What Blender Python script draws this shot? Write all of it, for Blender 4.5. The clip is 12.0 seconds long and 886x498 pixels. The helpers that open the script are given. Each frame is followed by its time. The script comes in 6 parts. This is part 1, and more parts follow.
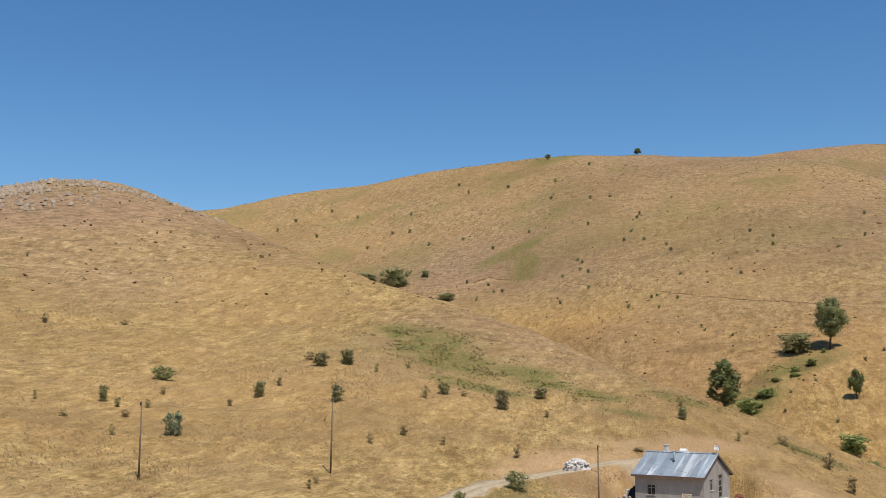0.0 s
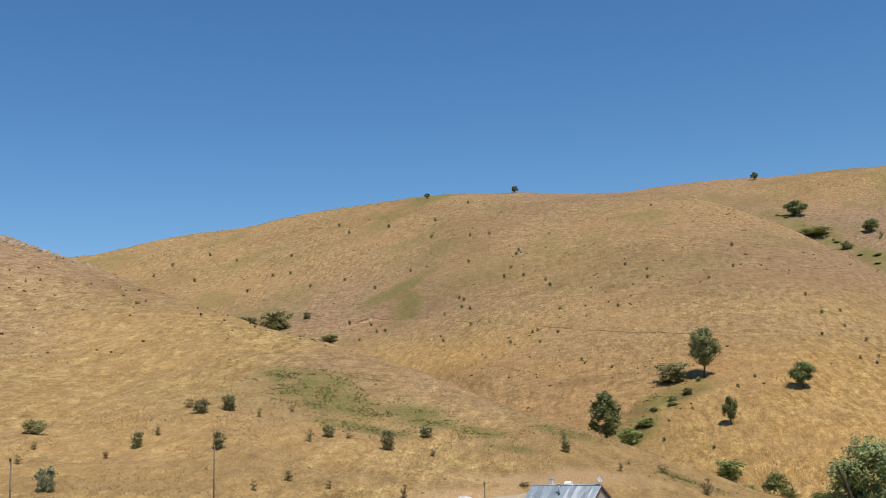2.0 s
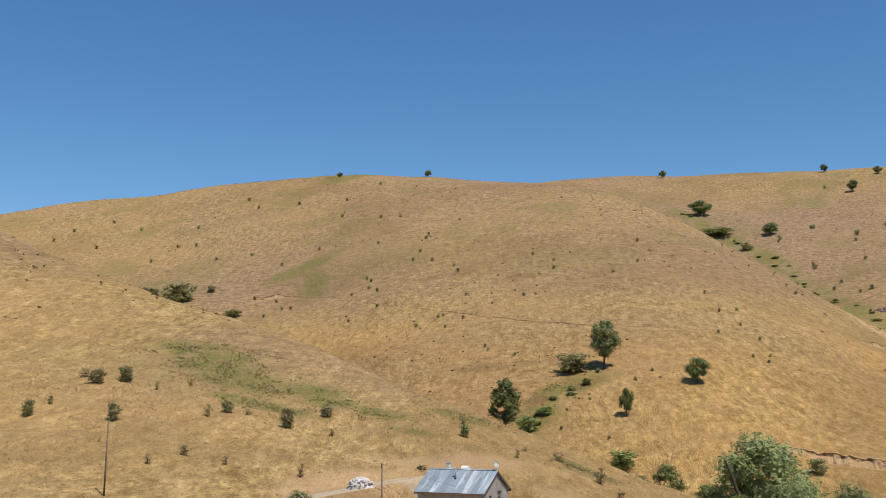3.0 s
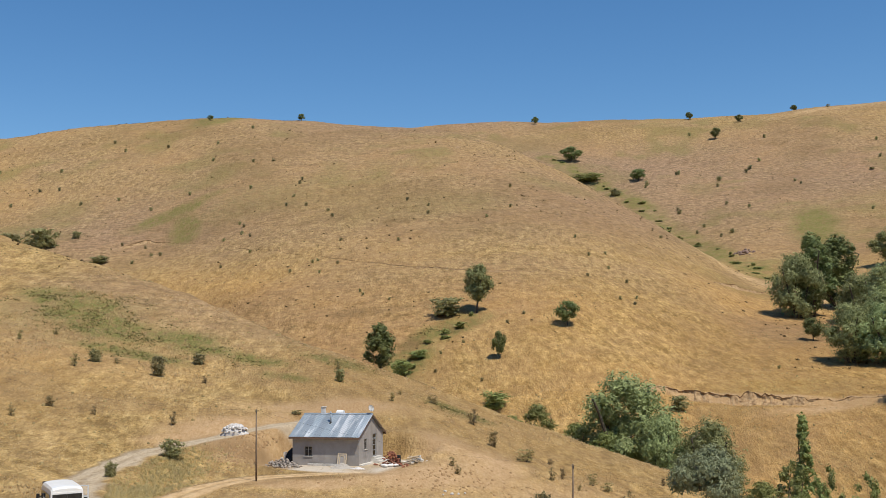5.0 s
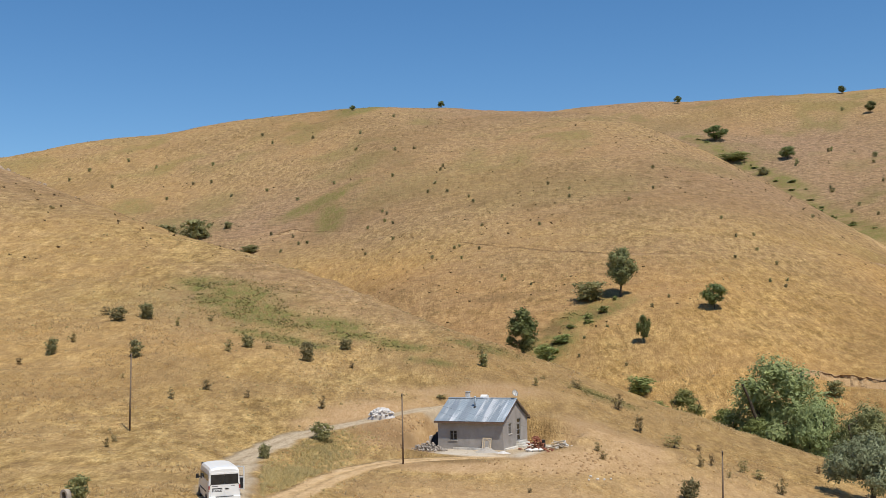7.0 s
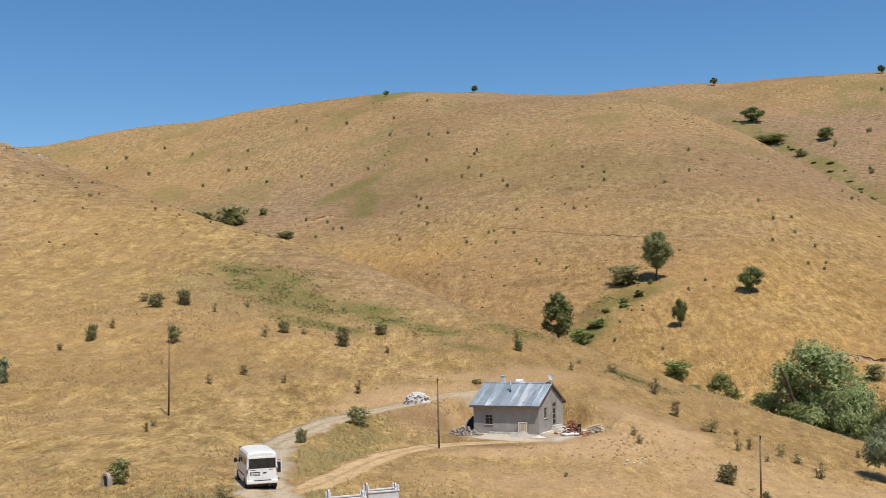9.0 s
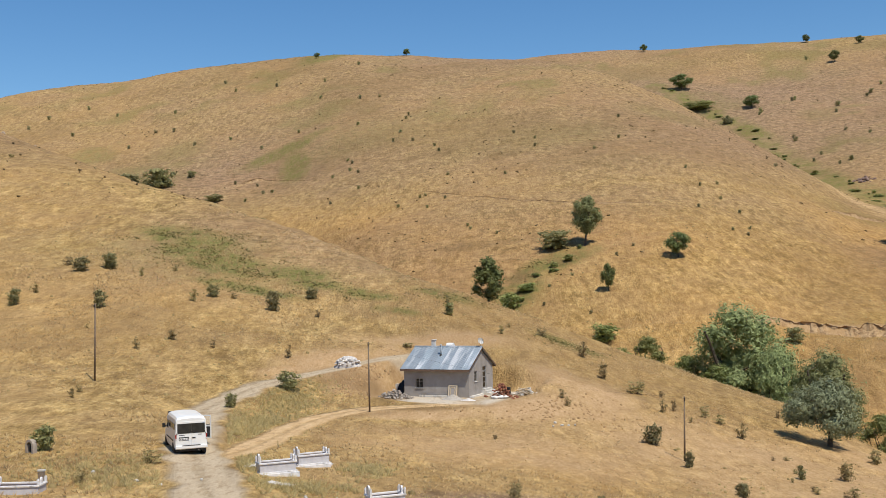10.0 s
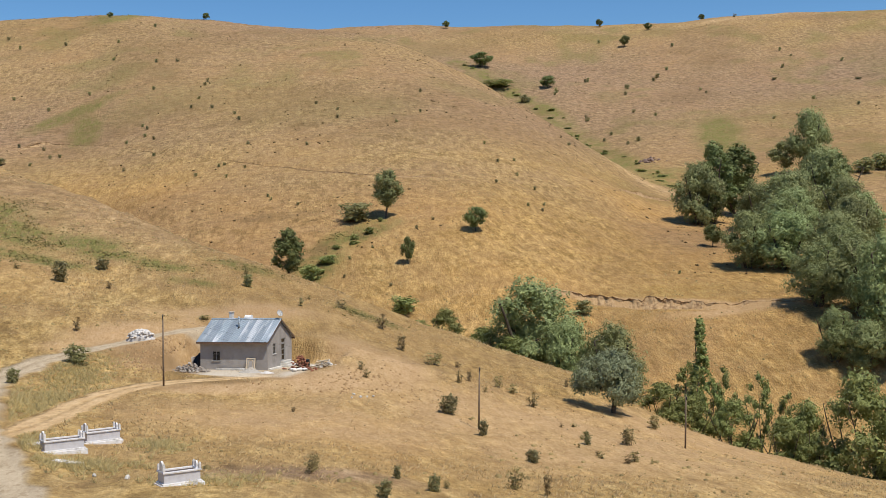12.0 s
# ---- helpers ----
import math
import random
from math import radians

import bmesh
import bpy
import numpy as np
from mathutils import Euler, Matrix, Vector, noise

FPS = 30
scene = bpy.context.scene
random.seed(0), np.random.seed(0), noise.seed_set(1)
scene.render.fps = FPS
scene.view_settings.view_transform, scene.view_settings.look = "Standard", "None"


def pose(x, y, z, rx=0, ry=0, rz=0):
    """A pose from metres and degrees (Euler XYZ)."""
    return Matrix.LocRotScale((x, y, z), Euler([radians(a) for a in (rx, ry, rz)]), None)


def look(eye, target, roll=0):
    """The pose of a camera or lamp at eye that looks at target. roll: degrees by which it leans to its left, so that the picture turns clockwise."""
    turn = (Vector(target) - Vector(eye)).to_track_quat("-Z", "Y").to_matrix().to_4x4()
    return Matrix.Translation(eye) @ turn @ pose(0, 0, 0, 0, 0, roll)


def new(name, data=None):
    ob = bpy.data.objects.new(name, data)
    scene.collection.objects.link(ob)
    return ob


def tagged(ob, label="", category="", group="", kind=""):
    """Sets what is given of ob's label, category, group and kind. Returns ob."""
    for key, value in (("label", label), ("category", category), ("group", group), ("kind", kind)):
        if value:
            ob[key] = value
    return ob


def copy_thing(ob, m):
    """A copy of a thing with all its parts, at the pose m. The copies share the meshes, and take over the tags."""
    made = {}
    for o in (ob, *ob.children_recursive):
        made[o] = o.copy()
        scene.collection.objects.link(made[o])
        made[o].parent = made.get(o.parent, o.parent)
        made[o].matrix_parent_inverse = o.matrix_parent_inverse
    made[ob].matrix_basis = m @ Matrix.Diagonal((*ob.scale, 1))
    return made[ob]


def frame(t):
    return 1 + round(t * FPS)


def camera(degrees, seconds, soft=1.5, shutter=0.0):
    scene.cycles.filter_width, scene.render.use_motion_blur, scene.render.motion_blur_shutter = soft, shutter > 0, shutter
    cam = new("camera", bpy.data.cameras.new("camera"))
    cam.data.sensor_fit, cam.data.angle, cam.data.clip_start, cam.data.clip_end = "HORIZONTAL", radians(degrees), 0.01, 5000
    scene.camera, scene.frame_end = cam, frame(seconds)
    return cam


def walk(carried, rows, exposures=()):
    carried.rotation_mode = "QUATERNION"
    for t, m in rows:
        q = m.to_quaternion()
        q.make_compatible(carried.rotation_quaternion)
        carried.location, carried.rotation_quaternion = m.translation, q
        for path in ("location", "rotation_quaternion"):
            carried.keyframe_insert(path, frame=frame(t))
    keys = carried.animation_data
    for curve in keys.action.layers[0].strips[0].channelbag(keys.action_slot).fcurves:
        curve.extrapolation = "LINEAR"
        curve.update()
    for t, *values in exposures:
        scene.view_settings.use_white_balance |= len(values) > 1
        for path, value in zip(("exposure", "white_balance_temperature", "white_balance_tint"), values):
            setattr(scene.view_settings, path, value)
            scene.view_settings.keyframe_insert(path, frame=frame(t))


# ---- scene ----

# ---- camera: it stands on the opposite slope and only turns ----
EYE = Vector((0.0, 0.0, 12.0))


def aim(turn, tilt, lean):
    a, b = radians(turn), radians(tilt)
    way = Vector((math.sin(a) * math.cos(b), math.cos(a) * math.cos(b), math.sin(b)))
    return look(EYE, EYE + 100.0 * way, lean)


# seconds, heading clockwise from the y axis, tilt upwards, lean
TURNS = [
    (0, -13.58, 7.50, 0.00),
    (0.2, -14.97, 7.57, -0.49),
    (0.5, -16.40, 8.09, -0.67),
    (0.7, -16.84, 8.41, -0.38),
    (1, -20.16, 9.11, 0.19),
    (1.2, -22.76, 9.38, -0.58),
    (1.5, -23.39, 9.27, 0.42),
    (1.6, -21.92, 9.33, 0.70),
    (1.7, -15.32, 9.12, 1.01),
    (2, -7.06, 9.51, -2.33),
    (2.5, -3.69, 9.23, -1.35),
    (3, -2.14, 8.47, -0.04),
    (3.2, -1.13, 7.82, -0.12),
    (3.5, 1.78, 6.99, -0.28),
    (3.7, 4.52, 6.25, -0.66),
    (5.3, 4.59, 5.42, -1.02),
    (5.5, 4.30, 5.34, -1.04),
    (6, 4.09, 4.52, -1.34),
    (6.5, 2.13, 4.73, -1.29),
    (7, -3.02, 4.77, -1.19),
    (7.2, -4.19, 4.80, -0.81),
    (8.8, -5.53, 4.60, -1.57),
    (9, -4.91, 3.99, -1.42),
    (9.5, -3.15, 2.49, -1.45),
    (10, -1.23, 1.97, -1.40),
    (10.5, -0.24, 1.81, -1.30),
    (11, -0.28, 1.68, -1.64),
    (11.5, 2.86, 2.11, -1.05),
    (12, 9.49, 0.26, -0.84),
]
cam = camera(45.42, 12.0, soft=0.8)
walk(cam, [(t, aim(a, b, c)) for t, a, b, c in TURNS], [(0.0, -0.03), (3.5, -0.02), (6.0, -0.02), (9.0, 0.02), (12.0, 0.02)])

# ---- light: clear midday sky, high sun from the right and a little behind ----
SUN_TURN, SUN_HEIGHT = 146.0, 62.5      # heading of the sun (clockwise from y), elevation
world = bpy.data.worlds.new("sky")
scene.world = world
world.use_nodes = True
wn, wl = world.node_tree.nodes, world.node_tree.links
wn.clear()
sky = wn.new("ShaderNodeTexSky")
sky.sky_type, sky.sun_disc = "NISHITA", False
sky.sun_elevation, sky.sun_rotation = radians(SUN_HEIGHT), radians(SUN_TURN)
sky.altitude, sky.air_density, sky.dust_density, sky.ozone_density = 500, 1.0, 0.0, 3.0
back = wn.new("ShaderNodeBackground")
back.inputs["Strength"].default_value = 0.118
out = wn.new("ShaderNodeOutputWorld")
deep = wn.new("ShaderNodeHueSaturation")
deep.inputs["Saturation"].default_value = 1.24
wl.new(sky.outputs[0], deep.inputs["Color"])
wl.new(deep.outputs[0], back.inputs[0])
wl.new(back.outputs[0], out.inputs[0])

sun = new("sun", bpy.data.lights.new("sun", "SUN"))
sun.data.energy, sun.data.angle, sun.data.color = 4.75, radians(0.5), (1.0, 0.94, 0.83)
sa, sb = radians(SUN_TURN), radians(SUN_HEIGHT)
sun.matrix_world = look(Vector((math.sin(sa) * math.cos(sb), math.cos(sa) * math.cos(sb), math.sin(sb))) * 100, (0, 0, 0))

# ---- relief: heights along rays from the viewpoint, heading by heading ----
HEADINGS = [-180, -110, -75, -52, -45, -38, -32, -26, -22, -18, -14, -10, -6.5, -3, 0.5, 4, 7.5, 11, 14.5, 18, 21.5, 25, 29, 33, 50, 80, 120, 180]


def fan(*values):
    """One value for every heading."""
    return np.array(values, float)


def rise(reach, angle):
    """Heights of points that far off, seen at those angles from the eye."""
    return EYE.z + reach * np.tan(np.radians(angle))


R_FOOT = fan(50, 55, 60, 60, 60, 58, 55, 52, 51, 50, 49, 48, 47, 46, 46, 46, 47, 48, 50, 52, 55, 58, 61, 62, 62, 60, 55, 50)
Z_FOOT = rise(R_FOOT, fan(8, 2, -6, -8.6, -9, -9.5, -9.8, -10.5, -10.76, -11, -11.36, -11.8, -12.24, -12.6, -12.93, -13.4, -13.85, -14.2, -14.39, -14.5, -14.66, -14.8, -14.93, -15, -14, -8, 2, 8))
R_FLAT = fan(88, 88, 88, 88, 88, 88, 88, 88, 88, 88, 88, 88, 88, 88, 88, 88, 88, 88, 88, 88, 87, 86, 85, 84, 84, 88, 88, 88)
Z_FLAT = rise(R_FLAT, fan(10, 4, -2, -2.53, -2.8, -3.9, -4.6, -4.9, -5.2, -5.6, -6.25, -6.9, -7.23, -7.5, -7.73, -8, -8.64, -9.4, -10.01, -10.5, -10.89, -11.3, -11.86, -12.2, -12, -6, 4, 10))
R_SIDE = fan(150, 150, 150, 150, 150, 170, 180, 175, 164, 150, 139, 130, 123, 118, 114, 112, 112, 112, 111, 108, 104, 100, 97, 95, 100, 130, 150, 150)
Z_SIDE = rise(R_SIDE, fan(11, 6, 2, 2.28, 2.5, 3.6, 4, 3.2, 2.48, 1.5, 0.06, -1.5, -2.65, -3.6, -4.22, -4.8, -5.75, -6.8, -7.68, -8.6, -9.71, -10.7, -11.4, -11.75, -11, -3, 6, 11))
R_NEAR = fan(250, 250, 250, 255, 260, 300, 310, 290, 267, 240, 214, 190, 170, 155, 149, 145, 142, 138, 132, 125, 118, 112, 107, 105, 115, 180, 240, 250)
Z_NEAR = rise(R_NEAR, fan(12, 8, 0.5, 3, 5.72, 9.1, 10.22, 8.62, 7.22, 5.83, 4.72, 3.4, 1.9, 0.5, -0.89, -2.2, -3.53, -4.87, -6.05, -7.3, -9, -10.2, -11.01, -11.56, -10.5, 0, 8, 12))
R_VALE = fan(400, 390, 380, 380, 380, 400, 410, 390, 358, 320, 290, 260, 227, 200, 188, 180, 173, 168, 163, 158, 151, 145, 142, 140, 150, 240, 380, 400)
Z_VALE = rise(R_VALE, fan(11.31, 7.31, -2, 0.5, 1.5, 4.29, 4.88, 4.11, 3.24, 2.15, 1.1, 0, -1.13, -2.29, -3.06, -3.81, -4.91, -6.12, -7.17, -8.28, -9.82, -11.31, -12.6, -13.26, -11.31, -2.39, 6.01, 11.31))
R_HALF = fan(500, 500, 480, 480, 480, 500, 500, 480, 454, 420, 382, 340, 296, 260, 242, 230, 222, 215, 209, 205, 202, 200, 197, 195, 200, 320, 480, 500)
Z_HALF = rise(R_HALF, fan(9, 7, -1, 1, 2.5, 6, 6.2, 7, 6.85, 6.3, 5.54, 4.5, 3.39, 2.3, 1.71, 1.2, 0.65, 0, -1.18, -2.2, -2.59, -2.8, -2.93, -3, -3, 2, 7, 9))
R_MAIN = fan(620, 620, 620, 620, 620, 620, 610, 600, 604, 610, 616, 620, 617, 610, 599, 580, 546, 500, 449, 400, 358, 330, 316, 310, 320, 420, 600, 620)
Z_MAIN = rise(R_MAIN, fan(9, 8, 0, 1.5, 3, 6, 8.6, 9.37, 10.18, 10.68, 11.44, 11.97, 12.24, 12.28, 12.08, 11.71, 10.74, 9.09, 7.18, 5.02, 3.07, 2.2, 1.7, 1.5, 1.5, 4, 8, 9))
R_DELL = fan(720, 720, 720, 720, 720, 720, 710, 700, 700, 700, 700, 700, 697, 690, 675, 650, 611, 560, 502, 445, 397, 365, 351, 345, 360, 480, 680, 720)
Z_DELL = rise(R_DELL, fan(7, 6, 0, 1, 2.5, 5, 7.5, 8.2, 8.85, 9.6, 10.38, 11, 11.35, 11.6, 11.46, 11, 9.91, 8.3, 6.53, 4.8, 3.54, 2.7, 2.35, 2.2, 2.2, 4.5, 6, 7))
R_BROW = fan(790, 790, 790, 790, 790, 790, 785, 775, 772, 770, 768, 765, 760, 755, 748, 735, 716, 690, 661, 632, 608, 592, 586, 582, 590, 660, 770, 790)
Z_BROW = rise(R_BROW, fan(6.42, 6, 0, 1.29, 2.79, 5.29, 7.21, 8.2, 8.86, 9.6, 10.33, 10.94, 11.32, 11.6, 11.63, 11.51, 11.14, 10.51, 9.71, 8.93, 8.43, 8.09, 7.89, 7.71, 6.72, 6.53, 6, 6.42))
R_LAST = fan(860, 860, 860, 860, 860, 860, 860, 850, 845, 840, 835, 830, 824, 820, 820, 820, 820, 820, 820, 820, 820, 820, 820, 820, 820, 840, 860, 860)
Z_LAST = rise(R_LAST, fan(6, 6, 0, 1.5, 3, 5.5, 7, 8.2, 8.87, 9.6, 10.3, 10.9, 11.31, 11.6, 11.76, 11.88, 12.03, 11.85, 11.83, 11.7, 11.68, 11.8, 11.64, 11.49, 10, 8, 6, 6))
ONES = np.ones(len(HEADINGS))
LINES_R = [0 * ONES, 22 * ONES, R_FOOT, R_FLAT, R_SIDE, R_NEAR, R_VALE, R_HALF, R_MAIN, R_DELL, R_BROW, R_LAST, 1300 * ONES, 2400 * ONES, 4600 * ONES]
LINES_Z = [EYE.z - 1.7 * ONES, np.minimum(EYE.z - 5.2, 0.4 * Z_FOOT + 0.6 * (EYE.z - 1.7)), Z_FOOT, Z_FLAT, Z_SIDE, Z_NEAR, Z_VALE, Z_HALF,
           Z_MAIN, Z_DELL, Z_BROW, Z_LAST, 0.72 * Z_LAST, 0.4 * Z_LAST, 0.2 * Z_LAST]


def slopes(xs, ys):
    """Tangents for a curve through the points that never overshoots; arrays run along the last axis."""
    h, d = np.diff(xs), np.diff(ys) / np.diff(xs)
    m = np.zeros_like(ys)
    a, b = d[..., :-1], d[..., 1:]
    w1, w2 = 2 * h[..., 1:] + h[..., :-1], h[..., 1:] + 2 * h[..., :-1]
    ok = a * b > 0
    m[..., 1:-1] = np.where(ok, (w1 + w2) / (w1 / np.where(ok, a, 1) + w2 / np.where(ok, b, 1)), 0)
    m[..., 0], m[..., -1] = d[..., 0], d[..., -1]
    return m


def curve(xs, ys, x):
    """The curve's value at x; xs and ys hold one curve a row, x one value a row."""
    m = slopes(xs, ys)
    k = np.clip((xs <= x[:, None]).sum(1) - 1, 0, xs.shape[1] - 2)
    i = np.arange(len(x))
    x0, x1, y0, y1 = xs[i, k], xs[i, k + 1], ys[i, k], ys[i, k + 1]
    h = x1 - x0
    s = np.clip((x - x0) / h, 0, 1)
    return (y0 * (1 + 2 * s) * (1 - s) ** 2 + h * m[i, k] * s * (1 - s) ** 2 + y1 * s * s * (3 - 2 * s) + h * m[i, k + 1] * s * s * (s - 1))


def sample(line, turn):
    n = len(turn)
    return curve(np.tile(np.array(HEADINGS, float), (n, 1)), np.tile(line, (n, 1)), turn)


def wave(x, y, size, seed):
    """Smooth value noise between -1 and 1, on arrays."""
    u, v = x / size, y / size
    i, j = np.floor(u), np.floor(v)
    fu, fv = u - i, v - j
    fu, fv = fu * fu * (3 - 2 * fu), fv * fv * (3 - 2 * fv)

    def at(a, b):
        h = np.sin(a * 127.1 + b * 311.7 + seed * 74.7) * 43758.5453
        return 2 * (h - np.floor(h)) - 1
    return (at(i, j) * (1 - fu) + at(i + 1, j) * fu) * (1 - fv) + (at(i, j + 1) * (1 - fu) + at(i + 1, j + 1) * fu) * fv


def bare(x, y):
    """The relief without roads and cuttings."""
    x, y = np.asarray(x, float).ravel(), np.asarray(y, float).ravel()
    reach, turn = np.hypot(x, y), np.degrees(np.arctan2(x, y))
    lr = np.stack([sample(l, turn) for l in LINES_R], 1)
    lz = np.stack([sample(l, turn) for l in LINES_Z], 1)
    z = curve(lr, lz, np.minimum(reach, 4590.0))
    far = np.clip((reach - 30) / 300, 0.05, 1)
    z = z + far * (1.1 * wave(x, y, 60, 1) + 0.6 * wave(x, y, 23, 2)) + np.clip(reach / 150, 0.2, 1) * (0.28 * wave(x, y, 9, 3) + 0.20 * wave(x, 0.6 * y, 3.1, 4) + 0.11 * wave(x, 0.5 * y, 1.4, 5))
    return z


def ease(v):
    v = np.clip(v, 0, 1)
    return v * v * (3 - 2 * v)


# the levelled yard of the house, and the two tracks
PAD_Z = 0.96
HOUSE_C, HOUSE_TURN = (0.0, 104.0), -23.3      # the corner towards the viewer; turn of the long wall
HU = (math.cos(radians(HOUSE_TURN)), math.sin(radians(HOUSE_TURN)))
HV = (-HU[1], HU[0])
ROAD = [(-9.0, 38.0), (-12.0, 49.0), (-15.0, 58.3), (-16.9, 64.5), (-20.0, 77.5), (-21.6, 88.0), (-20.6, 96.8), (-18.0, 103.2), (-14.1, 107.7), (-10.5, 111.7), (-6.0, 115.5), (-2.2, 117.8)]
LANE = [(-15.6, 62.0), (-14.3, 66.5), (-14.1, 73.9), (-13.4, 84.0), (-11.2, 91.3), (-8.4, 95.2), (-4.5, 97.6), (-1.0, 99.5)]


def dense(line, step=0.5):
    """A smooth line through the points, as an array of closely set places."""
    p = np.array(line, float)
    s = np.concatenate([[0], np.cumsum(np.hypot(*np.diff(p, axis=0).T))])
    q = np.arange(0, s[-1], step)
    rows = np.tile(s, (len(q), 1))
    return np.stack([curve(rows, np.tile(p[:, k], (len(q), 1)), q) for k in (0, 1)], 1)


def near_line(x, y, line):
    """Distance to the line and the number of its nearest place."""
    d = np.hypot(x[:, None] - line[None, :, 0], y[:, None] - line[None, :, 1])
    k = d.argmin(1)
    return d[np.arange(len(x)), k], k


ROAD_AT, LANE_AT = dense(ROAD), dense(LANE)
ROAD_Z, LANE_Z = bare(*ROAD_AT.T), bare(*LANE_AT.T)
for line_z in (ROAD_Z, LANE_Z):
    line_z[:] = np.convolve(np.pad(line_z, 12, mode="edge"), np.ones(25) / 25, mode="valid")
LANE_Z[-20:] = LANE_Z[-20:] + (PAD_Z - LANE_Z[-1]) * np.linspace(0, 1, 20)


def pad_share(x, y):
    dx, dy = x - HOUSE_C[0], y - HOUSE_C[1]
    u, v = dx * HU[0] + dy * HU[1], dx * HV[0] + dy * HV[1]
    du = np.maximum(np.maximum(-8.4 - u, u - 4.2), 0)
    dv = np.maximum(np.maximum(-4.2 - v, v - 6.9), 0)
    d = np.hypot(du, dv)
    return ease(1 - d / np.where((v > 3) | (u < -8), 2.4, 4.5))


PATH_AT = dense([(-76, 371), (-62.4, 365.2), (-42.0, 342.9), (-25.4, 318.5), (-11.2, 302.8), (10.5, 280.3), (30.0, 266.8), (46, 263.5)], 1.0)
BANK_AT = dense([(28, 192), (42, 193), (55.2, 191.5), (62.3, 187.5), (67.5, 186.0), (74.4, 184.0), (82.9, 179.5), (91.6, 175.3), (99, 172)], 1.0)
BANK_H = np.interp(np.arange(len(BANK_AT)), [0, 27, 34, 40, 46, 54, 60, 80], [0.1, 0.15, 0.7, 1.5, 1.8, 1.2, 0.4, 0.1])


def ground(x, y):
    """The finished relief."""
    x, y = np.asarray(x, float).ravel(), np.asarray(y, float).ravel()
    z = bare(x, y)
    for line, cut, flat in ((PATH_AT, None, 0.8), (BANK_AT, BANK_H, 1.6)):
        line_z = bare(*line.T)
        lo, hi = line.min(0) - 8, line.max(0) + 8
        k = np.flatnonzero((x > lo[0]) & (x < hi[0]) & (y > lo[1]) & (y < hi[1]))
        for i in range(0, len(k), 20000):
            j = k[i:i + 20000]
            d, q = near_line(x[j], y[j], line)
            above = np.hypot(x[j], y[j]) > np.hypot(line[q, 0], line[q, 1])
            depth = 0.22 + 0 * d if cut is None else 1.2 * cut[q]
            # a level tread below, a steep bank above it
            flat = flat if cut is None else np.clip(0.2 + 0.75 * cut[q], 0.3, 1.6)
            tread = line_z[q] - 0.25 * depth
            rise_ = z[j] + ease(1 - (d - flat) / 7) * 0.4 * depth
            w = ease((d - flat) / 0.9)
            z[j] = np.where(above & (d < 10), np.where(d < 9, tread * (1 - w) + rise_ * w, z[j]), z[j] - ease(1 - d / 3.0) * 0.25 * depth)
    near = (np.hypot(x, y) < 160) & (np.abs(x) < 45) & (y > 20)
    if near.any():
        a, b, c = x[near], y[near], z[near]
        for line, heights, half, soft in ((ROAD_AT, ROAD_Z, 1.6, 2.2), (LANE_AT, LANE_Z, 1.3, 2.0)):
            d, k = near_line(a, b, line)
            w = ease(1 - (d - half) / soft)
            c = c * (1 - w) + heights[k] * w
        w = pad_share(a, b)
        z[near] = c * (1 - w) + PAD_Z * w
    return z


def ground_z(x, y):
    return float(ground([x], [y])[0])

# ---- materials ----
def mat(name, rough=0.8, metal=0.0, spec=0.3):
    m = bpy.data.materials.new(name)
    m.use_nodes = True
    b = m.node_tree.nodes["Principled BSDF"]
    b.inputs["Roughness"].default_value, b.inputs["Metallic"].default_value = rough, metal
    b.inputs["Specular IOR Level"].default_value = spec
    return m, m.node_tree.nodes, m.node_tree.links, b


def colour_ramp(n, stops):
    r = n.new("ShaderNodeValToRGB")
    e = r.color_ramp.elements
    while len(e) > 1:
        e.remove(e[-1])
    e[0].position, e[0].color = stops[0][0], (*stops[0][1], 1)
    for p, c in stops[1:]:
        k = e.new(p)
        k.color = (*c, 1)
    return r


def noise_tex(n, l, scale, detail=4.0, rough=0.6, vector=None):
    t = n.new("ShaderNodeTexNoise")
    t.inputs["Scale"].default_value, t.inputs["Detail"].default_value, t.inputs["Roughness"].default_value = scale, detail, rough
    if vector:
        l.new(vector, t.inputs["Vector"])
    return t


def blend(n, l, fac, a, b, mode="MIX"):
    x = n.new("ShaderNodeMix")
    x.data_type, x.blend_type, x.clamp_factor = "RGBA", mode, True
    for sock, v in ((x.inputs[0], fac), (x.inputs[6], a), (x.inputs[7], b)):
        if isinstance(v, (int, float)):
            sock.default_value = v
        elif isinstance(v, tuple):
            sock.default_value = (*v, 1)
        else:
            l.new(v, sock)
    return x.outputs[2]


def calc(n, l, op, a, b=0.0, c=0.0):
    x = n.new("ShaderNodeMath")
    x.operation = op
    x.use_clamp = False
    for sock, v in zip(x.inputs, (a, b, c)):
        if isinstance(v, (int, float)):
            sock.default_value = v
        else:
            l.new(v, sock)
    return x.outputs[0]


def relief(n, l, b, height, strength, distance):
    u = n.new("ShaderNodeBump")
    u.inputs["Strength"].default_value, u.inputs["Distance"].default_value = strength, distance
    l.new(height, u.inputs["Height"])
    l.new(u.outputs[0], b.inputs["Normal"])


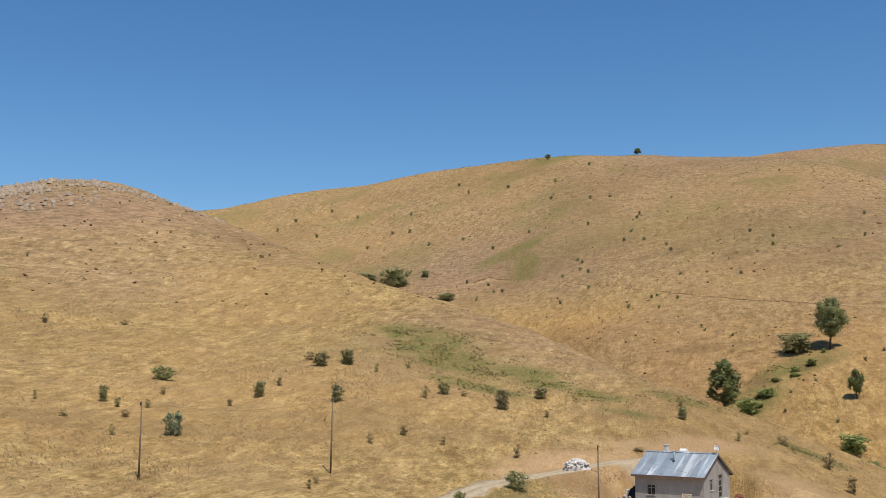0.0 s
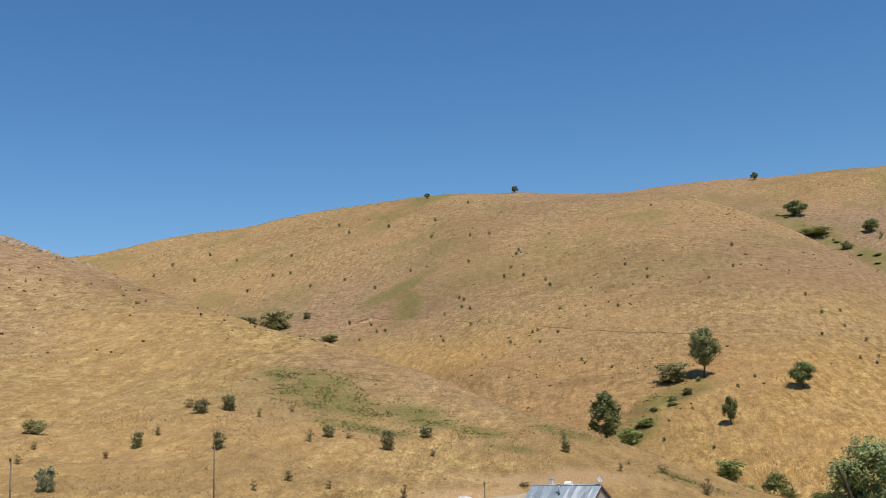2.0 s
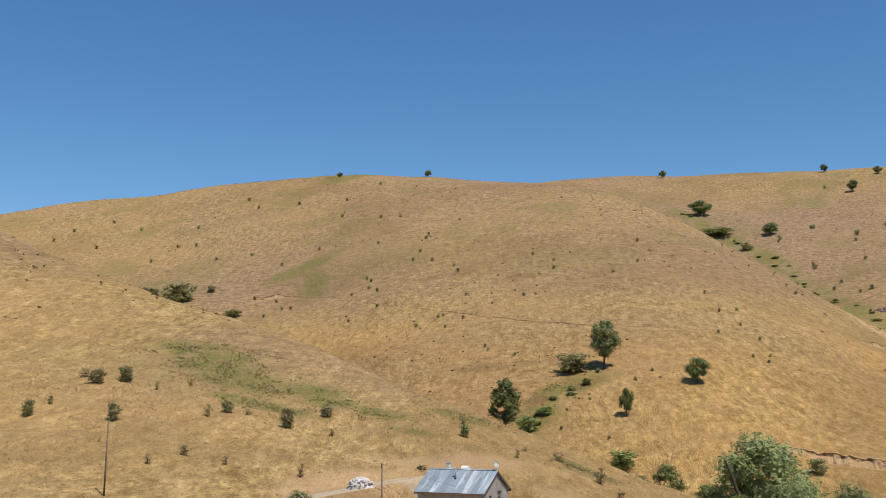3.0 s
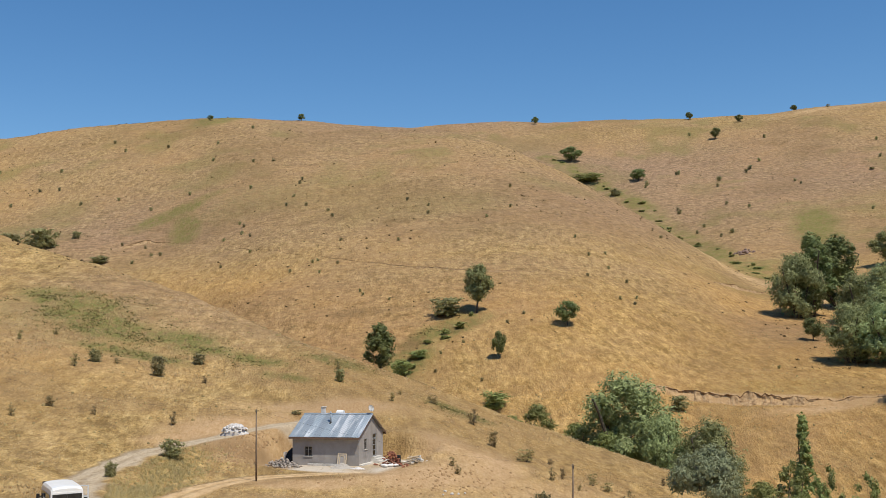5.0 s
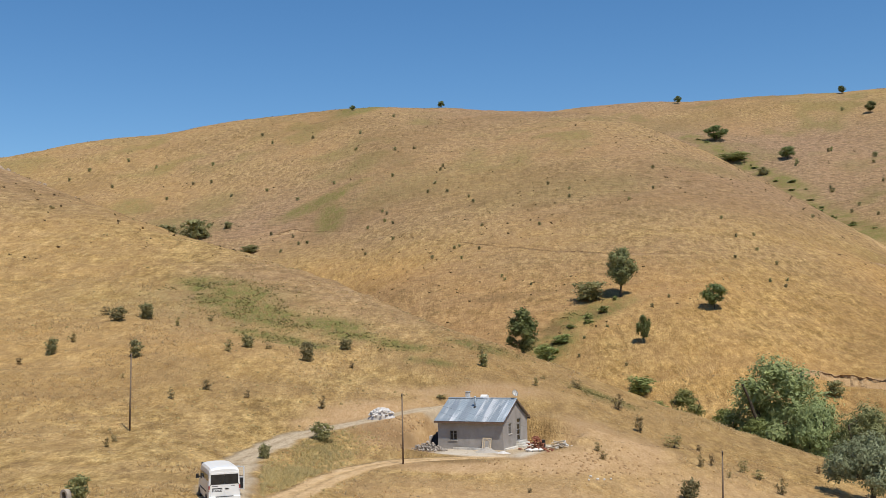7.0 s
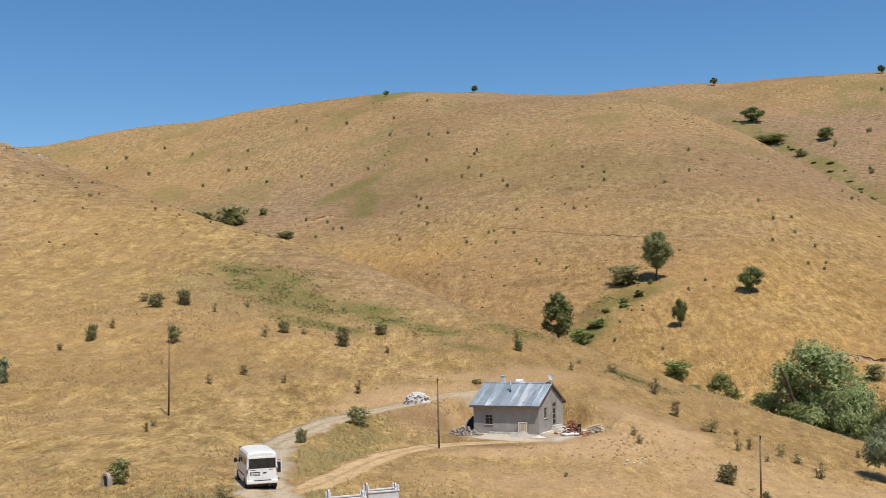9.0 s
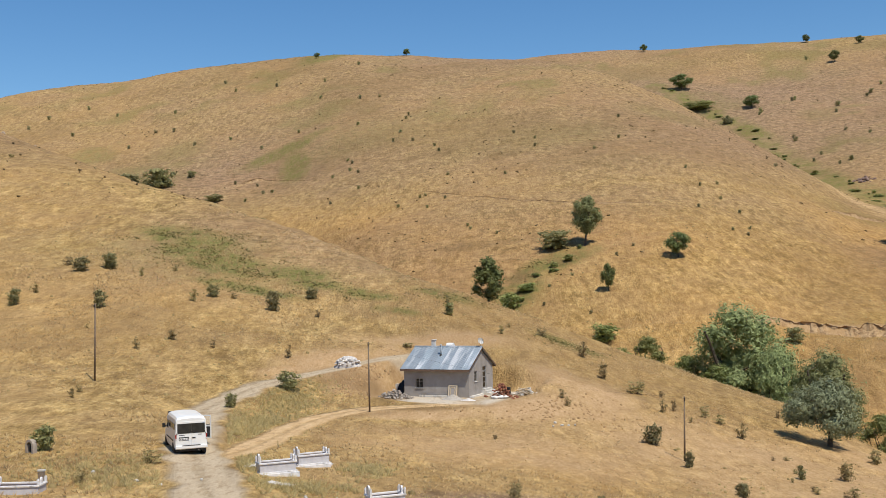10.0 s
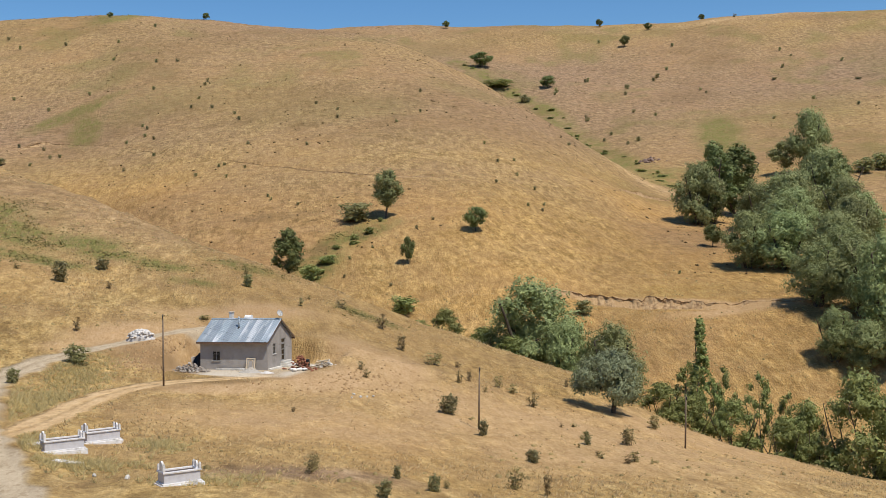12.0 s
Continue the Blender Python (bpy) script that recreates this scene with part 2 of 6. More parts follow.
def surface(name, low, high, scale=3.0, rough=0.8, bump=0.3, depth=0.01, metal=0.0, stain=None, stain_scale=0.6, stain_at=(0.5, 0.7), random=0.0, fine=40.0, drawn=1.0):
    """A worn surface: two tones by noise, a coarser stain, fine relief, and a tone of its own for every object."""
    m, n, l, b = mat(name, rough, metal)
    at = n.new("ShaderNodeTexCoord").outputs["Object"]
    if random:
        shift = n.new("ShaderNodeVectorMath")
        shift.operation = "MULTIPLY_ADD"
        shift.inputs[1].default_value, shift.inputs[2].default_value = (1, 1, 1), (0, 0, 0)
        l.new(at, shift.inputs[0])
        own = n.new("ShaderNodeCombineXYZ")
        o0 = n.new("ShaderNodeObjectInfo")
        for k in range(3):
            l.new(calc(n, l, "MULTIPLY", o0.outputs["Random"], 37.0 + 11 * k), own.inputs[k])
        l.new(own.outputs[0], shift.inputs[2])
        at = shift.outputs[0]
    t = noise_tex(n, l, scale, 6, 0.65, at)
    col = colour_ramp(n, [(0.3, low), (0.7, high)])
    l.new(t.outputs[0], col.inputs[0])
    c = col.outputs[0]
    if stain:
        sm = n.new("ShaderNodeMapping")
        sm.inputs["Scale"].default_value = (1, drawn, 1)
        l.new(at, sm.inputs[0])
        s = noise_tex(n, l, stain_scale, 5, 0.6, sm.outputs[0])
        k = colour_ramp(n, [(stain_at[0], (0, 0, 0)), (stain_at[1], (1, 1, 1))])
        l.new(s.outputs[0], k.inputs[0])
        c = blend(n, l, k.outputs[0], c, stain)
    if random:
        o = n.new("ShaderNodeObjectInfo")
        hsv = n.new("ShaderNodeHueSaturation")
        l.new(calc(n, l, "MULTIPLY_ADD", o.outputs["Random"], 2 * random, 1 - random), hsv.inputs["Value"])
        l.new(c, hsv.inputs["Color"])
        c = hsv.outputs[0]
    l.new(c, b.inputs["Base Color"])
    if bump:
        f = noise_tex(n, l, fine, 3, 0.6, at)
        relief(n, l, b, f.outputs[0], bump, depth)
    return m


def ground_material():
    m, n, l, b = mat("dry_grassland", 0.95, 0, 0.1)
    at = n.new("ShaderNodeTexCoord").outputs["Object"]
    cover = n.new("ShaderNodeVertexColor")
    cover.layer_name = "cover"
    split = n.new("ShaderNodeSeparateColor")
    l.new(cover.outputs[0], split.inputs[0])
    ways = n.new("ShaderNodeVertexColor")
    ways.layer_name = "ways"
    way = n.new("ShaderNodeSeparateColor")
    l.new(ways.outputs[0], way.inputs[0])
    zones = n.new("ShaderNodeVertexColor")
    zones.layer_name = "tone"
    zone = n.new("ShaderNodeSeparateColor")
    l.new(zones.outputs[0], zone.inputs[0])
    # contour-following grazing terraces: stretched along the slope, tight in height
    st = n.new("ShaderNodeMapping")
    st.inputs["Scale"].default_value = (0.22, 0.22, 1.9)
    l.new(at, st.inputs[0])
    streak = noise_tex(n, l, 1.0, 6, 0.7, st.outputs[0])
    broad = noise_tex(n, l, 0.022, 5, 0.6, at)
    patch = noise_tex(n, l, 0.16, 6, 0.65, at)
    # tufts and trampled ground, drawn out down the slope
    md = n.new("ShaderNodeMapping")
    md.inputs["Scale"].default_value = (1.0, 0.42, 0.55)
    l.new(at, md.inputs[0])
    clump = noise_tex(n, l, 1.1, 5, 0.7, md.outputs[0])
    grain = noise_tex(n, l, 4.4, 4, 0.75, md.outputs[0])
    middle = noise_tex(n, l, 0.6, 7, 0.75, md.outputs[0])
    speck = noise_tex(n, l, 1.7, 3, 0.8, md.outputs[0])
    straw = colour_ramp(n, [(0.38, (0.235, 0.142, 0.053)), (0.465, (0.335, 0.214, 0.078)), (0.525, (0.41, 0.275, 0.109)), (0.62, (0.53, 0.38, 0.168))])
    mixed = calc(n, l, "ADD", calc(n, l, "MULTIPLY", streak.outputs[0], 0.08), calc(n, l, "MULTIPLY", clump.outputs[0], 0.36))
    mixed = calc(n, l, "ADD", mixed, calc(n, l, "ADD", calc(n, l, "MULTIPLY", grain.outputs[0], 0.24), calc(n, l, "MULTIPLY", middle.outputs[0], 0.32)))
    l.new(mixed, straw.inputs[0])
    col = straw.outputs[0]
    # worn and lush stretches that still show from far off
    for tex, low_, high_, a_, b_ in ((middle, 0.74, 1.26, 0.38, 0.62), (streak, 0.95, 1.05, 0.38, 0.62), (patch, 0.88, 1.12, 0.36, 0.64), (speck, 0.82, 1.18, 0.36, 0.62)):
        tone = n.new("ShaderNodeMapRange")
        tone.inputs["From Min"].default_value, tone.inputs["From Max"].default_value = a_, b_
        tone.inputs["To Min"].default_value, tone.inputs["To Max"].default_value = low_, high_
        l.new(tex.outputs[0], tone.inputs["Value"])
        col = blend(n, l, 1.0, col, tone.outputs[0], "MULTIPLY")
    # large tone differences: redder earth below, greyer thin turf above
    red = colour_ramp(n, [(0.42, (0, 0, 0)), (0.68, (1, 1, 1))])
    l.new(broad.outputs[0], red.inputs[0])
    col = blend(n, l, calc(n, l, "MULTIPLY", red.outputs[0], 0.5), col, (0.47, 0.275, 0.105))
    thin = colour_ramp(n, [(0.42, (0, 0, 0)), (0.58, (1, 1, 1))])
    l.new(patch.outputs[0], thin.inputs[0])
    col = blend(n, l, calc(n, l, "MULTIPLY", thin.outputs[0], 0.38), col, (0.27, 0.172, 0.088))
    # grey stony turf
    grey = calc(n, l, "MULTIPLY", split.outputs[2], calc(n, l, "MULTIPLY_ADD", middle.outputs[0], 1.8, -0.05))
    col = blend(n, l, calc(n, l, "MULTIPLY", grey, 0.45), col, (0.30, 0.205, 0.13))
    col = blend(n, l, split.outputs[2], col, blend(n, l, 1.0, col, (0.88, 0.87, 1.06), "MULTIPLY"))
    # ochre grass in the hollow; bleached crest grass, painted light on the right ridge
    col = blend(n, l, zone.outputs[1], col, blend(n, l, 1.0, col, (1.08, 1.015, 0.925), "MULTIPLY"))
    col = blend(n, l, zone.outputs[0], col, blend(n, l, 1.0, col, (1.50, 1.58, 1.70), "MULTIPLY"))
    # stony strips and scrub on the thin turf
    sm = n.new("ShaderNodeMapping")
    sm.inputs["Scale"].default_value = (0.33, 0.33, 1.7)
    l.new(at, sm.inputs[0])
    strip = noise_tex(n, l, 1.0, 5, 0.7, sm.outputs[0])
    sr = colour_ramp(n, [(0.40, (0.62, 0.62, 0.62)), (0.50, (1, 1, 1)), (0.62, (1.16, 1.16, 1.16))])
    l.new(strip.outputs[0], sr.inputs[0])
    col = blend(n, l, calc(n, l, "MULTIPLY_ADD", split.outputs[2], 0.85, 0.08), col, blend(n, l, 1.0, col, sr.outputs[0], "MULTIPLY"))
    scrub = noise_tex(n, l, 0.42, 4, 0.6, at)
    sk = colour_ramp(n, [(0.60, (0, 0, 0)), (0.66, (1, 1, 1))])
    l.new(scrub.outputs[0], sk.inputs[0])
    col = blend(n, l, calc(n, l, "MULTIPLY", calc(n, l, "MULTIPLY", sk.outputs[0], split.outputs[2]), 0.7), col, (0.14, 0.10, 0.045))
    # green growth
    gfac = calc(n, l, "MULTIPLY", calc(n, l, "MULTIPLY", split.outputs[0], 1.15), calc(n, l, "MULTIPLY_ADD", calc(n, l, "ADD", clump.outputs[0], middle.outputs[0]), 2.6, -1.85))
    gcol = colour_ramp(n, [(0.35, (0.12, 0.118, 0.034)), (0.65, (0.235, 0.21, 0.068))])
    l.new(grain.outputs[0], gcol.inputs[0])
    col = blend(n, l, gfac, col, gcol.outputs[0])
    # bare earth
    ecol = colour_ramp(n, [(0.32, (0.31, 0.19, 0.092)), (0.5, (0.42, 0.275, 0.142)), (0.68, (0.51, 0.35, 0.20))])
    l.new(calc(n, l, "ADD", calc(n, l, "MULTIPLY", clump.outputs[0], 0.5), calc(n, l, "MULTIPLY", grain.outputs[0], 0.5)), ecol.inputs[0])
    efac = calc(n, l, "MULTIPLY", split.outputs[1], calc(n, l, "MULTIPLY_ADD", patch.outputs[0], 1.2, 0.35))
    col = blend(n, l, efac, col, ecol.outputs[0])
    # brown scrubby patches and dug soil, steep-bank shade put into its brown
    col = blend(n, l, calc(n, l, "MULTIPLY", zone.outputs[2], calc(n, l, "MULTIPLY_ADD", clump.outputs[0], 1.6, -0.1)), col, (0.17, 0.105, 0.048))
    # gravel road, earth lane, concrete yard
    rcol = colour_ramp(n, [(0.36, (0.36, 0.28, 0.185)), (0.5, (0.41, 0.325, 0.22)), (0.66, (0.47, 0.375, 0.26))])
    l.new(calc(n, l, "ADD", calc(n, l, "MULTIPLY", clump.outputs[0], 0.55), calc(n, l, "MULTIPLY", grain.outputs[0], 0.45)), rcol.inputs[0])
    rut = n.new("ShaderNodeMapRange")
    rut.inputs["To Min"].default_value, rut.inputs["To Max"].default_value = 0.80, 1.10
    l.new(ways.outputs["Alpha"], rut.inputs["Value"])
    rcol_worn = blend(n, l, 1.0, rcol.outputs[0], rut.outputs[0], "MULTIPLY")
    edge = calc(n, l, "MULTIPLY_ADD", clump.outputs[0], 0.9, -0.45)
    col = blend(n, l, calc(n, l, "MULTIPLY", calc(n, l, "ADD", way.outputs[0], calc(n, l, "MULTIPLY", edge, way.outputs[0])), 1.05), col, rcol_worn)
    lcol = colour_ramp(n, [(0.3, (0.42, 0.27, 0.13)), (0.5, (0.53, 0.36, 0.19)), (0.68, (0.61, 0.435, 0.25))])
    l.new(clump.outputs[0], lcol.inputs[0])
    col = blend(n, l, way.outputs[1], col, lcol.outputs[0])
    ycol = colour_ramp(n, [(0.3, (0.44, 0.37, 0.285)), (0.7, (0.58, 0.505, 0.40))])
    l.new(patch.outputs[0], ycol.inputs[0])
    col = blend(n, l, way.outputs[2], col, ycol.outputs[0])
    # dark tufts and small stones
    fleck = noise_tex(n, l, 2.8, 3, 0.6, md.outputs[0])
    fk = colour_ramp(n, [(0.57, (0, 0, 0)), (0.63, (1, 1, 1))])
    l.new(fleck.outputs[0], fk.inputs[0])
    col = blend(n, l, calc(n, l, "MULTIPLY", fk.outputs[0], calc(n, l, "MULTIPLY_ADD", split.outputs[1], -0.25, 0.36)), col, (0.19, 0.12, 0.052))
    l.new(col, b.inputs["Base Color"])
    h = calc(n, l, "ADD", calc(n, l, "MULTIPLY", clump.outputs[0], 0.6), calc(n, l, "MULTIPLY", grain.outputs[0], 0.3))
    h = calc(n, l, "ADD", h, calc(n, l, "MULTIPLY", streak.outputs[0], 0.18))
    h = calc(n, l, "ADD", h, calc(n, l, "MULTIPLY", middle.outputs[0], 0.9))
    worked = calc(n, l, "MAXIMUM", split.outputs[1], calc(n, l, "MAXIMUM", way.outputs[0], calc(n, l, "MAXIMUM", way.outputs[1], way.outputs[2])))
    h = calc(n, l, "MULTIPLY", h, calc(n, l, "MULTIPLY_ADD", worked, -0.75, 1.0))
    relief(n, l, b, h, 0.75, 0.75)
    return m


def leaf_material(name, dark, light, glow=0.25, even=False):
    m, n, l, b = mat(name, 0.6, 0, 0.25)
    g = n.new("ShaderNodeNewGeometry")
    low = tuple(0.6 * a + 0.4 * c for a, c in zip(dark, light)) if even else dark
    r = colour_ramp(n, [(0.0, low), (0.7, tuple(0.35 * a + 0.65 * c for a, c in zip(dark, light))), (1.0, light)])
    l.new(g.outputs["Random Per Island"], r.inputs[0])
    o = n.new("ShaderNodeObjectInfo")
    hsv = n.new("ShaderNodeHueSaturation")
    l.new(calc(n, l, "MULTIPLY_ADD", o.outputs["Random"], 0.36, 0.74), hsv.inputs["Value"])
    l.new(calc(n, l, "MULTIPLY_ADD", o.outputs["Random"], 0.04, 0.48), hsv.inputs["Hue"])
    l.new(r.outputs[0], hsv.inputs["Color"])
    l.new(hsv.outputs[0], b.inputs["Base Color"])
    t = n.new("ShaderNodeBsdfTranslucent")
    l.new(hsv.outputs[0], t.inputs[0])
    x = n.new("ShaderNodeMixShader")
    x.inputs[0].default_value = glow
    l.new(b.outputs[0], x.inputs[1])
    l.new(t.outputs[0], x.inputs[2])
    l.new(x.outputs[0], n["Material Output"].inputs[0])
    return m


def glass_material():
    m, n, l, b = mat("dark_glass", 0.08, 0, 0.5)
    t = noise_tex(n, l, 2.0, 2, 0.5, n.new("ShaderNodeTexCoord").outputs["Object"])
    r = colour_ramp(n, [(0.3, (0.012, 0.014, 0.016)), (0.7, (0.035, 0.037, 0.038))])
    l.new(t.outputs[0], r.inputs[0])
    l.new(r.outputs[0], b.inputs["Base Color"])
    return m


M_GROUND = ground_material()
M_WILLOW = leaf_material("willow_leaves", (0.135, 0.16, 0.055), (0.42, 0.46, 0.20), 0.3, True)
M_GREY = leaf_material("oleaster_leaves", (0.115, 0.125, 0.060), (0.325, 0.345, 0.20), 0.25, True)
M_DARK = leaf_material("dark_leaves", (0.075, 0.094, 0.028), (0.24, 0.27, 0.095), 0.25, True)
M_FRESH = leaf_material("fresh_leaves", (0.13, 0.15, 0.040), (0.38, 0.41, 0.145), 0.34, True)
M_SHRUB = leaf_material("shrub_leaves", (0.17, 0.165, 0.070), (0.40, 0.375, 0.175), 0.4, True)
M_DRY = leaf_material("withered_leaves", (0.23, 0.185, 0.080), (0.46, 0.37, 0.175), 0.4, True)
M_STRAW = leaf_material("straw_blades", (0.58, 0.425, 0.19), (0.84, 0.65, 0.34), 0.55, True)
M_WEED = leaf_material("weed_blades", (0.43, 0.335, 0.15), (0.68, 0.55, 0.29), 0.5, True)
M_BARK = surface("bark", (0.055, 0.042, 0.03), (0.14, 0.11, 0.08), 3.0, 0.9, 0.6, 0.03)
M_POLE = surface("weathered_pole_wood", (0.11, 0.08, 0.055), (0.22, 0.165, 0.12), 2.0, 0.85, 0.4, 0.01)
M_ROCK = surface("lichened_rock", (0.17, 0.125, 0.09), (0.40, 0.31, 0.225), 1.2, 0.9, 0.7, 0.05, random=0.2)
M_RENDER = surface("grey_cement_render", (0.29, 0.265, 0.24), (0.38, 0.35, 0.32), 0.8, 0.92, 0.35, 0.008, stain=(0.26, 0.235, 0.21), stain_scale=0.5)
M_ZINC = surface("galvanised_sheet", (0.24, 0.285, 0.325), (0.34, 0.39, 0.43), 0.5, 0.45, 0.1, 0.003, metal=0.35, stain=(0.56, 0.58, 0.60), stain_scale=1.1, stain_at=(0.52, 0.66), random=0.16, drawn=0.16)
M_FASCIA = surface("brown_eaves_board", (0.12, 0.075, 0.05), (0.20, 0.13, 0.09), 3.0, 0.8, 0.3)
M_WHITE = surface("white_paint", (0.70, 0.69, 0.66), (0.80, 0.79, 0.76), 1.5, 0.6, 0.1)
M_PVC = surface("white_window_frame", (0.60, 0.58, 0.55), (0.74, 0.73, 0.70), 2.0, 0.5, 0.1)
M_FRAME = surface("grey_window_frame", (0.22, 0.21, 0.20), (0.34, 0.33, 0.31), 2.0, 0.6, 0.1)
M_GLASS = glass_material()
M_CONCRETE = surface("pale_concrete", (0.48, 0.45, 0.40), (0.64, 0.61, 0.56), 2.0, 0.9, 0.5, 0.01, random=0.15)
M_BRICK = surface("red_brick", (0.20, 0.075, 0.045), (0.36, 0.15, 0.09), 4.0, 0.9, 0.4, 0.01, random=0.25)
M_SACK = surface("white_sack", (0.66, 0.63, 0.58), (0.80, 0.78, 0.74), 2.0, 0.8, 0.3, 0.02)
M_JET = surface("jet_black", (0.010, 0.010, 0.010), (0.028, 0.027, 0.026), 2.0, 0.55, 0.3, 0.03)
M_TIMBER = surface("pale_timber", (0.42, 0.33, 0.22), (0.60, 0.50, 0.36), 2.0, 0.8, 0.3, random=0.2)
M_MARBLE = surface("white_marble", (0.62, 0.60, 0.59), (0.80, 0.79, 0.78), 1.3, 0.5, 0.15, 0.004, stain=(0.38, 0.36, 0.35), stain_scale=2.2, stain_at=(0.52, 0.68))
M_GREYMARBLE = surface("grey_marble", (0.46, 0.45, 0.47), (0.60, 0.59, 0.61), 2.2, 0.5, 0.15, 0.004)
M_CLOD = surface("dry_clods", (0.22, 0.132, 0.062), (0.40, 0.26, 0.13), 3.0, 0.95, 0.6, 0.03)
M_EARTH = surface("loose_earth", (0.22, 0.14, 0.08), (0.36, 0.24, 0.14), 5.0, 0.95, 0.8, 0.03)
M_SAND = surface("grey_sand", (0.33, 0.295, 0.25), (0.46, 0.415, 0.36), 5.0, 0.95, 0.6, 0.02)
M_VAN = surface("white_car_paint", (0.72, 0.72, 0.70), (0.80, 0.80, 0.78), 0.8, 0.28, 0.0, stain=(0.58, 0.54, 0.47), stain_scale=0.9, stain_at=(0.62, 0.85))
M_TYRE = surface("tyre_rubber", (0.018, 0.017, 0.016), (0.045, 0.042, 0.038), 5.0, 0.9, 0.2)
M_BLACK = surface("black_plastic", (0.016, 0.016, 0.016), (0.035, 0.035, 0.035), 5.0, 0.6, 0.1)
M_RIM = surface("grey_wheel_rim", (0.25, 0.25, 0.25), (0.40, 0.40, 0.40), 5.0, 0.4, 0.1, metal=0.6)
M_LAMP = surface("red_tail_lamp", (0.24, 0.022, 0.018), (0.36, 0.045, 0.03), 5.0, 0.25, 0.0)
M_PLATE = surface("number_plate", (0.70, 0.70, 0.68), (0.80, 0.80, 0.78), 5.0, 0.5, 0.0)
M_INK = surface("dark_lettering", (0.05, 0.05, 0.06), (0.09, 0.09, 0.10), 5.0, 0.6, 0.0)
M_CABDARK = surface("dark_trim_and_cab_shade", (0.02, 0.02, 0.022), (0.05, 0.05, 0.055), 5.0, 0.9, 0.1)
M_WIRE = surface("black_cable", (0.02, 0.02, 0.02), (0.04, 0.04, 0.04), 5.0, 0.7, 0.0)
M_TUFT = leaf_material("tussock_grass", (0.21, 0.15, 0.062), (0.42, 0.30, 0.128), 0.2)
M_SCRUB = leaf_material("scrub_twigs", (0.12, 0.098, 0.042), (0.30, 0.22, 0.10), 0.25)
M_HERB = leaf_material("green_herb_leaves", (0.17, 0.17, 0.052), (0.36, 0.335, 0.12), 0.4, True)
M_RUBBLE = surface("grey_rubble", (0.24, 0.205, 0.17), (0.40, 0.35, 0.30), 2.0, 0.9, 0.5, 0.02, random=0.25)
M_CHALK = surface("white_quarry_stone", (0.42, 0.385, 0.35), (0.68, 0.65, 0.62), 2.0, 0.9, 0.5, 0.02, random=0.2)
M_BANK = surface("dug_earth_bank", (0.31, 0.195, 0.098), (0.50, 0.345, 0.185), 1.4, 0.95, 0.9, 0.10, stain=(0.20, 0.12, 0.06), stain_scale=0.9, stain_at=(0.52, 0.66), fine=6.0)
M_OUTCROP = surface("brown_purple_rock", (0.13, 0.085, 0.070), (0.30, 0.205, 0.165), 0.9, 0.9, 0.7, 0.08)

# ---- ground sheet ----
turns = np.concatenate([np.arange(-180, -56, 3.0), np.arange(-56, 42, 0.21), np.arange(42, 180, 3.0)])
reaches = [0.0]
while reaches[-1] < 4580:
    r = reaches[-1]
    reaches.append(r + (2.0 if r < 40 else max(0.34, r * 0.0045) if r < 900 else r * 0.06))
reaches = np.array(reaches[1:])
tt, rr = np.meshgrid(np.radians(turns), reaches, indexing="ij")
gx, gy = (rr * np.sin(tt)).ravel(), (rr * np.cos(tt)).ravel()
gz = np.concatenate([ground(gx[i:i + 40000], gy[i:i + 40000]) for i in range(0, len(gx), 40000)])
nt, nr = len(turns), len(reaches)
ids = np.arange(nt * nr).reshape(nt, nr)
nxt = np.roll(ids, -1, axis=0)
faces = np.stack([ids[:, :-1], ids[:, 1:], nxt[:, 1:], nxt[:, :-1]], -1).reshape(-1, 4)
hub = nt * nr
tris = np.stack([np.full(nt, hub), ids[:, 0], nxt[:, 0]], 1)
nq = len(faces)
mesh = bpy.data.meshes.new("ground")
mesh.vertices.add(hub + 1)
mesh.vertices.foreach_set("co", np.concatenate([np.stack([gx, gy, gz], 1).ravel(), [0, 0, EYE.z - 1.7]]))
mesh.loops.add(nq * 4 + nt * 3)
mesh.loops.foreach_set("vertex_index", np.concatenate([faces.ravel(), tris.ravel()]).astype(np.int32))
mesh.polygons.add(nq + nt)
mesh.polygons.foreach_set("loop_start", np.concatenate([np.arange(nq) * 4, nq * 4 + np.arange(nt) * 3]).astype(np.int32))
mesh.polygons.foreach_set("use_smooth", np.ones(nq + nt, bool))
mesh.update(calc_edges=True)


def spots(x, y, ovals):
    """How far inside any of the ovals (centre x, y, half length, half width, heading of the length) each place lies."""
    best = np.zeros_like(x)
    for cx, cy, a, b, turn in ovals:
        s, c = math.sin(radians(turn)), math.cos(radians(turn))
        dx, dy = x - cx, y - cy
        best = np.maximum(best, ease(1.25 - np.hypot((dx * s + dy * c) / a, (dx * c - dy * s) / b) * 0.9))
    return best


def band(x, y, line, half, soft):
    out = np.zeros_like(x)
    lo, hi = np.array(line).min(0) - half - soft, np.array(line).max(0) + half + soft
    k = (x > lo[0]) & (x < hi[0]) & (y > lo[1]) & (y < hi[1])
    if k.any():
        place = dense(line, 1.0)
        q = np.flatnonzero(k)
        for i in range(0, len(q), 20000):
            j = q[i:i + 20000]
            out[j] = ease(1 - (near_line(x[j], y[j], place)[0] - half) / soft)
    return out


